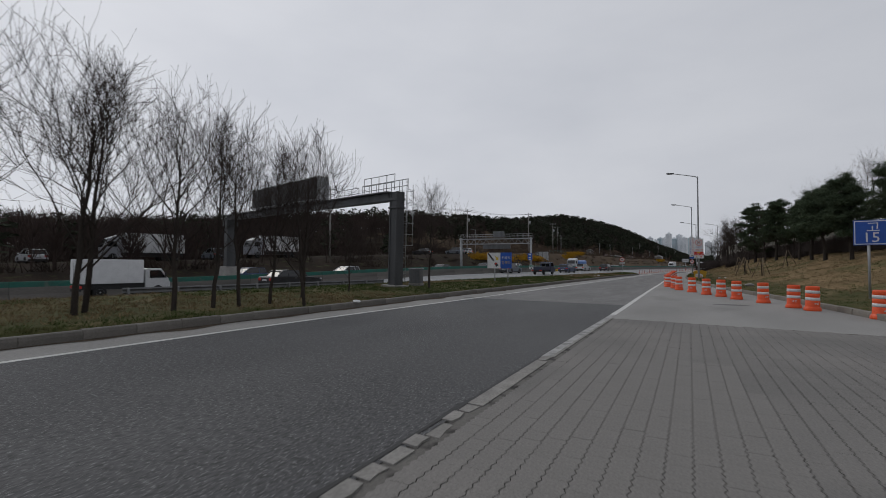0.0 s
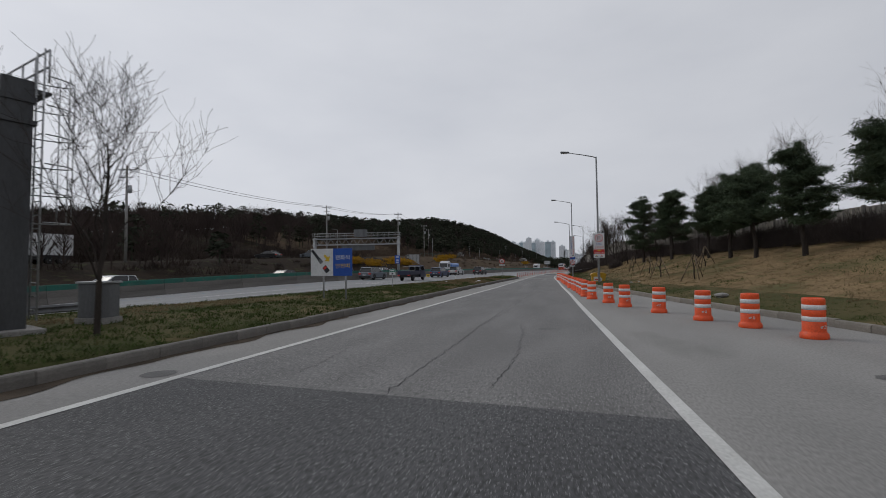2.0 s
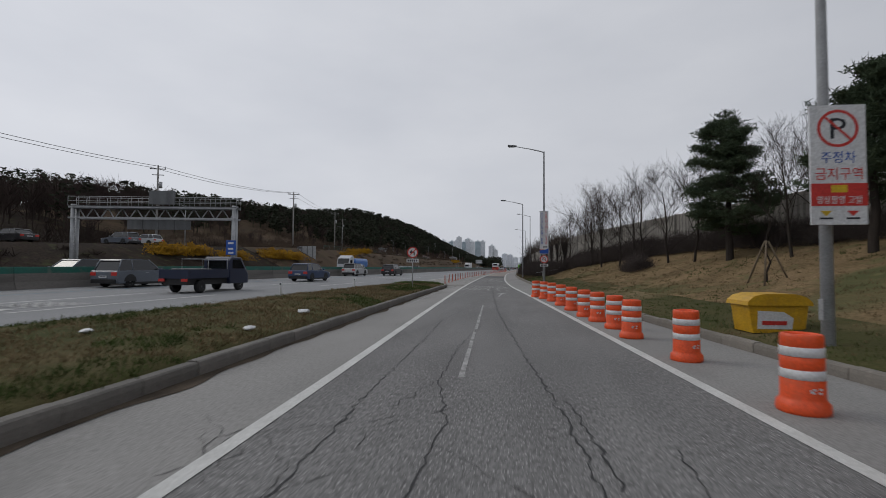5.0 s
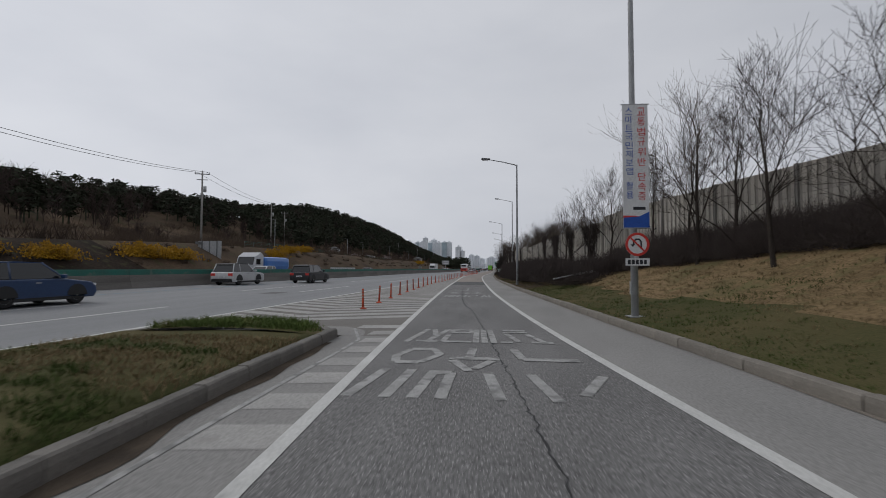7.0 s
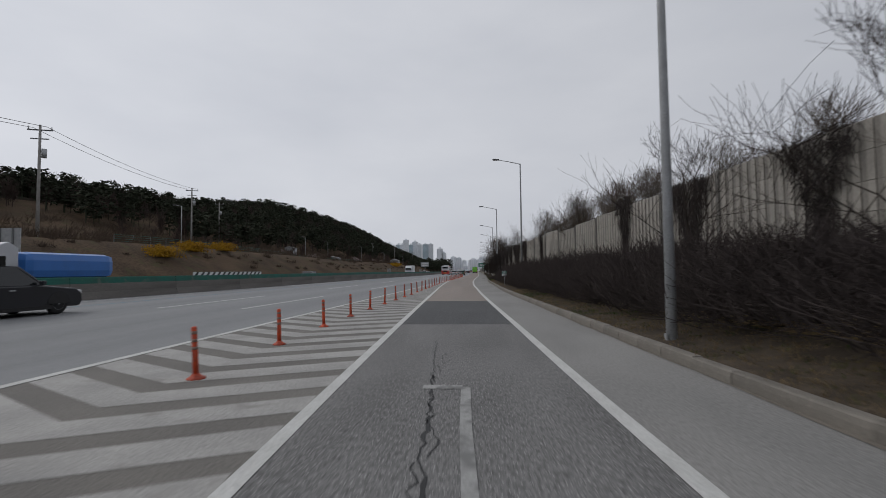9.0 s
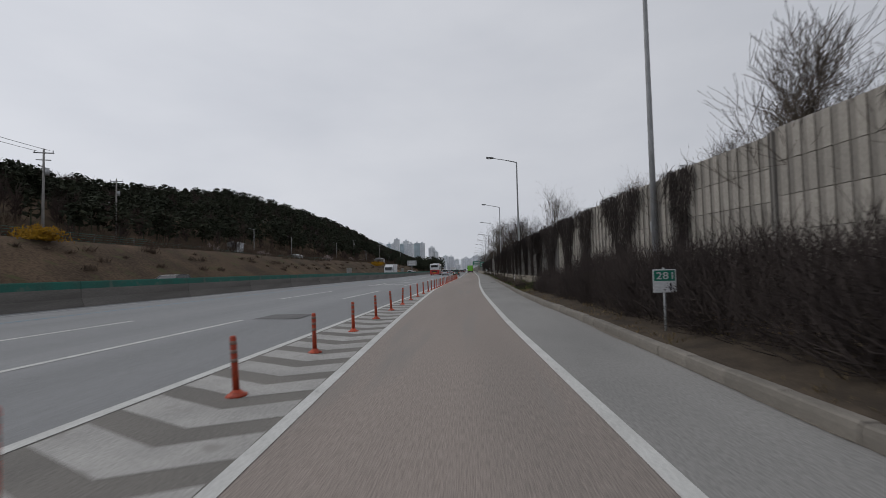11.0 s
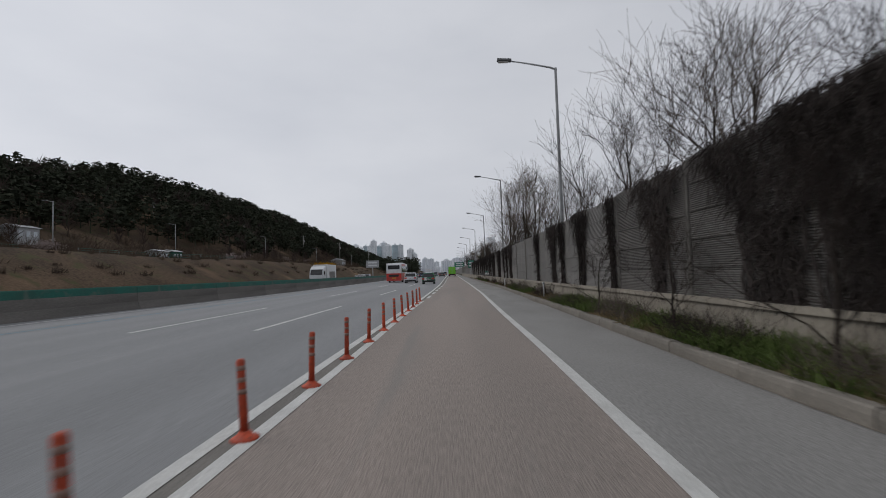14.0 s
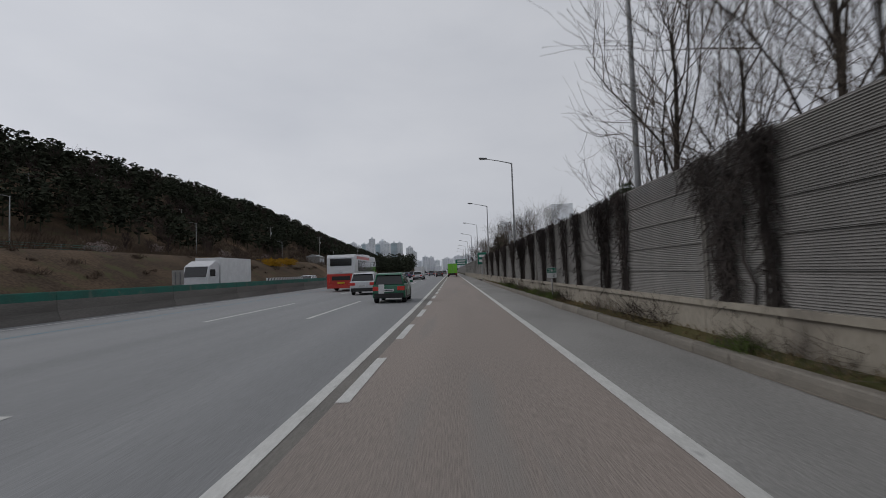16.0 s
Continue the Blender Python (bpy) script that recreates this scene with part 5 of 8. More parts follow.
# ---- overhead gantry with a dark message board ----
ga, gb = Vector((0.6, 18.7, 0)), Vector((-24.7, 24.5, 0))
g_len = (gb - ga).length
g_turn = math.degrees(math.atan2(gb.y - ga.y, gb.x - ga.x))
s = thing("message_gantry", pose(ga.x, ga.y, 0.35, 0, -1.5, g_turn), "grey steel highway gantry carrying a dark message board", "gantry")
ZB = 4.6
part("column", box(boxed(-0.32, -0.26, -0.5, -0.22, 0.26, 5.05, 0.01), 0.22, -0.26, -0.5, 0.32, 0.26, 5.05, 0.01), "gantry_steel", s, "dark steel column flanges")
part("column_core", boxed(-0.22, -0.22, -0.5, 0.22, 0.22, 5.04), "gantry_steel", s, "dark steel column core")
part("collar", boxed(-0.36, -0.32, 4.15, 0.36, 0.32, 4.24, 0.01), "gantry_steel", s)
part("column_foot", boxed(-0.6, -0.5, -0.5, 0.6, 0.5, 0.06, 0.02), "concrete", s)
part("beam", boxed(-0.35, -0.3, ZB, g_len + 0.9, 0.3, ZB + 0.12), "gantry_steel", s)
part("beam_web", boxed(0.42, -0.24, ZB + 0.12, g_len + 0.4, 0.24, ZB + 0.42), "gantry_steel", s)
part("beam_walkway", boxed(0.3, -0.75, ZB + 0.42, g_len + 1.1, 0.45, ZB + 0.48), "gantry_steel", s)
bx0, bx1 = 8.2, 19.6
part("message_board", boxed(bx0, -0.45, ZB + 0.6, bx1, 0.4, ZB + 2.2, 0.02), "steel", s, "grey metal board housing")
part("board_face", boxed(bx0 + 0.1, 0.4, ZB + 0.7, bx1 - 0.1, 0.43, ZB + 2.12), "panel_face", s, "dark unlit display face")
part("board_back", boxed(bx0 + 0.1, -0.48, ZB + 0.7, bx1 - 0.1, -0.45, ZB + 2.12), "panel_face", s, "dark rear face")
for x in (8.6, 10.9):
    part("antenna", tubed([(x, 0, ZB + 2.0), (x, 0, ZB + 4.1)], [0.02, 0.008], 6), "steel", s)


def railing(parent, x0, x1, y, z, high=0.9, step=0.75):
    n = max(1, round((x1 - x0) / step))
    for k in range(n + 1):
        x = x0 + (x1 - x0) * k / n
        part("rail_post", tubed([(x, y, z), (x, y, z + high)], 0.022, 6), "steel", parent)
    for h in (0.5, 1.0):
        part("rail", tubed([(x0, y, z + high * h), (x1, y, z + high * h)], 0.022, 6), "steel", parent)


railing(s, -0.3, 4.2, -0.5, ZB + 0.5, 0.7)
railing(s, -0.3, 2.6, 0.4, ZB + 0.5, 0.85)
railing(s, 4.9, 7.4, -0.7, ZB + 0.5, 0.7)
railing(s, 19.9, 22.0, -0.7, ZB + 0.5, 0.7)
for sx in (-0.2, 0.2):
    part("ladder_rail", tubed([(sx - 0.1, -0.42, 0.2), (sx - 0.1, -0.42, 5.8)], 0.02, 6), "steel", s)
for k in range(17):
    part("ladder_rung", tubed([(-0.3, -0.42, 0.4 + 0.28 * k), (0.1, -0.42, 0.4 + 0.28 * k)], 0.012, 5), "steel", s)
for k in range(6):
    part("cage_hoop", tubed([(-0.1 + 0.36 * math.cos(a), -0.42 - 0.6 * math.sin(a), 2.2 + 0.6 * k) for a in [math.pi * q / 8 for q in range(9)]], 0.014, 5), "steel", s)
for q in (2, 4, 6):
    a = math.pi * q / 8
    part("cage_bar", tubed([(-0.1 + 0.36 * math.cos(a), -0.42 - 0.6 * math.sin(a), 2.2), (-0.1 + 0.36 * math.cos(a), -0.42 - 0.6 * math.sin(a), 5.3)], 0.012, 5), "steel", s)
part("far_column", boxed(g_len - 0.45, -0.4, -1.2, g_len + 0.45, 0.4, ZB - 0.55, 0.02), "gantry_steel", s, "grey median column")
part("far_collar", boxed(g_len - 0.65, -0.5, ZB - 0.55, g_len + 0.65, 0.5, ZB, 0.02), "gantry_steel", s)
part("far_plinth", prism([(g_len - 1.2, -1.2), (g_len + 1.2, -1.2), (g_len + 0.8, 0.25), (g_len - 0.8, 0.25)], -0.6, 0.6), "concrete", s)
s = thing("control_cabinet", pose(0.55, 20.6, 0.4, 0, 0, 12), "grey metal roadside control cabinet with a concrete foot", "cabinet")
part("body", boxed(-0.32, -0.25, 0.05, 0.32, 0.25, 0.85, 0.015), "steel_dark", s)
part("roof", boxed(-0.36, -0.29, 0.85, 0.36, 0.29, 0.9, 0.01), "steel", s)
part("door", boxed(-0.28, -0.262, 0.12, 0.28, -0.25, 0.8, 0.004), "steel_dark", s)
part("foot", boxed(-0.36, -0.29, -0.2, 0.36, 0.29, 0.05), "concrete", s)

# guard rail between island and highway
def guard_rail(n, y0):
    t = thing("guard_rail", None, "weathered dark steel guard rail on posts", "guard rail", "guard rail lengths")
    prof = [(0.0, 0.42), (0.04, 0.46), (0.0, 0.52), (0.0, 0.56), (0.04, 0.62), (0.0, 0.68), (-0.012, 0.68), (0.026, 0.62), (-0.012, 0.56), (-0.012, 0.52), (0.026, 0.46), (-0.012, 0.42)]
    part("beam", prism(prof, 0.0, 3.98), "steel_dark", t)
    part("post", tubed([(0.08, 0.2, -0.3), (0.08, 0.2, 0.66)], 0.06, 8), "steel_dark", t)
    part("post", tubed([(0.08, 2.2, -0.3), (0.08, 2.2, 0.66)], 0.06, 8), "steel_dark", t)
    return t


gr = guard_rail(0, 0)
for i in range(4):
    y = 8 + 4 * i
    x0, x1 = highway_edge(y) + 1.15, highway_edge(y + 4) + 1.15
    m = pose(x0, y, -0.2, 0, 0, -math.degrees(math.atan2(x1 - x0, 4)))
    if i:
        copy_thing(gr, m)
    else:
        gr.matrix_world = m

# ---- truss gantry over the opposite carriageway ----
ta, tb = Vector((barrier_line(82.0) + 0.0, 82.0, 0)), Vector((-33.2, 79.0, 0))
t_len, t_turn = (tb - ta).length, math.degrees(math.atan2(tb.y - ta.y, tb.x - ta.x))
s = thing("truss_gantry", pose(ta.x, ta.y, 0.2, 0, 0, t_turn), "grey steel truss gantry with railings over the road", "gantry")
for x in (0.0, t_len):
    for dy in (-0.28, 0.28):
        part("column", tubed([(x, dy, -0.2), (x, dy, 6.6)], 0.16, 10), "steel", s)
TZ = 5.4
for z in (TZ, TZ + 0.95):
    for dy in (-0.4, 0.4):
        part("chord", boxed(-0.3, dy - 0.07, z - 0.07, t_len + 0.3, dy + 0.07, z + 0.07), "steel", s)
n = 22
for k in range(n):
    x0, x1 = t_len * k / n, t_len * (k + 1) / n
    part("brace", tubed([(x0, -0.4, TZ if k % 2 else TZ + 0.95), (x1, -0.4, TZ + 0.95 if k % 2 else TZ)], 0.05, 6), "steel", s)
part("walkway", boxed(-0.3, -0.5, TZ + 1.02, t_len + 0.3, 0.5, TZ + 1.07), "steel_dark", s)
railing(s, -0.3, t_len + 0.3, -0.5, TZ + 1.07, 0.8, 0.9)
railing(s, -0.3, t_len + 0.3, 0.5, TZ + 1.07, 0.8, 0.9)
part("board_back", boxed(5.0, 0.55, TZ + 1.2, 7.2, 0.7, TZ + 2.4, 0.02), "steel_dark", s, "grey back of a sign board")
for x in (4.0, 5.4, 6.8, 8.2):
    part("hung_panel", boxed(x, -0.3, TZ - 0.95, x + 1.35, -0.15, TZ - 0.12, 0.02), "steel_dark", s, "grey hanging panel back")
part("blue_plate", boxed(-0.35, 0.5, 2.2, 0.5, 0.55, 3.5, 0.01), "sign_blue", s, "blue lane plate")
for z in (3.25, 2.75, 2.4):
    part("printed_bar", boxed(-0.15, 0.55, z - 0.08, 0.3, 0.56, z + 0.08), "sign_white", s)

# back of a road sign behind the barrier
s = thing("sign_back", pose(-39.4, 135.6, 1.6, 0, 0, 0), "grey ribbed back of a large road sign", "sign")
part("board", boxed(-1.9, -0.06, 1.1, 1.9, 0.0, 4.0, 0.01), "steel", s)
for x in (-1.2, 0, 1.2):
    part("rib", boxed(x - 0.08, -0.12, 0.2, x + 0.08, -0.06, 4.0), "steel_dark", s)
part("hood", boxed(-2.2, -0.3, 3.5, -1.2, 0.0, 3.9, 0.02), "steel_dark", s)
for i, (x, y) in enumerate(((-17.8, 201.0), (-16.9, 250.0))):
    m = pose(x, y, 0.0)
    if i:
        copy_thing(s2, m)
        continue
    s2 = thing("small_sign_back", m, "pale back of a small square road sign behind the median", "sign", "small sign backs")
    part("board", boxed(-0.38, -0.02, 1.2, 0.38, 0.0, 2.1, 0.006), "concrete", s2)
    for px in (-0.15, 0.15):
        part("rib", boxed(px - 0.025, -0.05, -0.2, px + 0.025, -0.02, 2.0), "steel_dark", s2)

# ---- bare trees: tapered trunk, limbs, many fine twigs ----
def branch_tube(verts, faces, path, radii, n):
    base = len(verts)
    for i, p in enumerate(path):
        d = (path[min(i + 1, len(path) - 1)] - path[max(i - 1, 0)]).normalized()
        u = d.cross(Vector((0.3, 0.9, 0.2))).normalized()
        v = d.cross(u)
        for k in range(n):
            a = 2 * math.pi * k / n
            verts.append(p + radii[i] * (math.cos(a) * u + math.sin(a) * v))
    for i in range(len(path) - 1):
        for k in range(n):
            a, b = base + i * n + k, base + i * n + (k + 1) % n
            faces.append((a, b, b + n, a + n))


def bare_tree(seed, high, spread=0.5, clear=0.25, limbs=9, levels=3, kids=6, name="bare_tree", label="leafless grey-brown tree with fine upright twigs", twig="twig", wob=0.22, thick=0.0105):
    r = random.Random(seed)
    wood, fine = ([], []), ([], [])

    def grow(p, d, length, rad, level):
        n = 4 if level < 2 else 3
        path, q, e = [p], p.copy(), d.copy()
        for k in range(n):
            e = (e + Vector((r.gauss(0, wob), r.gauss(0, wob), r.gauss(0.1, wob)))).normalized()
            q = q + e * length / n
            path.append(q.copy())
        radii = [max(0.004, rad * (1 - 0.75 * k / n)) for k in range(n + 1)]
        branch_tube(*(wood if rad > 0.02 else fine), path, radii, 6 if rad > 0.05 else (4 if rad > 0.02 else 3))
        if level >= levels:
            return
        m = kids + r.randint(-1, 1)
        for j in range(m):
            t = r.uniform(0.25, 1.0) * n
            i = min(int(t), n - 1)
            at = path[i].lerp(path[i + 1], t - i)
            out = Vector((r.gauss(0, 1), r.gauss(0, 1), r.gauss(0, 0.6))).normalized()
            dd = (e * 0.75 + out * 0.75 + Vector((0, 0, 0.25))).normalized()
            grow(at, dd, length * r.uniform(0.4, 0.66), max(0.004, rad * 0.42), level + 1)

    trunk_r = high * thick
    path = [Vector((0, 0, -0.2))]
    lean = Vector((r.gauss(0, 0.04), r.gauss(0, 0.04), 1))
    top = high * 0.72
    for k in range(1, 7):
        path.append(Vector((lean.x * k * top / 6 + r.gauss(0, 0.05), lean.y * k * top / 6 + r.gauss(0, 0.05), top * k / 6)))
    branch_tube(*wood, path, [trunk_r * (1.15 - 0.85 * k / 6) for k in range(7)], 8)
    for j in range(limbs):
        f = clear + (0.98 - clear) * (j + r.random() * 0.6) / limbs
        t = min(5.99, f * 6)
        at = path[int(t)].lerp(path[int(t) + 1], t - int(t))
        a = j * 2.4 + r.uniform(-0.5, 0.5)
        d = Vector((math.cos(a) * spread * 1.5, math.sin(a) * spread * 1.5, 1.0 + f)).normalized()
        grow(at, d, high * (0.62 - 0.38 * f), trunk_r * (0.46 - 0.24 * f), 1)
    t = thing(name, None, label, "tree", "leafless roadside trees")
    from_lists("trunk", wood[0], wood[1], "bark", t, smooth=True)
    from_lists("crown", fine[0], fine[1], twig, t, "fine bare twigs")
    return t


TREES = [bare_tree(1, 8.0, 0.46, 0.2, 11, 3, 9), bare_tree(2, 7.0, 0.4, 0.22, 10, 3, 9), bare_tree(3, 6.4, 0.5, 0.25, 10, 3, 8),
         bare_tree(4, 9.5, 0.35, 0.2, 11, 3, 6, label="tall slender leafless tree with pale twigs", twig="twig_pale"), bare_tree(5, 6.0, 0.6, 0.12, 11, 3, 7, label="bushy leafless tree with dense dark twigs", twig="twig"), bare_tree(6, 3.0, 0.6, 0.3, 7, 2, 5, "sapling", "leafless staked sapling on the grass bank", thick=0.012),
         bare_tree(7, 5.0, 0.3, 0.14, 13, 3, 9, label="dense fan-shaped leafless tree behind the wall", twig="twig_pale", wob=0.14)]
placed = set()


def plant(kind, x, y, z, scale=1.0, turn=0.0):
    m = pose(x, y, z, 0, 0, turn) @ Matrix.Scale(scale, 4)
    if kind in placed:
        ob = copy_thing(TREES[kind], Matrix.Identity(4))
        ob.matrix_world = m
        return ob
    placed.add(kind)
    TREES[kind].matrix_world = m
    return TREES[kind]


for i, (k, x, y, s_) in enumerate(((0, 3.4, 3.6, 0.8), (1, 3.1, 3.9, 0.88), (0, 4.0, 5.6, 0.74), (1, 3.8, 6.8, 0.8), (2, 4.0, 7.5, 0.86), (1, 4.9, 9.2, 0.7), (2, 1.7, 14.2, 0.47), (2, 3.0, 10.6, 0.95), (2, 2.5, 19.2, 0.84), (0, 1.0, 1.0, 0.9), (1, 3.9, 8.6, 0.7))):
    plant(k, x, y, island_height(x, y) - 0.05, 1.0 * s_, 47 * i)
for i, (k, x, y, s_) in enumerate(((4, 13.4, 77.5, 0.95), (4, 13.0, 81, 1.0), (1, 12.2, 84, 0.95), (4, 12.6, 87, 1.05), (3, 12.0, 89.0, 0.8), (0, 12.2, 90.5, 0.72), (2, 10.9, 98.6, 0.95), (1, 11.9, 94.4, 0.85), (4, 9.9, 101, 1.0), (4, 9.2, 106, 0.95), (4, 8.2, 112, 0.85), (4, 14.6, 74, 1.0), (1, 15.2, 71.5, 0.85), (4, 14.0, 79, 1.1), (1, 17.0, 65.5, 0.8), (3, 24.5, 52, 0.85), (3, 23.5, 58, 0.8), (3, 27, 44, 0.9), (0, 29, 37, 0.9), (4, 31, 31, 1.0), (3, 22, 63, 0.8), (4, 19.4, 57, 0.75), (1, 18.5, 66.8, 0.8))):
    plant(k, x, y, slope_height(x, y) - 0.1, s_, 61 * i)
for i, (x, y, s_) in enumerate(((4.2, 182.8, 0.42), (4.15, 185.9, 0.5), (4.2, 189.2, 0.48), (4.2, 193, 0.4), (4.25, 172.2, 0.42), (4.3, 167.4, 0.4), (4.15, 197.7, 0.35), (5.0, 160, 0.45))):
    plant(4, x, y, slope_height(x, y) - 0.05, s_, 83 * i)
r = random.Random(12)
y = 99.0
while y < 342:
    x = wall_line(y) + r.uniform(1.2, 4.0)
    k = 6 if y < 152 else r.choice((0, 1, 2, 3, 4, 4)) if y < 191 else r.choice((0, 3, 3, 3, 1, 2))
    s_ = 0.85 * r.uniform(0.85, 1.15)
    if 152 < y < 168:
        s_ *= 0.68
    elif 168 < y < 205:
        s_ *= 1.08
    if y > 235:
        s_ *= 0.85
    plant(k, x, y, wall_foot(y) - 0.1, s_, r.uniform(0, 360))
    y += r.uniform(1.8, 3.6) if y < 200 else r.uniform(3.0, 5.0)
r = random.Random(41)
for i in range(12):
    y = 122 + 2.0 * i
    plant(6, wall_line(y) + r.uniform(0.9, 2.6), y, wall_foot(y), r.uniform(1.0, 1.2), r.uniform(0, 360))
for i, (x, y, s_) in enumerate(((6.6, 226, 1.1), (7.6, 230, 1.15), (6.4, 234, 1.1), (6.8, 222, 1.0))):
    plant(3, x, y, 0.3, s_, 71 * i)
for i, (x, y) in enumerate(((14.5, 62), (15.3, 54), (15.5, 48), (18.6, 50), (16.8, 43))):
    z = slope_height(x, y)
    plant(5, x, y, z - 0.05, 1.0, 70 * i)
    st = thing("tree_stake", pose(x, y, z, 0, 0, 40 * i), "three slanting wooden stakes propping a young tree", "tree stake", "tree stakes")
    for a in (0, 2.09, 4.19):
        part("stake", tubed([(0.75 * math.cos(a), 0.75 * math.sin(a), -0.15), (0.05 * math.cos(a), 0.05 * math.sin(a), 1.4)], 0.03, 6), "wood", st)


# ---- pines: trunk, limbs and tufts of needles ----
def pine(seed, high, label="dark green pine with a broad layered crown", flat=0.5, low=0.3):
    r = random.Random(seed)
    wood, leaf = ([], []), ([], [])
    path = [Vector((r.gauss(0, 0.03) * k, r.gauss(0, 0.03) * k, high * 0.95 * k / 8 - 0.2)) for k in range(9)]
    branch_tube(*wood, path, [high * 0.022 * (1.1 - 0.9 * k / 8) for k in range(9)], 8)

    def tuft(c, s):
        for _ in range(36):
            d = Vector((r.gauss(0, 1), r.gauss(0, 1), r.gauss(0.25, 0.7))).normalized()
            o = c + Vector((r.gauss(0, 0.5), r.gauss(0, 0.5), r.gauss(0, 0.22))) * s
            side = d.cross(Vector((r.random(), r.random(), r.random()))).normalized() * r.uniform(0.016, 0.03)
            b = len(leaf[0])
            tip = o + d * r.uniform(0.16, 0.32)
            leaf[0].extend((o - side, o + side, tip, o + d.cross(side).normalized() * 0.02))
            leaf[1].extend(((b, b + 1, b + 2), (b + 1, b + 3, b + 2), (b + 3, b, b + 2)))

    limbs = int(16 + high * 2.0)
    for j in range(limbs):
        f = low + (0.97 - low) * j / limbs
        at = Vector((path[int(f * 8)].x, path[int(f * 8)].y, high * 0.95 * f))
        a = j * 2.4 + r.uniform(-0.4, 0.4)
        reach = high * 0.33 * (1.05 - f) ** 0.55 * r.uniform(0.65, 1.15)
        d = Vector((math.cos(a), math.sin(a), r.uniform(0.05, 0.4)))
        pts = [at + d * reach * q / 3 + Vector((0, 0, -0.03 * reach * q)) for q in range(4)]
        branch_tube(*wood, pts, [0.05 * (1 - 0.25 * q) for q in range(4)], 4)
        for q in range(int(11 + reach * 9)):
            g = r.uniform(0.3, 1.05)
            c = at + d * reach * g + Vector((r.gauss(0, 0.28), r.gauss(0, 0.28), r.gauss(0.08, 0.12))) * (0.4 + reach * 0.3)
            tuft(c, 0.33)
    for q in range(8):
        tuft(Vector((path[-1].x + r.gauss(0, 0.2), path[-1].y + r.gauss(0, 0.2), high * r.uniform(0.9, 1.0))), 0.3)
    t = thing("pine_tree", None, label, "tree", "pines on the bank")
    from_lists("trunk", wood[0], wood[1], "bark", t, smooth=True)
    from_lists("crown", leaf[0], leaf[1], "needles", t, "dark needle foliage")
    return t


PINES = [pine(1, 7.4, "conical dark green pine on the dry grass bank", low=0.2), pine(2, 6.4, low=0.32), pine(3, 5.8, low=0.35)]
done = set()
for k, x, y, s_, a in ((0, 16.0, 69, 1.0, 0), (1, 18.0, 62.5, 1.05, 30), (2, 19.7, 54.5, 0.98, 80), (1, 20.3, 50.5, 0.95, 140), (2, 20.9, 47.0, 1.05, 200), (1, 22.0, 42.5, 0.95, 260), (2, 23.8, 38.5, 1.0, 310), (0, 26, 33, 0.85, 100), (1, 25.5, 36, 0.9, 20), (0, 9.0, 303, 1.0, 0), (0, 9.6, 307, 0.9, 60), (0, 8.6, 299, 0.8, 160), (0, 7.4, 240, 0.62, 60)):
    m = pose(x, y, slope_height(x, y) - 0.05 if y < 100 else 0.2, 0, 0, a) @ Matrix.Scale(s_, 4)
    if k in done:
        ob = copy_thing(PINES[k], Matrix.Identity(4))
        ob.matrix_world = m
    else:
        done.add(k)
        PINES[k].matrix_world = m


# ---- dense dark hedge under the wall ----
def thicket(name, seed, lx, ly, lz, count, mat, label, category="shrub", rad=0.0085, up=1.2):
    r = random.Random(seed)
    v, f = [], []
    for _ in range(count):
        h = r.random()
        x, y = r.uniform(-lx / 2, lx / 2), r.uniform(-ly / 2, ly / 2)
        top = lz * (1 - 0.75 * (2 * abs(x) / lx) ** 3) * (0.86 + 0.2 * noise.noise((y * 0.9 + seed, x, seed)))
        p = Vector((x, y, h * top * 0.8))
        d = Vector((r.gauss(0, 0.5), r.gauss(0, 0.5), up * r.random())).normalized()
        q = p + d * r.uniform(0.25, 0.6)
        e = (d + Vector((r.gauss(0, 0.4), r.gauss(0, 0.4), 0.1))).normalized()
        branch_tube(v, f, [p, q, q + e * r.uniform(0.15, 0.35)], [rad, rad * 0.7, rad * 0.25], 3)
    return tagged(from_lists(name, v, f, mat), label, category, kind="stuff")


hedges = [thicket("hedge", 40 + k, 3.0, 4.4, 1.9, 3600, "twig_dark", "dense dark leafless hedge below the noise wall", "hedge") for k in range(3)]
for i in range(17):
    y = 97.4 + 3.7 * i
    a, b = kerb_right(y) + 0.9, wall_line(y) - 0.1
    sx = (b - a) / 3.0
    ob = hedges[i % 3] if i < 3 else copy_thing(hedges[i % 3], Matrix.Identity(4))
    hgt = 1.0 if y < 108 else (1.15 if y < 151 else 0.8)
    ob.matrix_world = pose((a + b) / 2 + (0.8 if y < 98 else 0), y, slope_height((a + b) / 2, y) - 0.25, 0, 0, 0) @ Matrix.Diagonal((max(0.5, sx * (1 if y > 98 else 0.6)), 1.0 * (1 if i % 2 else -1), hgt, 1))
for i, (x, y, s_) in enumerate(((13.2, 76, 0.7), (14.5, 84, 0.6), (20, 58, 0.5), (22.6, 51.0, 0.95), (23.4, 47.5, 0.95), (24.2, 44.0, 0.95), (25.0, 40.5, 0.95), (25.8, 37.0, 0.95), (21.8, 54.3, 0.95), (21.0, 57.6, 0.9), (20.2, 61, 0.9), (26.6, 33.5, 0.95), (14.6, 81.0, 0.9), (13.6, 85.0, 0.9), (12.7, 88.8, 0.95), (11.9, 92.0, 0.95), (11.2, 95.2, 0.95))):
    ob = copy_thing(hedges[i % 3], Matrix.Identity(4))
    ob.matrix_world = pose(x, y, slope_height(x, y) - 0.2, 0, 0, 14 if i > 2 else 0) @ Matrix.Diagonal((0.5, 0.7 if i < 3 else 1.0, s_, 1))
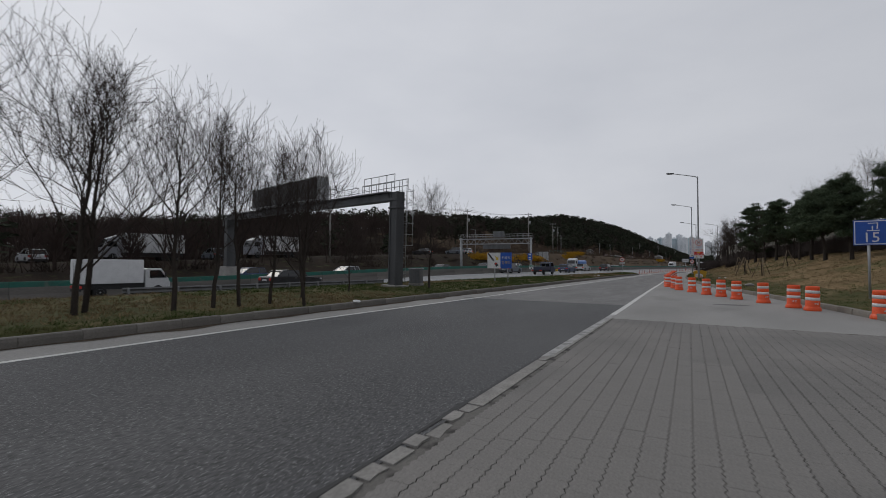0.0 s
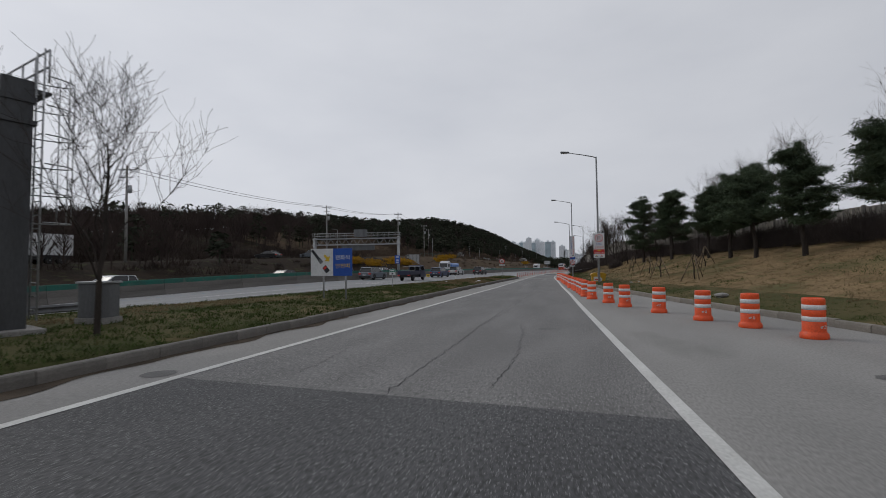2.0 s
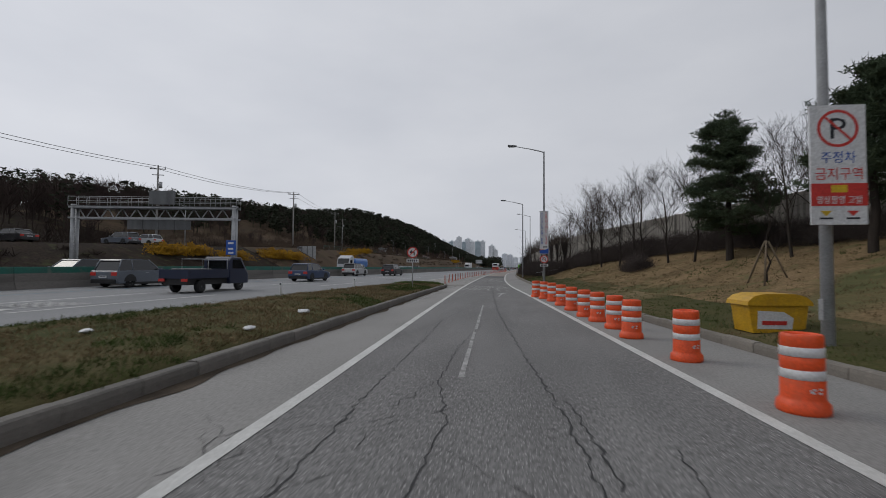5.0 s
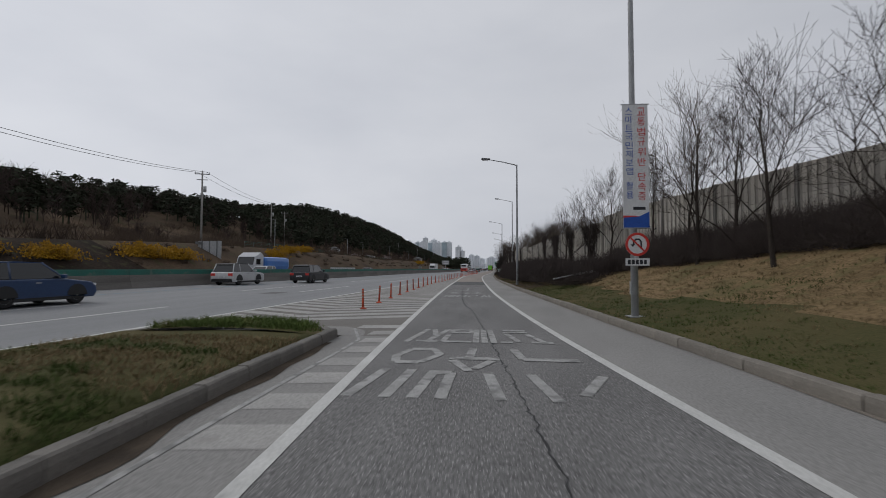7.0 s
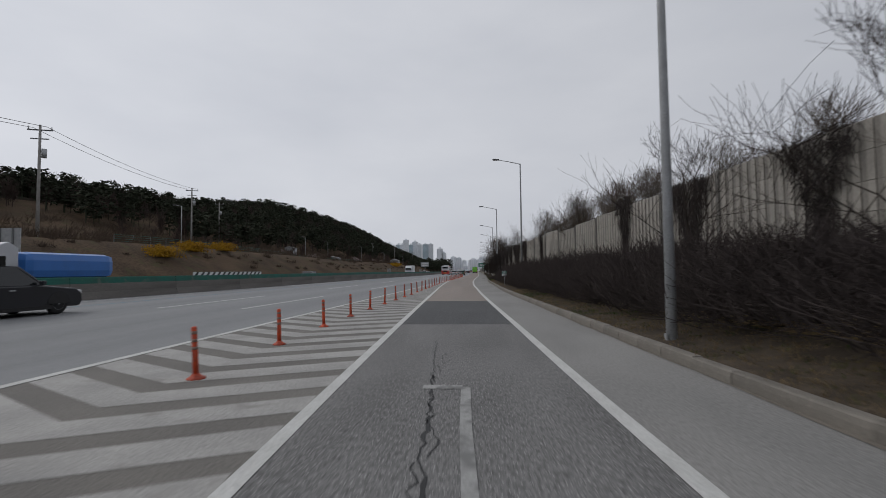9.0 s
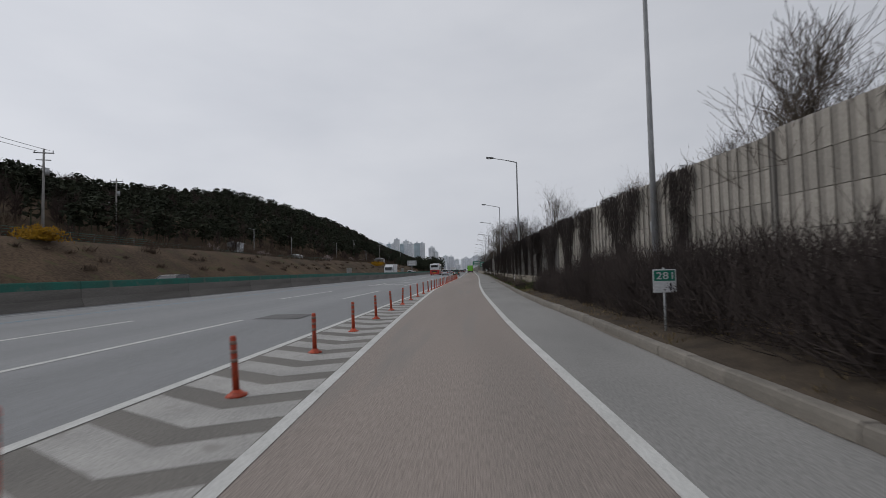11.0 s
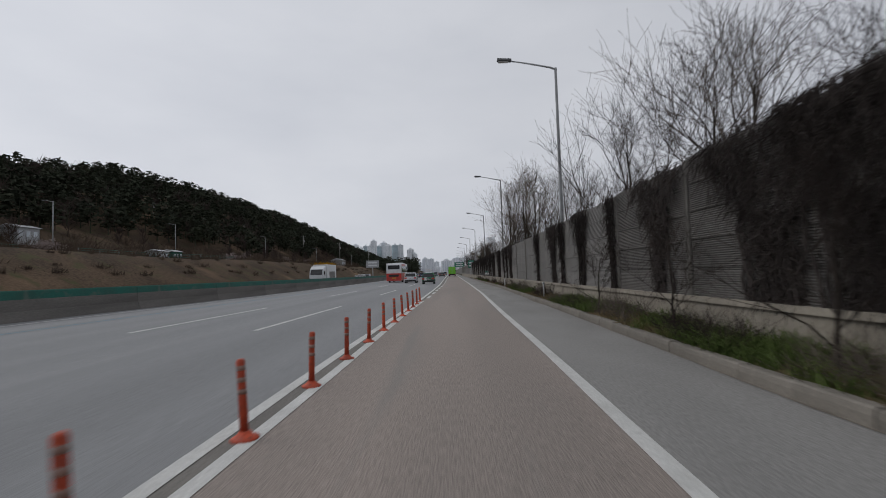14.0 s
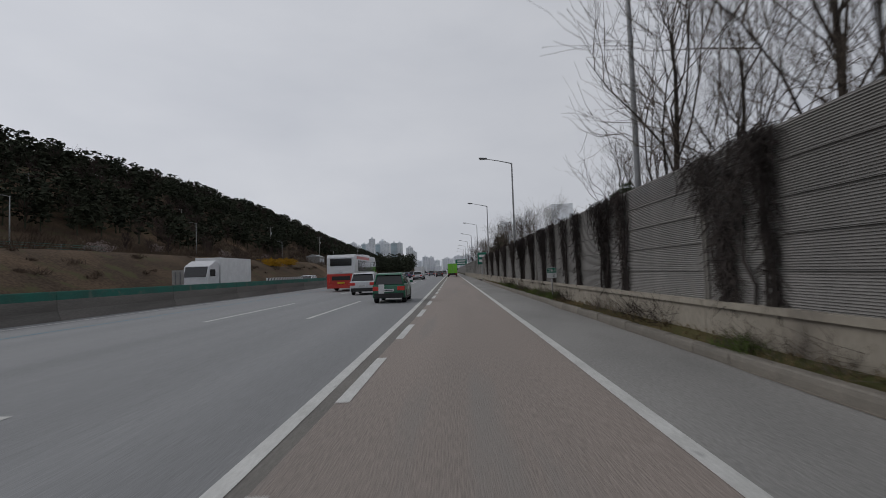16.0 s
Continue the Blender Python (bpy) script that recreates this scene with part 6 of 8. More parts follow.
for i in range(11):
    y = 61.0 + 3.4 * i
    ob = copy_thing(hedges[i % 3], Matrix.Identity(4))
    x = wall_line(y) - 0.9
    ob.matrix_world = pose(x, y, slope_height(x, y) - 0.2, 0, 0, 16) @ Matrix.Diagonal((0.42, 1.0 if i % 2 else -1.0, 0.85 if i % 3 else 1.0, 1))
brush = thicket("brushwood", 77, 2.6, 3.4, 0.45, 900, "twig", "heap of dead brushwood on the grass", "brushwood", up=0.2)
brush.matrix_world = pose(8.4, 96.0, slope_height(8.4, 96.0) - 0.05)
weeds = [thicket("dead_shrub", 50 + k, 1.1, 2.6, 0.8, 420, "twig_pale" if k else "twig", "low dead brown shrub against the wall", "shrub", rad=0.006) for k in range(2)]
for i in range(26):
    y = 161 + 3.9 * i + r.uniform(-1, 1)
    ob = weeds[i % 2] if i < 2 else copy_thing(weeds[i % 2], Matrix.Identity(4))
    x = kerb_right(y) + 0.55
    ob.matrix_world = pose(x, y, 0.15) @ Matrix.Diagonal((0.7, 1, r.uniform(0.35, 0.75), 1))


# ---- climbing vines hanging on the wall ----
def vine(seed, wide, high):
    """Stems up the wall that spread into a matted, drooping head."""
    r = random.Random(seed)
    v, f = [], []
    for k in range(2 + int(wide * 1.5)):
        y0 = r.gauss(0, 0.12 * wide)
        path = [Vector((-0.05 - 0.04 * r.random(), y0 + r.gauss(0, 0.05) * q, high * q / 7)) for q in range(8)]
        branch_tube(v, f, path, [0.028 - 0.002 * q for q in range(8)], 4)
    for _ in range(int(350 * wide + 140)):
        h = 1 - r.random() ** 1.5 * 0.95
        reach = wide * 0.5 * (0.16 + 0.84 * max(0, (h - 0.25) / 0.75) ** 1.3) * (0.8 + 0.7 * noise.noise((h * 3, seed * 5.0, 1)))
        side = r.choice((-1, 1))
        y = side * reach * r.random() ** 0.7 * (1 + 0.35 * noise.noise((seed, h * 6, side))) * (1 + 0.7 * r.random() ** 4)
        p = Vector((-0.04 - 0.22 * r.random() * h, y, min(high + 0.06, h * high)))
        d = Vector((r.gauss(-0.05, 0.2), r.gauss(0, 0.5), r.gauss(-0.8, 0.5))).normalized()
        q = p + d * r.uniform(0.12, 0.32)
        e = (d + Vector((r.gauss(0, 0.3), r.gauss(0, 0.5), -0.5))).normalized()
        w = q + e * r.uniform(0.1, 0.3)
        q.x, w.x = min(-0.035, q.x), min(-0.035, w.x)
        branch_tube(v, f, [p, q, w], [0.0095, 0.008, 0.003], 3)
    return tagged(from_lists("climbing_vine", v, f, "vine"), "dark leafless climbing vine hanging over the wall", "vine", "vines on the noise wall", "stuff")


VINES = [vine(1, 0.7, 3.5), vine(2, 1.9, 3.5), vine(3, 0.45, 3.5), vine(4, 3.6, 3.5)]
spots = [(104, 3), (109.6, 1), (115.4, 3), (121.3, 1), (138.6, 0), (145, 1), (148.9, 3), (152.7, 1), (155.5, 3), (158.9, 3), (162.3, 3), (165.1, 1), (168, 3), (172.1, 1), (175.1, 3), (178.7, 1), (181.6, 1), (183.0, 3), (184.5, 3), (188, 1), (189.4, 3), (190.9, 3), (194.8, 1), (197.7, 0), (200.9, 1), (203.8, 0), (205.5, 1), (209.3, 0), (220.3, 1), (222.6, 0), (224.7, 2), (227.7, 0), (228.8, 1), (233.2, 0), (234.6, 1), (237.4, 0), (239.3, 2), (241.3, 0), (243.3, 1), (246.3, 1), (249.8, 3), (253.8, 1), (258.8, 3), (263.8, 1), (269.8, 3), (275.8, 1)]
seen = set()
for y, k in spots:
    ob = copy_thing(VINES[k], Matrix.Identity(4)) if k in seen else VINES[k]
    seen.add(k)
    g = (wall_line(y + 1) - wall_line(y - 1)) / 2
    foot = base_top(y) if y > 154 else wall_foot(y)
    ob.matrix_world = pose(wall_line(y), y, foot - 0.1, 0, 0, -math.degrees(math.atan(g))) @ Matrix.Diagonal((1, r.choice((-1, 1)) * r.uniform(0.7, 1.35), (wall_top(y) - (0.35 if 100 < y < 121 else 0) - foot + 0.15) / 3.5, 1))

# ---- wooded hill: pines above, leafless scrub below, one object each ----
def woods(name, spots, make, mat, label):
    v, f = [], []
    for i, (x, y, z, s_) in enumerate(spots):
        make(v, f, x, y, z, s_, random.Random(i * 7 + 3))
    return tagged(from_lists(name, v, f, mat), label, "woods", kind="stuff")


def far_pine(v, f, x, y, z, h, r):
    branch_tube(v, f, [Vector((x, y, z - 0.5)), Vector((x + r.gauss(0, 0.2), y, z + h * 0.8))], [0.16, 0.06], 3)
    for _ in range(74):
        g = r.random()
        w = h * 0.33 * math.sin(math.pi * (0.2 + 0.76 * g)) ** 0.6
        a = r.uniform(0, 6.28)
        q = r.random() ** 0.5 * w
        c = Vector((x + q * math.cos(a), y + q * math.sin(a), z + h * (0.25 + 0.72 * g)))
        for _ in range(2):
            d1 = Vector((r.gauss(0, 1), r.gauss(0, 1), r.gauss(0, 0.35))).normalized() * r.uniform(0.3, 0.75)
            d2 = Vector((r.gauss(0, 1), r.gauss(0, 1), r.gauss(0.2, 0.5))).normalized() * r.uniform(0.25, 0.55)
            b = len(v)
            v.extend((c - d1, c + d1, c + d2, c - d2 * 0.6))
            f.extend(((b, b + 1, b + 2), (b, b + 3, b + 1)))


def far_bare(v, f, x, y, z, h, r):
    branch_tube(v, f, [Vector((x, y, z - 0.5)), Vector((x + r.gauss(0, 0.3), y, z + h * 0.6))], [0.11, 0.04], 3)
    for _ in range(58):
        a, g = r.uniform(0, 6.28), r.uniform(0.15, 0.75)
        q = h * 0.12 * r.random()
        p = Vector((x + q * math.cos(a), y + q * math.sin(a), z + h * g))
        d = Vector((math.cos(a) * r.uniform(0.2, 0.9), math.sin(a) * r.uniform(0.2, 0.9), r.uniform(0.5, 1.2))).normalized()
        branch_tube(v, f, [p, p + d * h * r.uniform(0.18, 0.36)], [0.05, 0.012], 3)


def far_shrub(v, f, x, y, z, h, r):
    for _ in range(34):
        p = Vector((x + r.gauss(0, 0.45) * h, y + r.gauss(0, 0.6) * h, z - 0.1))
        d = Vector((r.gauss(0, 0.5), r.gauss(0, 0.5), r.uniform(0.4, 1.2))).normalized()
        branch_tube(v, f, [p, p + d * h * r.uniform(0.5, 1.05)], [0.045, 0.012], 3)


r = random.Random(5)
pines, bares, shrubs = [], [], []
for _ in range(9500):
    y = r.uniform(-70, 820)
    d = r.uniform(3, 105)
    x = barrier_line(y) - 15.0 - d
    z = hill_height(x, y)
    if y < 112 and 8 < d < 17:
        continue
    if y < 75:
        if d > 4:
            (bares if r.random() < 0.94 else pines).append((x, y, z, r.uniform(4.5, 8.0)))
        if d < 30 and r.random() < 0.7:
            shrubs.append((x + 1.5, y + 1, z, r.uniform(1.0, 2.4)))
        continue
    edge = 40 + 14 * noise.noise((y * 0.02, 0, 2)) - (8 if y > 200 else 0)
    if d > edge:
        if r.random() < 0.9:
            (pines if r.random() < float(np.interp(y, [90, 150, 230, 300], [0.12, 0.3, 0.62, 0.72])) else bares).append((x, y, z, r.uniform(4.5, 7.5) * (1.2 if y < 160 else 1.0)))
    elif d > 11:
        if r.random() < 0.85:
            shrubs.append((x, y, z, r.uniform(1.2, 2.8)))
        elif r.random() < 0.3:
            bares.append((x, y, z, r.uniform(3.0, 5.0)))
    elif r.random() < 0.85:
        shrubs.append((x, y, z, r.uniform(0.35, 0.9)))
for _ in range(420):
    y = r.uniform(430, 640)
    pines.append((-33 - (y - 430) * 0.1 + r.uniform(-16, 16), y, 1.0, r.uniform(6, 10.5)))
woods("pine_woods", pines, far_pine, "needles_far", "dark pine woods covering the hill")
woods("bare_woods", bares, far_bare, "wood_far", "leafless brown woods on the hill")
woods("hillside_scrub", [q for q in shrubs if q[1] < 118], far_shrub, "wood_edge", "leafless dark scrub on the cut slope")
woods("hillside_scrub", [q for q in shrubs if q[1] >= 118], far_shrub, "scrub_dry", "dry brown scrub on the bare cut slope")


# forsythia and cherry in bloom on the cut slope
def bloom(name, seed, wide, deep, high, mat, label, count=1500):
    r = random.Random(seed)
    v, f = [], []
    for _ in range(count):
        c = Vector((r.gauss(0, wide * 0.24), r.gauss(0, deep * 0.3), 0))
        c.z = high * r.random() * max(0.1, 1 - (2 * c.x / wide) ** 2 * 0.6) * (0.7 + 0.5 * noise.noise((c.x, c.y, seed)))
        d = Vector((r.gauss(0, 1), r.gauss(0, 1), r.gauss(0.3, 0.7))).normalized()
        u = d.orthogonal().normalized() * 0.09
        b = len(v)
        v.extend((c - u, c + u, c + d * 0.28, c + d.cross(u) * 0.7))
        f.extend(((b, b + 1, b + 2), (b + 1, b + 3, b + 2), (b + 3, b, b + 2)))
    t = tagged(from_lists(name, v, f, mat), label, "shrub", kind="")
    return t


fy = bloom("forsythia_bush", 1, 7, 3, 1.5, "forsythia", "yellow forsythia bush blooming on the cut slope")
for i, (d, y, sx) in enumerate(((6.0, 97.5, 0.75), (6.0, 102.5, 0.8), (4.5, 109, 0.7), (5.0, 121, 1.0), (4.5, 126, 0.8), (6.0, 155, 0.6), (8, 164, 0.6), (9, 174, 0.5), (7, 320, 0.7), (8, 332, 0.6))):
    x = barrier_line(y) - 15.0 - d
    m = pose(x, y, hill_height(x, y) - 0.2, 0, 0, 75) @ Matrix.Diagonal((sx, 1.2, 0.9 + 0.6 * sx, 1))
    ob = copy_thing(fy, Matrix.Identity(4)) if i else fy
    ob.matrix_world = m
ch = bloom("cherry_bush", 5, 4.5, 4, 3.0, "blossom", "pale blossoming cherry on the slope", 700)
for i, (d, y, s_) in enumerate(((20, 221, 0.9), (24, 231, 0.7), (18, 240, 0.8), (15, 282, 0.7), (22, 305, 0.6), (17, 320, 0.8), (20, 350, 0.7))):
    x = barrier_line(y) - 15.0 - d
    ob = copy_thing(ch, Matrix.Identity(4)) if i else ch
    ob.matrix_world = pose(x, y, hill_height(x, y) + 0.3, 0, 0, 40 * i) @ Matrix.Scale(s_, 4)


# ---- utility poles and wires ----
def utility_pole():
    t = thing("utility_pole", None, "pale concrete utility pole with a crossarm and insulators", "utility pole", "poles on the slope")
    part("pole", tubed([(0, 0, -1), (0, 0, 12)], [0.19, 0.11], 10), "concrete", t)
    part("crossarm", boxed(-1.1, -0.05, 11.4, 1.1, 0.05, 11.52), "steel_dark", t)
    part("crossarm", boxed(-0.8, -0.05, 10.5, 0.8, 0.05, 10.6), "steel_dark", t)
    for x in (-1.0, 0.0, 1.0):
        part("insulator", tubed([(x, 0, 11.5), (x, 0, 11.85)], [0.07, 0.04], 8), "sign_white", t)
    part("transformer", tubed([(0.4, 0, 8.6), (0.4, 0, 9.5)], 0.24, 10), "steel", t)
    return t


up = utility_pole()
UP = [(-47, 57, 15.5), (-46.5, 103, 15.9), (-50.5, 150, 19.6), (-58, 192, 19.5), (-64, 213, 19.6), (-94, 270.5, 24.6), (-79.2, 307.6, 22.6), (-70, 342, 20), (-63, 384, 19), (-56, 420, 18), (-52, 480, 17)]
for i, (x, y, top) in enumerate(UP):
    ob = copy_thing(up, Matrix.Identity(4)) if i else up
    z = hill_height(x, y)
    s_ = min(1.3, max(0.45, (top - z) / 12))
    ob.matrix_world = pose(x, y, top - 12 * s_, 0, 0, 20) @ Matrix.Scale(s_, 4)
for i in range(3):
    a, b = UP[i], UP[i + 1]
    for off in (-0.9, 0.9):
        pts = []
        for k in range(13):
            q = k / 12
            pts.append((a[0] + (b[0] - a[0]) * q + off, a[1] + (b[1] - a[1]) * q, a[2] + (b[2] - a[2]) * q - 0.3 - 3.2 * q * (1 - q)))
        tagged(part("power_line", tubed(pts, 0.03, 4), "black"), "thin black power line sagging between poles", "wire", "power lines")
def road_lamp_far():
    t = thing("slope_lamp", None, "thin grey lamp pole with a short arm on the slope", "street lamp", "lamps on the slope")
    part("pole", tubed([(0, 0, -0.5), (0, 0, 7)], [0.09, 0.06], 8), "lamp_grey", t)
    part("arm", tubed([(0, 0, 6.9), (-1.0, 0, 7.15)], 0.04, 6), "lamp_grey", t)
    part("lantern", boxed(-1.5, -0.12, 7.1, -0.9, 0.12, 7.22, 0.02), "steel_dark", t)
    return t


sl = road_lamp_far()
for i, (x, y) in enumerate(((-50, 113), (-47, 172), (-54, 246.6), (-58, 281.8), (-54, 319.8), (-52, 364.8), (-50, 419.8))):
    ob = copy_thing(sl, Matrix.Identity(4)) if i else sl
    ob.matrix_world = pose(x, y, hill_height(x, y))
# terrace fence, green mesh seen as a low band
for i, (y0, y1, d) in enumerate(((154.8, 193.9, 12), (198.4, 233.2, 15), (239.9, 281.8, 14))):
    t = thing("mesh_fence", None, "low green mesh fence along the terrace", "fence", "terrace fences")
    n = 12
    for k in range(n):
        ya, yb = y0 + (y1 - y0) * k / n, y0 + (y1 - y0) * (k + 1) / n
        xa, xb = barrier_line(ya) - 15 - d, barrier_line(yb) - 15 - d
        za, zb = hill_height(xa, ya), hill_height(xb, yb)
        part("post", tubed([(xa, ya, za - 0.2), (xa, ya, za + 1.2)], 0.04, 5), "steel_dark", t)
        for h in (0.3, 0.6, 0.9, 1.15):
            part("rail", tubed([(xa, ya, za + h), (xb, yb, zb + h)], 0.025, 4), "barrier_green", t)


# ---- small buildings on the slope and beside the wall ----
def shed(at, w, l, h, wall_mat, label):
    t = thing("shed", at, label, "building")
    part("wall", boxed(-w / 2, -l / 2, -1.5, w / 2, l / 2, h), wall_mat, t)
    part("roof", prism([(-w / 2 - 0.3, h), (w / 2 + 0.3, h), (0, h + 0.35 * w / 2)], -l / 2 - 0.3, l / 2 + 0.3), "steel", t)
    for k in range(3):
        part("window", boxed(w / 2, -l / 2 + l * (k + 0.2) / 3, h * 0.35, w / 2 + 0.03, -l / 2 + l * (k + 0.7) / 3, h * 0.75), "flats_glass", t)
    return t


for x, y, w, l, h, k in ((-59, 247, 2.6, 3.4, 1.9, "steel"), (-53, 272, 2.5, 3, 1.6, "barrier_green"), (-47.4, 259, 2.0, 2.6, 1.5, "steel"), (-52, 400, 5, 7, 3, "concrete")):
    shed(pose(x, y, hill_height(x, y)), w, l, h, k, "small pale low building on the hillside")


def block(at, w, d, floors, wall_mat, label, cols=4, name="apartment_block", category="building", group=""):
    h = floors * 2.9
    t = thing(name, at, label, category, group)
    part("wall", boxed(-w / 2, -d / 2, -2, w / 2, d / 2, h), wall_mat, t)
    part("roof", box(boxed(-w / 2 - 0.3, -d / 2 - 0.3, h, w / 2 + 0.3, d / 2 + 0.3, h + 0.8), -w * 0.18, -d * 0.2, h + 0.8, w * 0.18, d * 0.2, h + 5), "flats", t)
    for c in range(cols):
        x0 = -w / 2 + w * (c + 0.2) / cols
        win = bmesh.new()
        for k in range(floors):
            box(win, x0, -d / 2 - 0.12, 2.9 * k + 0.9, x0 + w * 0.6 / cols, -d / 2 + 0.05, 2.9 * k + 2.3)
        tagged(part("window_column", win, "flats_glass", t), kind="stuff")
    return t


city_r = random.Random(9)
D0 = 1450.0
for i, (u, w, fl) in enumerate(((-0.187, 15, 22), (-0.176, 17, 24), (-0.1655, 12, 21), (-0.158, 12, 25), (-0.150, 13, 24), (-0.142, 13, 27), (-0.133, 13, 24), (-0.1245, 14, 27), (-0.115, 14, 23), (-0.1035, 15, 24), (-0.0935, 16, 24))):
    y = D0 + city_r.uniform(-60, 60)
    block(pose(200 * u * (y + 0) / 200, y, 8.0, 0, 0, city_r.uniform(-15, 15)), w, 14, fl, "flats" if i % 3 else "flats_teal", "distant pale high-rise apartment block in haze-lightened colours", 4, group="apartment towers")
for i, (u, w, fl) in enumerate(((-0.074, 16, 19), (-0.066, 12, 15))):
    block(pose(u * 1350, 1350, 4.0), w, 14, fl, "flats", "distant pale high-rise apartment block in haze-lightened colours", 4, group="apartment towers")
# far blocks: haze sits in the wall colour, no air is modelled
for i in range(46):
    u = city_r.uniform(-0.07, 0.04)
    y = city_r.uniform(1500, 2600)
    block(pose(u * y, y, 4.0, 0, 0, city_r.uniform(-20, 20)), city_r.uniform(14, 30), 14, city_r.randint(5, 15), "city", "distant city building with haze in its pale colour", 3, "city_building", group="distant city")
# hills share the haze-paled city colour
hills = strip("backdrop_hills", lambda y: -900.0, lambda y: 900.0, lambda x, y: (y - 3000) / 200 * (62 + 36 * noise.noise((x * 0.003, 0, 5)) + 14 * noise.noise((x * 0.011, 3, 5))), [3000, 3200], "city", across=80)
tagged(hills, "horizon hills with haze painted in as pale blue-grey", "hills", kind="structure")
# buildings behind the far end of the wall
block(pose(11.5, 320, 0.2, 0, 0, 0), 6, 14, 2, "concrete", "plain grey concrete building behind the wall", 3, "office_building")
block(pose(17, 295, 0.2, 0, 0, 0), 9, 14, 2, "brick", "orange brick building behind the noise wall", 4, "brick_building")


# highway signs in the distance
def far_sign(at, w, h, z, mat, label):
    t = thing("road_sign", at, label, "sign")
    part("post", tubed([(0, 0.1, 0), (0, 0.1, z + h)], 0.12, 8), "steel", t)
    part("board", boxed(-w / 2, -0.05, z, w / 2, 0.0, z + h, 0.01), mat, t)
    for k in range(2):
        part("printed_bar", boxed(-w * 0.35, -0.06, z + h * (0.2 + 0.4 * k), w * 0.35, -0.05, z + h * (0.4 + 0.4 * k)), "sign_white", t)


far_sign(pose(-24.5, 330, 0), 4.0, 2.2, 3.6, "steel", "grey back of a distant highway sign")
far_sign(pose(5.0, 470, 0), 6.0, 3.0, 4.2, "sign_green", "distant green highway direction sign")
far_sign(pose(4.2, 285, 0), 1.2, 1.6, 2.2, "sign_green", "green chevron sign beside the noise wall")

# ---- vehicles ----
def wheel(t, x, y, r0=0.32, w=0.2):
    side = 1 if x > 0 else -1
    turn = pose(x, y, r0, 0, 90 * side, 0)
    tyre = part("wheel", turned([(r0 * 0.62, -w / 2), (r0 * 0.93, -w / 2), (r0, -w / 3), (r0, w / 3), (r0 * 0.93, w / 2), (r0 * 0.62, w / 2)], 20, turn), "tyre", t)
    rim = turned([(r0 * 0.62, w / 2 - 0.03), (r0 * 0.58, w / 2 + 0.004), (r0 * 0.5, w / 2 - 0.03), (r0 * 0.16, w / 2 - 0.01), (r0 * 0.1, w / 2 + 0.01)], 20, turn)
    part("rim", rim, "rim", tyre, "alloy rim")
    return tyre


def soft_prism(outline, x0, x1, bevel, top=None):
    """A side outline (y, z) pushed across x, its edges rounded; top narrows what lies above a height."""
    bm = prism(outline, x0, x1, "yz")
    if top:
        z0, z1, k = top
        for v in bm.verts:
            if v.co.z > z0:
                v.co.x *= 1 - k * min(1, (v.co.z - z0) / (z1 - z0))
    if bevel:
        bmesh.ops.bevel(bm, geom=bm.edges[:], offset=bevel, segments=2, affect="EDGES", profile=0.6)
    for f in bm.faces:
        f.smooth = False
    return bm


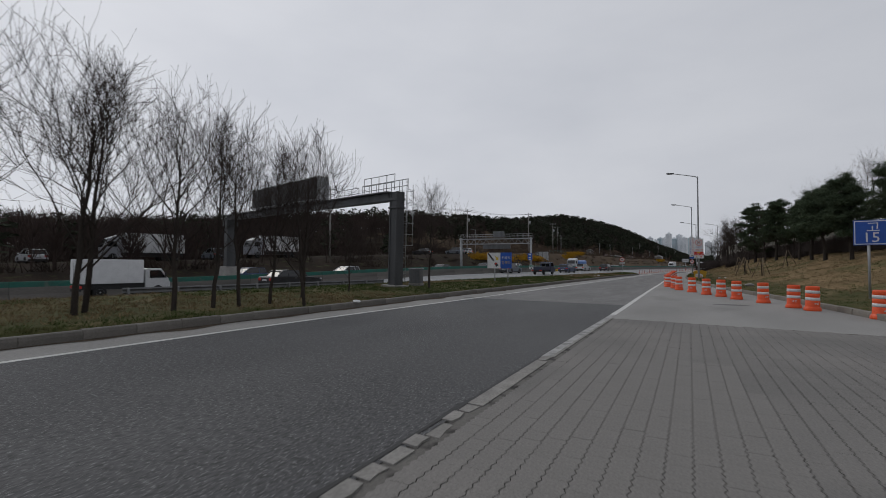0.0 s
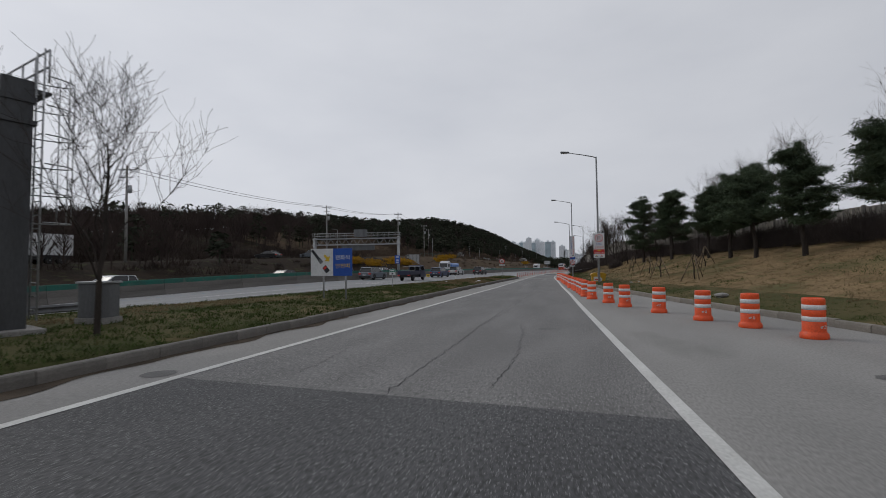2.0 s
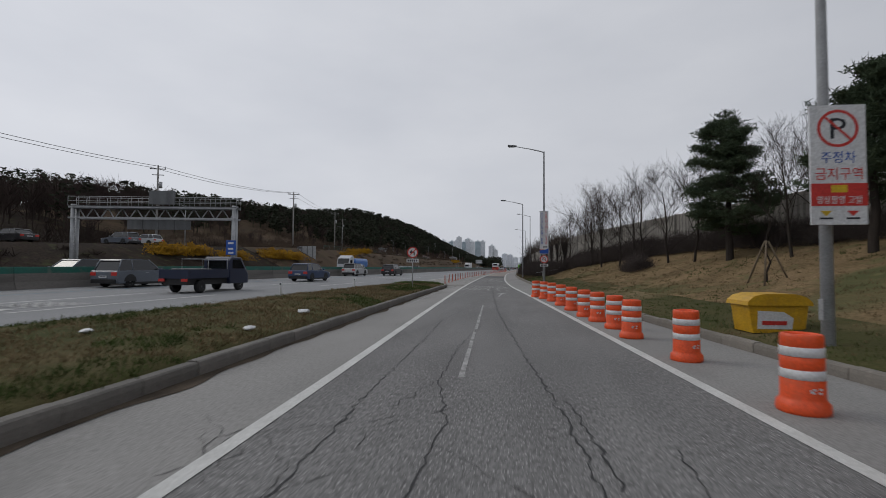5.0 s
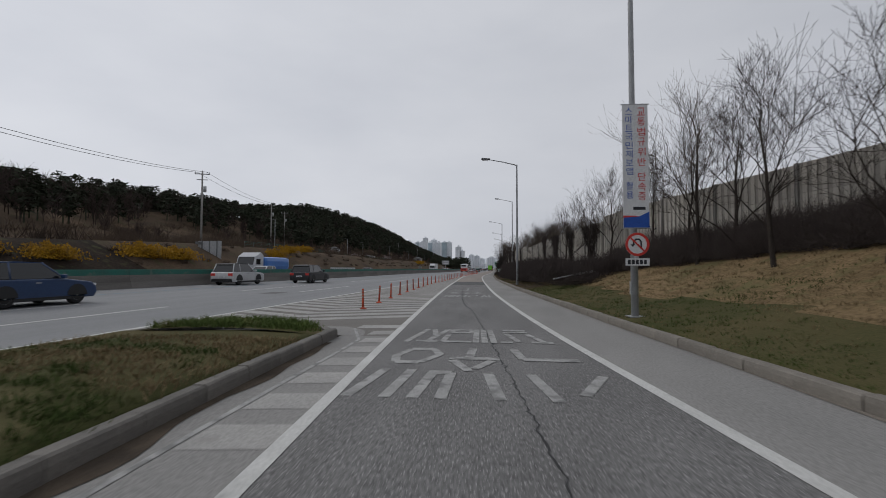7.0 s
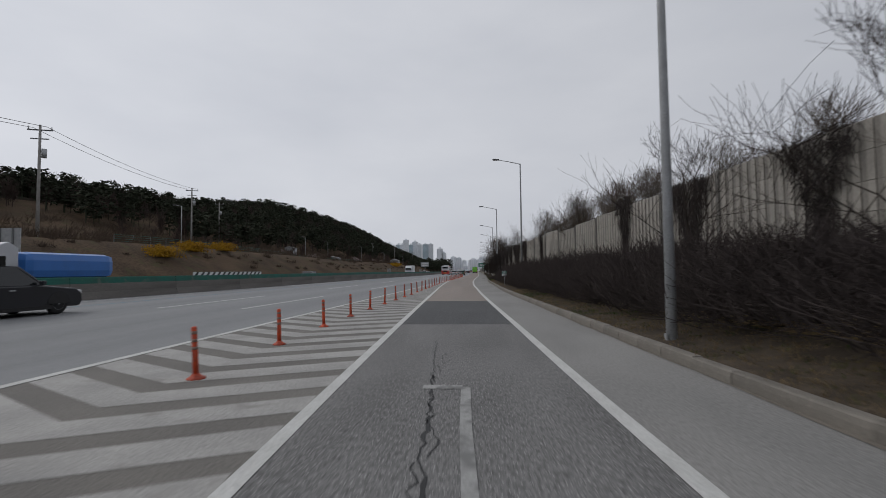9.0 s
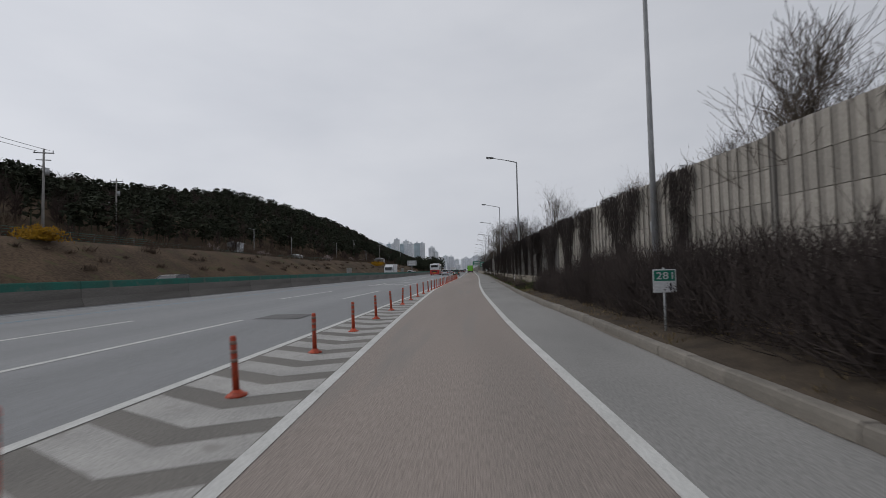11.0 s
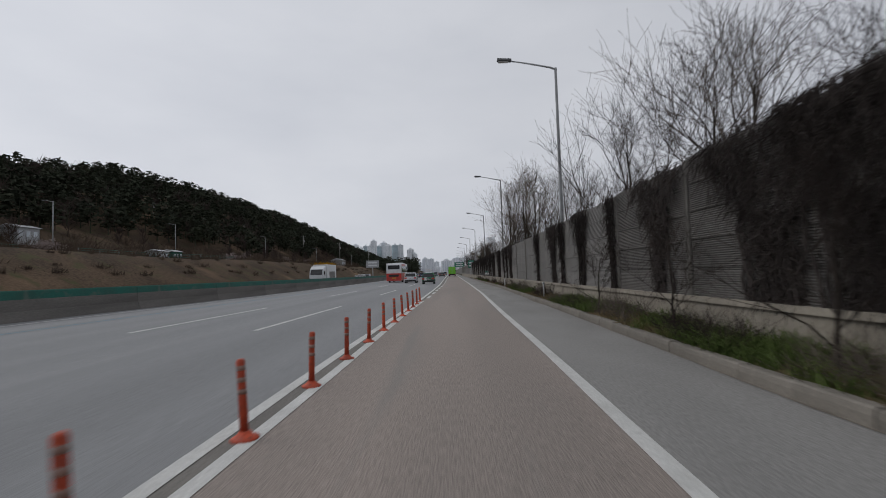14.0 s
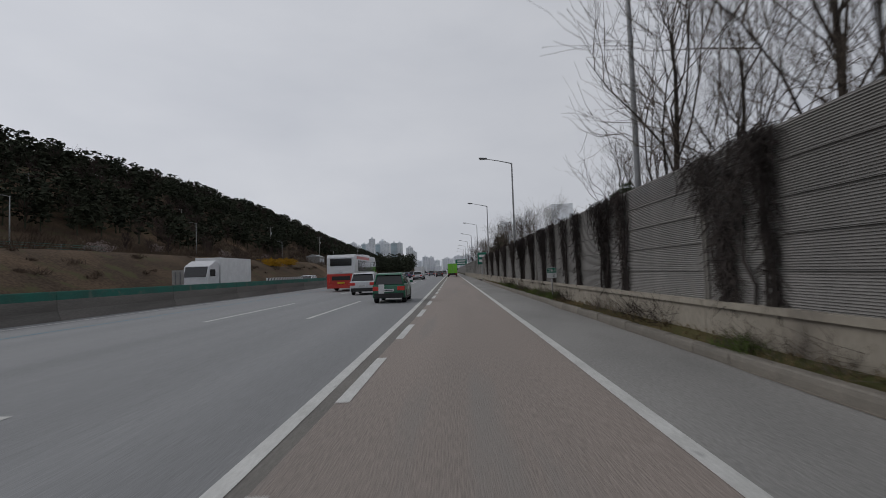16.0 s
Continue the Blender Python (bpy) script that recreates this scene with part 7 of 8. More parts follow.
def car(name, label, colour, L=4.4, W=1.8, H=1.6, belt=0.95, bonnet=0.9, nose=0.33, screen=0.18, rear=0.46, tail=0.48, wr=0.33, wb=0.6, group="", roof=None):
    """L, W, H; belt and bonnet heights; places along L from the middle: screen foot, roof ends, tail."""
    t = thing(name, None, label, "car", group)
    m = paint(name + "_paint", colour)
    y0, y1 = -L / 2, L / 2
    low = [(y0 + 0.04, 0.3), (y0, 0.55), (y0 + 0.03, belt - 0.05), (y0 + 0.12, belt), (L * screen, belt), (y1 - 0.25, bonnet - 0.12), (y1 - 0.02, bonnet - 0.3), (y1, 0.42), (y1 - 0.12, 0.24), (y0 + 0.15, 0.24)]
    part("body", soft_prism(low, -W / 2, W / 2, 0.05), m, t)
    rf, rr = L * screen - 0.75, -L * rear + 0.28
    glass = [(-L * tail + 0.1, belt), (rr, H - 0.06), (rf, H - 0.05), (L * screen + 0.05, belt)]
    part("window", soft_prism(glass, -W / 2 + 0.06, W / 2 - 0.06, 0.015, (belt, H, 0.16)), "glass", t, "dark tinted glazing")
    top = [(rr - 0.12, H - 0.1), (rr, H - 0.03), (rf * 0.5 + rr * 0.5, H), (rf, H - 0.03), (rf + 0.1, H - 0.09), (rf * 0.5 + rr * 0.5, H - 0.07)]
    part("roof", soft_prism(top, -W / 2 + 0.2, W / 2 - 0.2, 0.0), roof or m, t)
    for sx in (-1, 1):
        for ya, za, yb, zb in ((-L * tail + 0.08, belt, rr, H - 0.05), (rf, H - 0.05, L * screen + 0.05, belt), (rf * 0.35 + rr * 0.65, belt, rf * 0.35 + rr * 0.65, H - 0.05)):
            part("pillar", tubed([(sx * (W / 2 - 0.08), ya, za), (sx * (W / 2 - 0.2), yb, zb)] if zb > za else [(sx * (W / 2 - 0.2), ya, za), (sx * (W / 2 - 0.08), yb, zb)], 0.04, 6), m, t)
        part("mirror", boxed(sx * (W / 2 + 0.02), L * screen - 0.2, belt + 0.02, sx * (W / 2 + 0.2), L * screen - 0.08, belt + 0.16, 0.03), m, t)
        part("tail_light", boxed(sx * (W / 2 - 0.38), y0 - 0.02, belt - 0.3, sx * (W / 2 - 0.02), y0 + 0.14, belt - 0.1, 0.02), "sign_red", t, "red tail light")
        part("headlight", boxed(sx * (W / 2 - 0.4), y1 - 0.22, bonnet - 0.3, sx * (W / 2 - 0.03), y1 - 0.01, bonnet - 0.18, 0.02), "sign_white", t, "clear headlight")
        part("door_handle", boxed(sx * (W / 2 - 0.01), -0.3, belt - 0.16, sx * (W / 2 + 0.02), -0.1, belt - 0.12), "steel", t)
        part("sill", boxed(sx * (W / 2 - 0.06), -L * 0.24, 0.2, sx * (W / 2 + 0.01), L * 0.24, 0.32), "black", t)
        for ky in (-1, 1):
            wheel(t, sx * (W / 2 - 0.1), ky * L * wb / 2, wr)
            part("wheel_arch", prism([(ky * L * wb / 2 + (wr + 0.07) * math.cos(a), wr + (wr + 0.07) * math.sin(a)) for a in [math.pi * q / 10 for q in range(11)]], sx * (W / 2 - 0.1), sx * (W / 2 + 0.012), "yz"), "black", t)
    part("bumper", boxed(-W / 2 + 0.08, y0 - 0.04, 0.26, W / 2 - 0.08, y0 + 0.1, 0.5, 0.03), "black", t, "dark rear bumper")
    part("number_plate", boxed(-0.26, y0 - 0.05, 0.58, 0.26, y0 - 0.02, 0.7), "sign_white", t)
    part("printed_bar", boxed(-0.2, y0 - 0.055, 0.62, 0.2, y0 - 0.05, 0.66), "sign_dark", t)
    return t


def box_truck(name, label, L=5.2, W=1.75, H=2.6, colour=(0.6, 0.61, 0.62), box_mat="sign_white", cab_len=1.5, wr=0.34):
    t = thing(name, None, label, "truck")
    m = paint(name + "_paint", colour)
    y0, y1 = -L / 2, L / 2
    yc = y1 - cab_len
    part("cargo_box", boxed(-W / 2, y0, 0.85, W / 2, yc - 0.12, H, 0.02), box_mat, t, "white cargo box")
    part("chassis", boxed(-W / 2 + 0.15, y0 + 0.1, 0.5, W / 2 - 0.15, y1 - 0.3, 0.85), "black", t)
    cab = [(yc, 0.45), (yc, H * 0.74), (yc + 0.15, H * 0.77), (y1 - 0.55, H * 0.76), (y1 - 0.12, H * 0.48), (y1, H * 0.36), (y1, 0.4)]
    part("cab", soft_prism(cab, -W / 2 + 0.04, W / 2 - 0.04, 0.05), m, t)
    part("windscreen", prism([(y1 - 0.5, H * 0.73), (y1 - 0.1, H * 0.5), (y1 - 0.07, H * 0.5), (y1 - 0.47, H * 0.74)], -W / 2 + 0.15, W / 2 - 0.15, "yz"), "glass", t)
    for sx in (-1, 1):
        part("window", prism([(yc + 0.25, H * 0.5), (yc + 0.25, H * 0.71), (y1 - 0.6, H * 0.71), (y1 - 0.28, H * 0.5)], sx * (W / 2 - 0.045), sx * (W / 2 - 0.03), "yz"), "glass", t)
        part("tail_light", boxed(sx * (W / 2 - 0.35), y0 - 0.02, 0.6, sx * (W / 2 - 0.05), y0 + 0.08, 0.74), "sign_red", t)
        part("mirror", boxed(sx * (W / 2 + 0.02), y1 - 0.4, H * 0.5, sx * (W / 2 + 0.2), y1 - 0.34, H * 0.64, 0.02), "black", t)
        for ky in (y0 + L * 0.2, y1 - 0.75):
            wheel(t, sx * (W / 2 - 0.12), ky, wr, 0.22)
        part("side_door", boxed(sx * W / 2, yc - 1.0, 0.95, sx * (W / 2 + 0.015), yc - 0.3, H - 0.12, 0.005), box_mat, t)
    for sx in (-1, 1):
        part("rear_door", boxed(sx * 0.02, y0 - 0.025, 0.92, sx * (W / 2 - 0.05), y0, H - 0.06, 0.006), box_mat, t)
        part("lock_bar", tubed([(sx * 0.22, y0 - 0.04, 0.9), (sx * 0.22, y0 - 0.04, H - 0.08)], 0.015, 6), "steel", t)
    part("bumper", boxed(-W / 2 + 0.1, y0 - 0.02, 0.4, W / 2 - 0.1, y0 + 0.06, 0.52), "black", t)
    return t


def pickup(label):
    t = thing("pickup_truck", None, label, "truck")
    m = paint("pickup_paint", (0.018, 0.026, 0.06))
    part("cab", soft_prism([(0.75, 0.4), (0.72, 1.7), (0.9, 1.92), (1.75, 1.9), (2.25, 1.2), (2.45, 0.95), (2.45, 0.4)], -0.84, 0.84, 0.05), m, t)
    part("bed", box(box(box(boxed(-0.85, -2.5, 0.75, 0.85, 0.65, 0.85), -0.85, -2.5, 0.85, -0.8, 0.65, 1.2), 0.8, -2.5, 0.85, 0.85, 0.65, 1.2), -0.8, -2.5, 0.85, 0.8, -2.44, 1.2), m, t, "dark blue load bed")
    part("chassis", boxed(-0.65, -2.4, 0.42, 0.65, 2.2, 0.75), "black", t)
    part("window", prism([(0.95, 1.25), (0.95, 1.75), (1.65, 1.78), (2.05, 1.25)], -0.85, 0.85, "yz"), "glass", t)
    part("rear_glass", boxed(-0.6, 0.7, 1.25, 0.6, 0.74, 1.7), "glass", t)
    for y in (0.55, -1.0):
        part("rack_bar", tubed([(-0.8, y, 1.2), (-0.8, y, 1.75), (0.8, y, 1.75), (0.8, y, 1.2)], 0.025, 6), "steel", t)
    part("load", boxed(-0.7, -1.9, 0.86, 0.6, -0.4, 1.25, 0.05), "steel_dark", t, "dark covered load")
    for sx in (-1, 1):
        part("tail_light", boxed(sx * 0.5, -2.55, 0.6, sx * 0.82, -2.5, 0.74), "sign_red", t)
        for y in (-1.5, 1.7):
            wheel(t, sx * 0.72, y, 0.33, 0.22)
    return t


def bus():
    t = thing("coach", None, "red and white intercity coach with dark windows", "bus")
    red, white = paint("coach_red", (0.5, 0.03, 0.018)), paint("coach_white", (0.66, 0.67, 0.69))
    W, L = 2.5, 11.6
    y0, y1 = -L / 2, L / 2
    part("lower_body", soft_prism([(y0, 0.35), (y0 - 0.03, 1.55), (y1 - 2.6, 1.55), (y1 - 1.4, 0.35)], -W / 2, W / 2, 0.03), red, t, "glossy red lower body")
    part("front_body", soft_prism([(y1 - 1.37, 0.35), (y1 - 2.57, 1.55), (y1 - 0.02, 1.55), (y1, 0.4)], -W / 2, W / 2, 0.03), white, t, "white slanting front panel")
    part("upper_body", soft_prism([(y0 - 0.02, 1.56), (y0 + 0.06, 3.0), (y0 + 0.3, 3.25), (y1 - 0.4, 3.25), (y1 - 0.12, 2.9), (y1 - 0.02, 1.56)], -W / 2 + 0.01, W / 2 - 0.01, 0.06), white, t, "white upper body")
    for sx in (-1, 1):
        for k in range(6):
            ya = y0 + 1.5 + k * 1.62
            part("window", boxed(sx * (W / 2 - 0.02), ya, 1.75, sx * (W / 2 + 0.012), ya + 1.56, 2.75, 0.01), "glass", t)
        part("roof_stripe", boxed(sx * (W / 2 - 0.03), y0 + 0.9, 2.85, sx * (W / 2 + 0.008), y1 - 4.2, 3.1), red, t, "red roof stripe")
        part("front_window", prism([(y1 - 0.75, 1.1), (y1 - 0.75, 2.75), (y1 - 0.18, 2.75), (y1 - 0.1, 1.1)], sx * (W / 2 - 0.02), sx * (W / 2 + 0.012), "yz"), "glass", t)
        part("printed_bar", boxed(sx * W / 2, -1.2, 1.2, sx * (W / 2 + 0.01), 1.6, 1.32), "sign_white", t)
        part("mirror", tubed([(sx * 1.15, y1 - 0.1, 2.9), (sx * 1.5, y1 + 0.25, 2.85), (sx * 1.55, y1 + 0.3, 2.3)], 0.06, 6), "black", t)
        part("tail_light", boxed(sx * (W / 2 - 0.25), y0 - 0.06, 0.75, sx * (W / 2 - 0.03), y0 - 0.01, 1.3, 0.01), "sign_red", t)
        for y in (-2.9, 3.4):
            wheel(t, sx * (W / 2 - 0.14), y, 0.5, 0.28)
            part("wheel_arch", prism([(y + 0.6 * math.cos(a), 0.5 + 0.6 * math.sin(a)) for a in [math.pi * q / 10 for q in range(11)]], sx * (W / 2 - 0.1), sx * (W / 2 + 0.005), "yz"), "black", t)
    part("rear_window", boxed(-0.95, y0 - 0.03, 2.25, 0.95, y0 + 0.1, 2.9, 0.03), "glass", t)
    part("windscreen", prism([(y1 - 0.02, 1.4), (y1 - 0.12, 2.85), (y1 - 0.09, 2.87), (y1 + 0.01, 1.4)], -1.1, 1.1, "yz"), "glass", t)
    part("roof_unit", boxed(-0.85, 0.6, 3.25, 0.85, 4.2, 3.45, 0.08), white, t, "white air-conditioning unit")
    part("bumper", boxed(-W / 2 + 0.03, y0 - 0.1, 0.3, W / 2 - 0.03, y0, 0.62, 0.03), red, t)
    part("number_plate", boxed(-0.3, y0 - 0.115, 0.7, 0.3, y0 - 0.04, 0.85), "sign_yellow", t)
    part("rear_grille", boxed(-0.8, y0 - 0.05, 1.0, 0.8, y0 - 0.02, 1.35), "black", t)
    part("emblem", disc(0.12, y0 - 0.06, y0 - 0.03, 16, 0.09, (0, 1.75)), "steel", t)
    return t


def semi(name, label, cab, trailer="", L=9.0):
    t = thing(name, None, label, "truck")
    m = paint(name + "_paint", cab)
    if trailer:
        part("tank", boxed(-1.15, -L / 2, 1.1, 1.15, L / 2 - 2.5, 2.7, 0.5), paint("blue_tank", (0.03, 0.16, 0.5)), t, "rounded blue tank")
    else:
        part("trailer", boxed(-1.2, -L / 2, 1.1, 1.2, L / 2 - 2.3, 3.5, 0.03), "sign_white", t, "white trailer box")
    part("cab", soft_prism([(L / 2 - 2.1, 0.5), (L / 2 - 2.1, 2.9), (L / 2 - 1.5, 3.2), (L / 2 - 0.4, 2.7), (L / 2, 1.7), (L / 2, 0.5)], -1.15, 1.15, 0.06), m, t)
    part("window", boxed(-1.16, L / 2 - 1.4, 1.75, 1.16, L / 2 - 0.45, 2.4, 0.02), "glass", t)
    part("windscreen", prism([(L / 2 - 0.38, 2.62), (L / 2 - 0.02, 1.72), (L / 2 + 0.02, 1.72), (L / 2 - 0.34, 2.64)], -1.0, 1.0, "yz"), "glass", t)
    part("chassis", boxed(-1.0, -L / 2 + 0.2, 0.6, 1.0, L / 2 - 0.3, 1.1), "black", t)
    for sx in (-1, 1):
        for y in (-L / 2 + 1.2, -L / 2 + 2.4, L / 2 - 1.0):
            wheel(t, sx * 1.0, y, 0.5, 0.3)
    return t


def road_at(x, y, turn=None, ob=None, back=False):
    g = math.degrees(math.atan((highway_edge(y + 3) - highway_edge(y - 3)) / 6))
    z = highway_height(x, y) if not back else barrier_lift(y)
    ob.matrix_world = pose(x, y, z, 0, 0, -g + (180 if back else 0))


LANE = lambda k, y: highway_edge(y) - (1.55, 4.7, 8.1, 11.7)[k]
green_car = car("green_hatchback", "small green hatchback with a white rear stripe", (0.012, 0.13, 0.07), 3.6, 1.6, 1.49, 0.92, 0.9, wr=0.29, wb=0.66, screen=0.22, rear=0.5, tail=0.5)
part("white_stripe", boxed(-0.5, -1.835, 0.35, -0.22, -1.79, 0.93), "sign_white", green_car, "white painted stripe")
part("side_mark", prism([(-0.4, 0.72), (0.1, 0.82), (0.55, 0.9), (0.6, 0.78), (0.2, 0.66), (-0.3, 0.58)], 0.8, 0.808, "yz"), "sign_white", green_car, "white curved side mark")
road_at(LANE(0, 246), 246, ob=green_car)
white_suv = car("white_crossover", "white compact crossover with dark glazing", (0.6, 0.62, 0.65), 4.12, 1.78, 1.57, 0.98, 0.95, wr=0.33)
road_at(LANE(1, 256), 256, ob=white_suv)
coach = bus()
road_at(LANE(2, 268), 268, ob=coach)
black_suv = car("black_suv", "large black sport utility vehicle with roof rails", (0.014, 0.015, 0.02), 4.8, 1.89, 1.69, 1.02, 1.0, wr=0.37)
road_at(-13.8, 112.0, ob=black_suv)
pale_suv = car("white_suv", "white boxy sport utility vehicle with black roof", (0.55, 0.56, 0.57), 4.7, 1.84, 1.7, 1.02, 1.02, wr=0.38, roof=M["black"])
road_at(-17.0, 105.0, ob=pale_suv)
grey_suv = car("grey_suv", "metallic grey sport utility vehicle", (0.13, 0.15, 0.18), 4.67, 1.85, 1.68, 1.0, 1.0, wr=0.36)
road_at(-17.6, 69.5, ob=grey_suv)
road_at(-11.0, 67.3, ob=pickup("dark blue pickup truck with a covered load"))
blue_suv = car("blue_suv", "dark blue compact sport utility vehicle", (0.02, 0.05, 0.13), 4.4, 1.83, 1.6, 0.98, 0.96, wr=0.35)
road_at(-13.2, 84, ob=blue_suv)
sedan = car("black_sedan", "black saloon car with chrome trim", (0.012, 0.012, 0.014), 4.9, 1.86, 1.45, 0.92, 0.92, wr=0.34, screen=0.17, rear=0.33, tail=0.4)
road_at(-15.6, 24.5, ob=sedan)
road_at(-16.2, 12.3, ob=box_truck("white_box_truck", "small white box truck with cargo doors", 4.9, 1.72, 2.3))
far1 = car("dark_sedan", "dark saloon car far down the road", (0.02, 0.02, 0.022), 4.8, 1.85, 1.45, 0.92, 0.92, screen=0.17, rear=0.33, tail=0.4)
road_at(LANE(2, 288), 288, ob=far1)
for i, (k, y, kind) in enumerate(((1, 310, 1), (2, 340, 2), (0, 345, 0), (1, 372, 3), (2, 400, 1), (3, 360, 2), (0, 430, 3), (1, 455, 0), (3, 480, 1))):
    ob = copy_thing((far1, white_suv, blue_suv, grey_suv)[kind], Matrix.Identity(4))
    road_at(LANE(k, y), y, ob=ob)
road_at(LANE(1, 315), 315.0, ob=box_truck("small_box_truck", "small white cargo truck on the highway", 5.0, 1.74, 2.5))
gt = box_truck("green_box_truck", "truck with a bright green cargo box", 6.6, 2.2, 3.1, (0.62, 0.64, 0.64), paint("lime_box", (0.2, 0.62, 0.03), 0.5), 1.7, 0.42)
road_at(0.15, 335, ob=gt)
ct = box_truck("container_truck", "truck with a dark red load and blue cover", 7.5, 2.3, 3.2, (0.06, 0.07, 0.1), paint("dark_red_box", (0.07, 0.02, 0.018), 0.6), 1.8, 0.45)
road_at(0.3, 352, ob=ct)
# opposite carriageway
OPP = lambda k, y: barrier_line(y) - (3.2, 6.6, 10.0)[k]
road_at(OPP(1, 267), 267, ob=semi("white_lorry", "white box lorry on the opposite carriageway", (0.6, 0.61, 0.63)), back=True)
road_at(OPP(1, 125), 125, ob=semi("tank_lorry", "white-cab lorry hauling a rounded blue tank", (0.5, 0.51, 0.54), L=9, trailer="blue"), back=True)
for i, (k, y, kind) in enumerate(((0, 15, 1), (0, 38, 1), (1, 62, 0), (0, 70, 3), (1, 88, 1), (0, 118, 1), (2, 30, 2), (1, 168, 0), (0, 284, 1), (1, 310, 3))):
    ob = copy_thing((far1, white_suv, blue_suv, grey_suv)[kind], Matrix.Identity(4))
    road_at(OPP(k, y), y, ob=ob, back=True)

# ---- vehicles in the lot beyond the opposite carriageway ----
def in_lot(ob, y, d, turn):
    x = barrier_line(y) - 15.0 - d
    ob.matrix_world = pose(x, y, hill_height(x, y) - 0.03, 0, 0, turn)


lorry = semi("parked_lorry", "white box lorry standing in the lot opposite", (0.3, 0.31, 0.34))
in_lot(lorry, 27, 12.5, 172)
in_lot(copy_thing(lorry, Matrix.Identity(4)), 46, 12.8, 180)
for y, kind, turn in ((16, 1, 90), (36, 3, 80), (84, 0, 88), (97, 3, 85), (101, 1, 90)):
    in_lot(copy_thing((far1, white_suv, blue_suv, grey_suv)[kind], Matrix.Identity(4)), y, 12.2, turn)

# ---- striped warning boards on the median barrier ----
for y0 in (130.0, 262.0):
    g = math.degrees(math.atan2(barrier_line(y0 + 10) - barrier_line(y0), 10))
    t = thing("striped_board", pose(barrier_line(y0), y0, barrier_lift(y0) + 1.13, 0, 0, -g), "white warning board with black slanting stripes", "warning board", "boards on the median barrier")
    part("sheet", boxed(-0.02, 0, 0.0, 0.02, 10, 0.3), "sign_white", t)
    for k in range(14):
        part("stripe", prism([(0.1 + 0.7 * k, 0.01), (0.4 + 0.7 * k, 0.01), (0.7 + 0.7 * k, 0.29), (0.4 + 0.7 * k, 0.29)], 0.021, 0.025, "yz"), "black", t)

# ---- grass: tufts of blades, one object per patch ----
def tufts(name, spots, mat, label, tall=0.16, blades=9, seed=1):
    r = random.Random(seed)
    v, f = [], []
    for x, y, z, s_ in spots:
        for _ in range(blades):
            a = r.uniform(0, 6.28)
            o = Vector((x + r.gauss(0, 0.07), y + r.gauss(0, 0.07), z - 0.02))
            h = tall * s_ * r.uniform(0.5, 1.25)
            side = Vector((math.cos(a), math.sin(a), 0)) * (0.004 + 0.005 * s_)
            lean = Vector((r.gauss(0, 0.5), r.gauss(0, 0.5), 1)).normalized()
            b = len(v)
            v.extend((o - side, o + side, o + lean * h * 0.6 + side * 0.6, o + lean * h * 0.6 - side * 0.6, o + lean * h + Vector((r.gauss(0, 0.3), r.gauss(0, 0.3), -0.1)) * h))
            f.extend(((b, b + 1, b + 2, b + 3), (b + 3, b + 2, b + 4)))
    return tagged(from_lists(name, v, f, mat), label, "grass", kind="stuff")


r = random.Random(21)
dry, green, tall_green = [], [], []
for _ in range(15000):
    y = r.uniform(-6, 77)
    a, b = highway_edge(y) + 1.1, kerb_left(y) - 0.22
    x = a + (b - a) * r.random() ** 0.7
    n1 = noise.noise((x * 0.25, y * 0.12, 9)) + 0.25 * noise.noise((x, y, 1))
    s_ = r.uniform(0.6, 1.3)
    (green if n1 > (0.2 if y < 12 else -0.22 if y < 47 else 0.1) else dry).append((x, y, island_height(x, y), s_))
for _ in range(21000):
    y = r.uniform(8, 128)
    a, b = kerb_right(y) + 0.2, wall_line(y)
    u = r.random() ** 1.2
    x = a + (b - a) * u
    n1 = noise.noise((x * 0.2, y * 0.2, 4)) + 0.3 * noise.noise((x * 0.9, y * 0.9, 6))
    near = (x - a) < 2.2 + n1
    s_ = r.uniform(0.5, 1.1)
    (green if (near and r.random() < (0.75 if y < 99 else 0.12)) or n1 > 0.28 else dry).append((x, y, slope_height(x, y), s_ * (0.8 if near else 1)))
for _ in range(7000):
    y = r.uniform(128, 282)
    x = kerb_right(y) + r.uniform(0.2, 1.0 if y > 200 else max(1.0, wall_line(y) - kerb_right(y) - 0.15))
    n1 = noise.noise((x * 0.4, y * 0.16, 2)) + 0.3 * noise.noise((x, y * 0.8, 6))
    s_ = r.uniform(0.7, 1.5)
    if n1 > (-0.12 if y < 214 else 0.15) and y > 160:
        tall_green.append((x, y, slope_height(x, y), s_))
    elif y > 160 or r.random() < 0.3:
        dry.append((x, y, slope_height(x, y), s_ * 0.9))
for _ in range(420):
    a, k = r.uniform(0.1, 3.04), r0 * r.random() ** 0.5 * 0.88
    tall_green.append((cx + k * math.cos(a), 77.9 + 0.95 * k * math.sin(a), 0.17 + 0.13 * (1 - (k / r0) ** 2), r.uniform(0.5, 1.0)))
tufts("dry_grass", dry, "grass_dry", "dry straw-coloured grass on bank and island", 0.12, 9, 3)
tufts("green_grass", green, "grass", "short green grass growing between dry turf", 0.12, 10, 4)
tufts("green_weeds", tall_green, "weeds", "rank green weeds below the noise wall", 0.24, 16, 5)
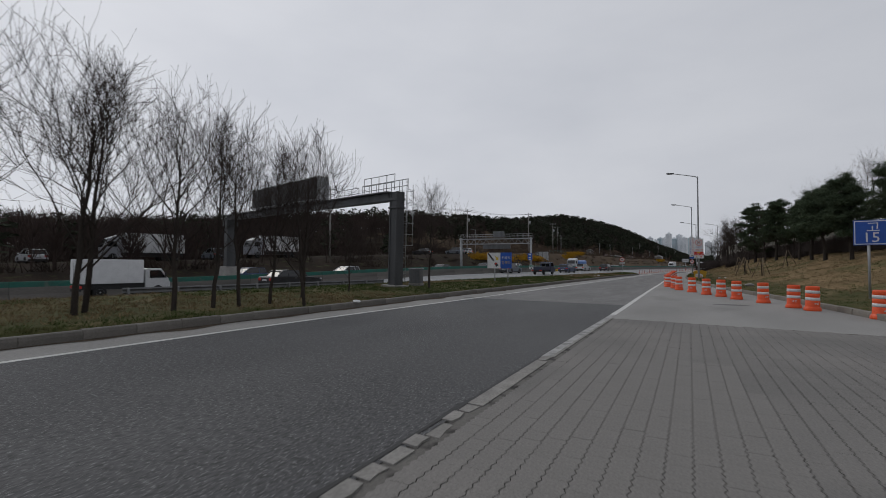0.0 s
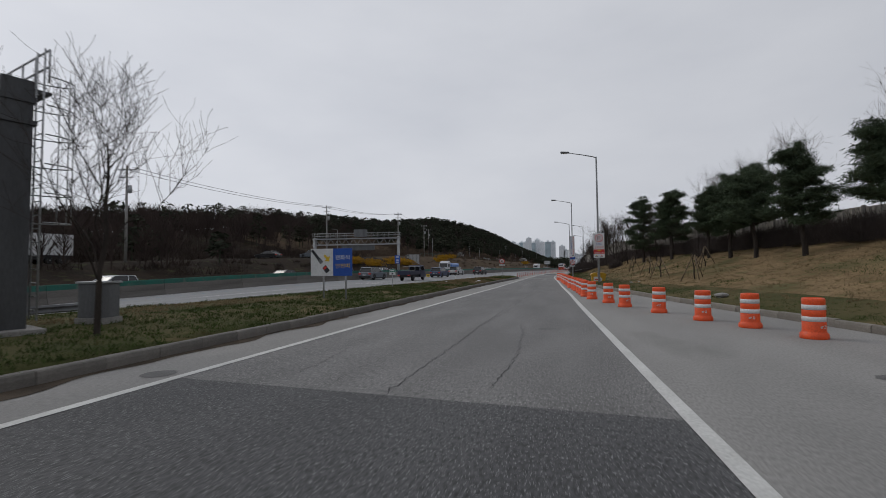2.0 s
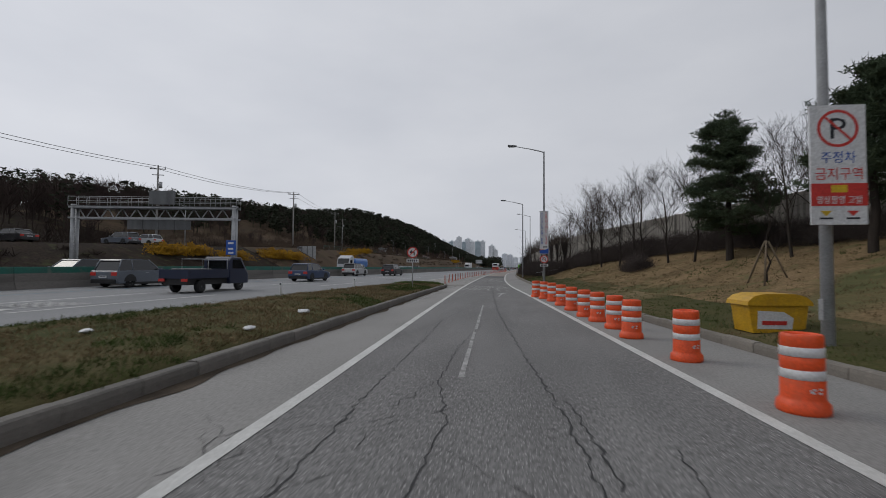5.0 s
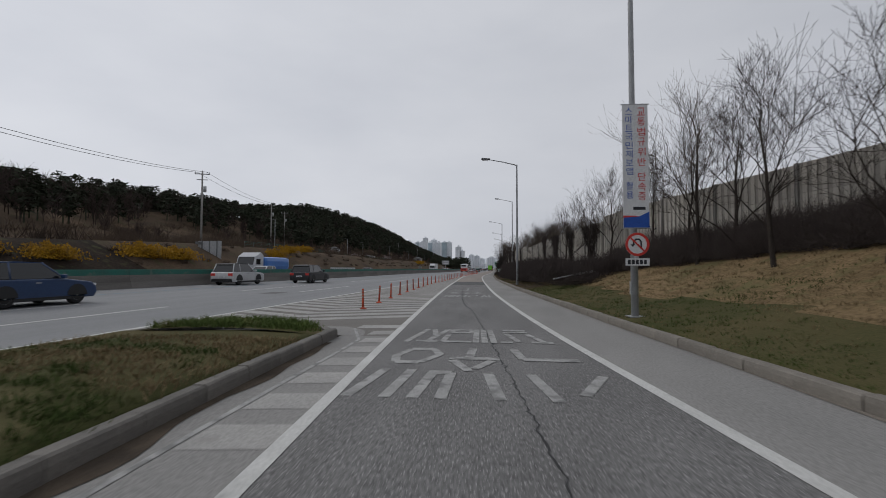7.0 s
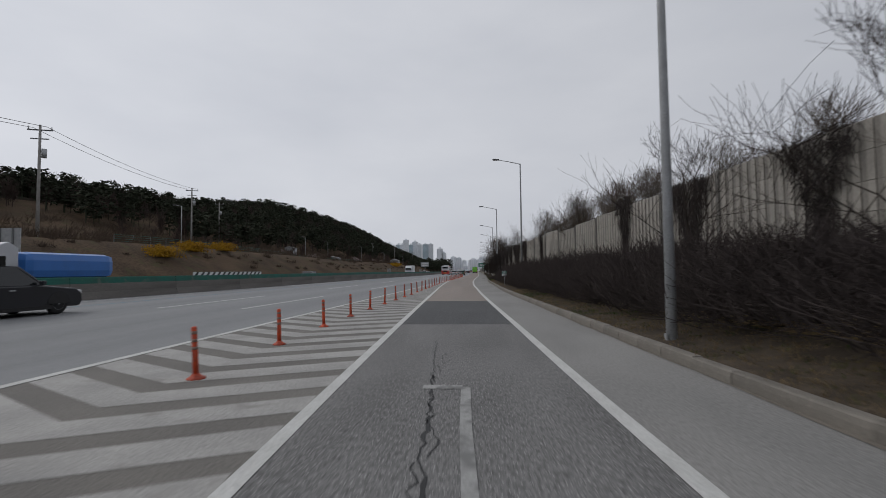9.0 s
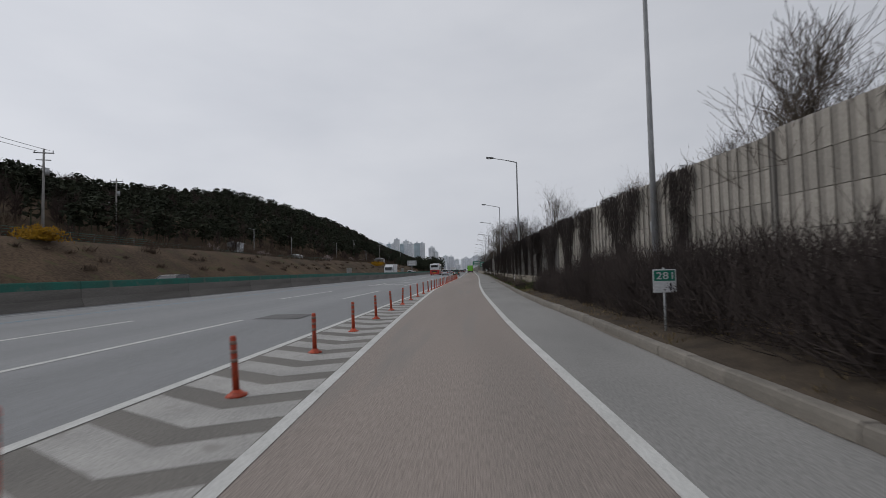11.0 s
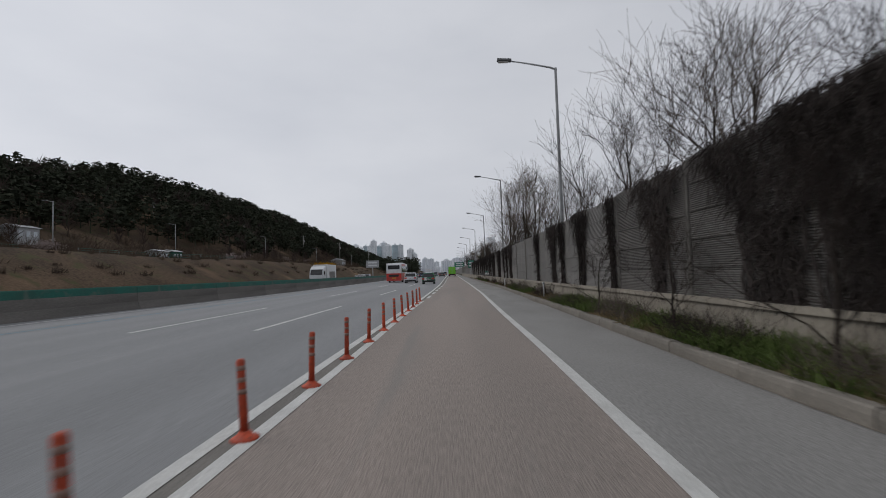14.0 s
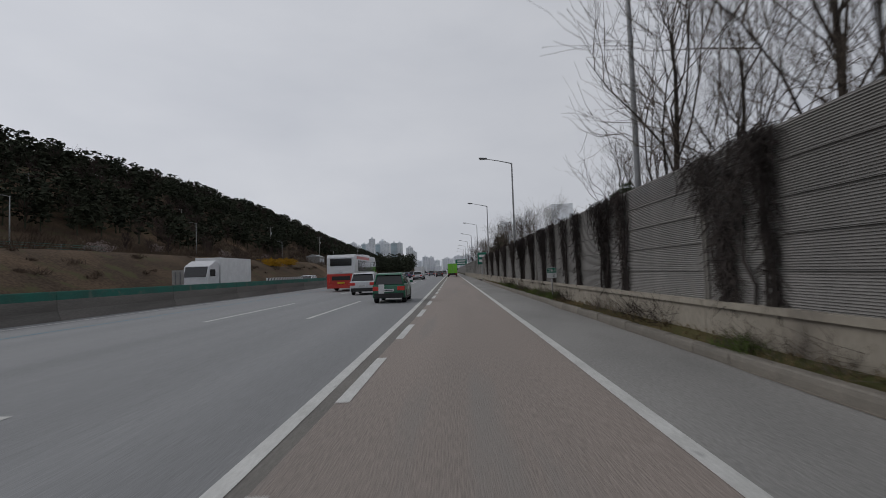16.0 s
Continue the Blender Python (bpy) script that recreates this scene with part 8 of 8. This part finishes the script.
# litter and small stones
for i, (x, y, s_) in enumerate(((5.2, 11.2, 0.13), (1.2, 52.4, 0.12), (0.7, 55.6, 0.16), (16.2, 33.5, 0.25), (13.6, 47.8, 0.1), (14.1, 47.2, 0.08), (-1.0, 51, 0.1))):
    z = island_height(x, y) if x < kerb_left(y) else slope_height(x, y)
    rr = random.Random(i)
    bm = bmesh.new()
    bmesh.ops.create_icosphere(bm, subdivisions=2, radius=s_)
    for v_ in bm.verts:
        v_.co *= 1 + 0.35 * noise.noise(v_.co * 9 + Vector((i, 0, 0)))
        v_.co.z *= 0.4
    ob = part("litter", bm, "sign_white" if i != 3 else "concrete")
    ob.matrix_world = pose(x, y, z + 0.02 + 0.25 * s_, 0, 0, 40 * i)
    tagged(ob, "crumpled piece of pale litter lying on the grass" if i != 3 else "flat pale stone lying in the grass", "litter", "litter on the verge")

# ---- block paving: zigzag blocks, singly where the camera starts ----
BW, BL = 0.19, 0.22


def paver_outline():
    z = 0.024
    g, c = 0.0042, 0.0002
    left = [(g, c), (g + z, BL * 0.25), (g, BL * 0.5), (g + z, BL * 0.75), (g, BL - c)]
    right = [(BW - g, BL - c), (BW - g + z, BL * 0.75), (BW - g, BL * 0.5), (BW - g + z, BL * 0.25), (BW - g, c)]
    return left + right


out = paver_outline()
near_me = bpy.data.meshes.new("paver")
k = len(out)
near_me.from_pydata([(x, y, 0.0) for x, y in out] + [(x, y, -0.03) for x, y in out], [], [tuple(range(k))[::-1]] + [(i, (i + 1) % k, k + (i + 1) % k, k + i) for i in range(k)])
near_me.flip_normals()
near_me.materials.append(M["paver"])
bv, bf = [], []
r = random.Random(77)
slant = math.atan2(ramp_right(0) - ramp_right(13), 13)
ca, sa = math.cos(slant), math.sin(slant)
single = 0
for i in range(-62, 80):
    for j in range(-32, 82):
        u, w = i * BW, j * BL + (BL / 2 if i % 2 else 0)
        x, y = 15.2 + u * ca - w * sa, 0 + u * sa + w * ca
        if not (-1.5 < y < 12.9) or x < ramp_right(y) + 0.02 or x > kerb_right(y) - 0.3 or x > 25:
            continue
        dz = r.uniform(-0.001, 0.001)
        if 14.6 < x < 18.4 and 2.2 < y < 7.5 and single < 298:
            single += 1
            ob = new("paver", near_me)
            ob.parent = bed
            ob.matrix_world = pose(x, y, dz + 0.001, r.uniform(-0.12, 0.12), r.uniform(-0.12, 0.12), math.degrees(slant))
        else:
            b = len(bv)
            bv.extend([(x + p * ca - q * sa, y + p * sa + q * ca, dz + 0.001) for p, q in out])
            bf.append(tuple(range(b, b + k)))
far_pavers = from_lists("paver_field", bv, bf, "paver", bed)
tagged(far_pavers, kind="stuff")
me = far_pavers.data

# ---- drain grating in the shoulder ----
dx, dy = 2.87, 182.8
t = thing("drain_grating", pose(dx, dy, 0.0, 0, 0, 0), "rectangular dark iron drain grating by the kerb", "drain")
part("frame", box(boxed(-0.22, -0.5, -0.02, 0.22, -0.46, 0.012), -0.22, 0.46, -0.02, 0.22, 0.5, 0.012), "steel_dark", t)
# solid black slab paints the shade of the open shaft below the bars
part("well", boxed(-0.22, -0.46, -0.02, 0.22, 0.46, 0.004), "black", t)
for k in range(12):
    part("bar", boxed(-0.2, -0.44 + 0.077 * k, -0.01, 0.2, -0.41 + 0.077 * k, 0.01), "steel_dark", t)
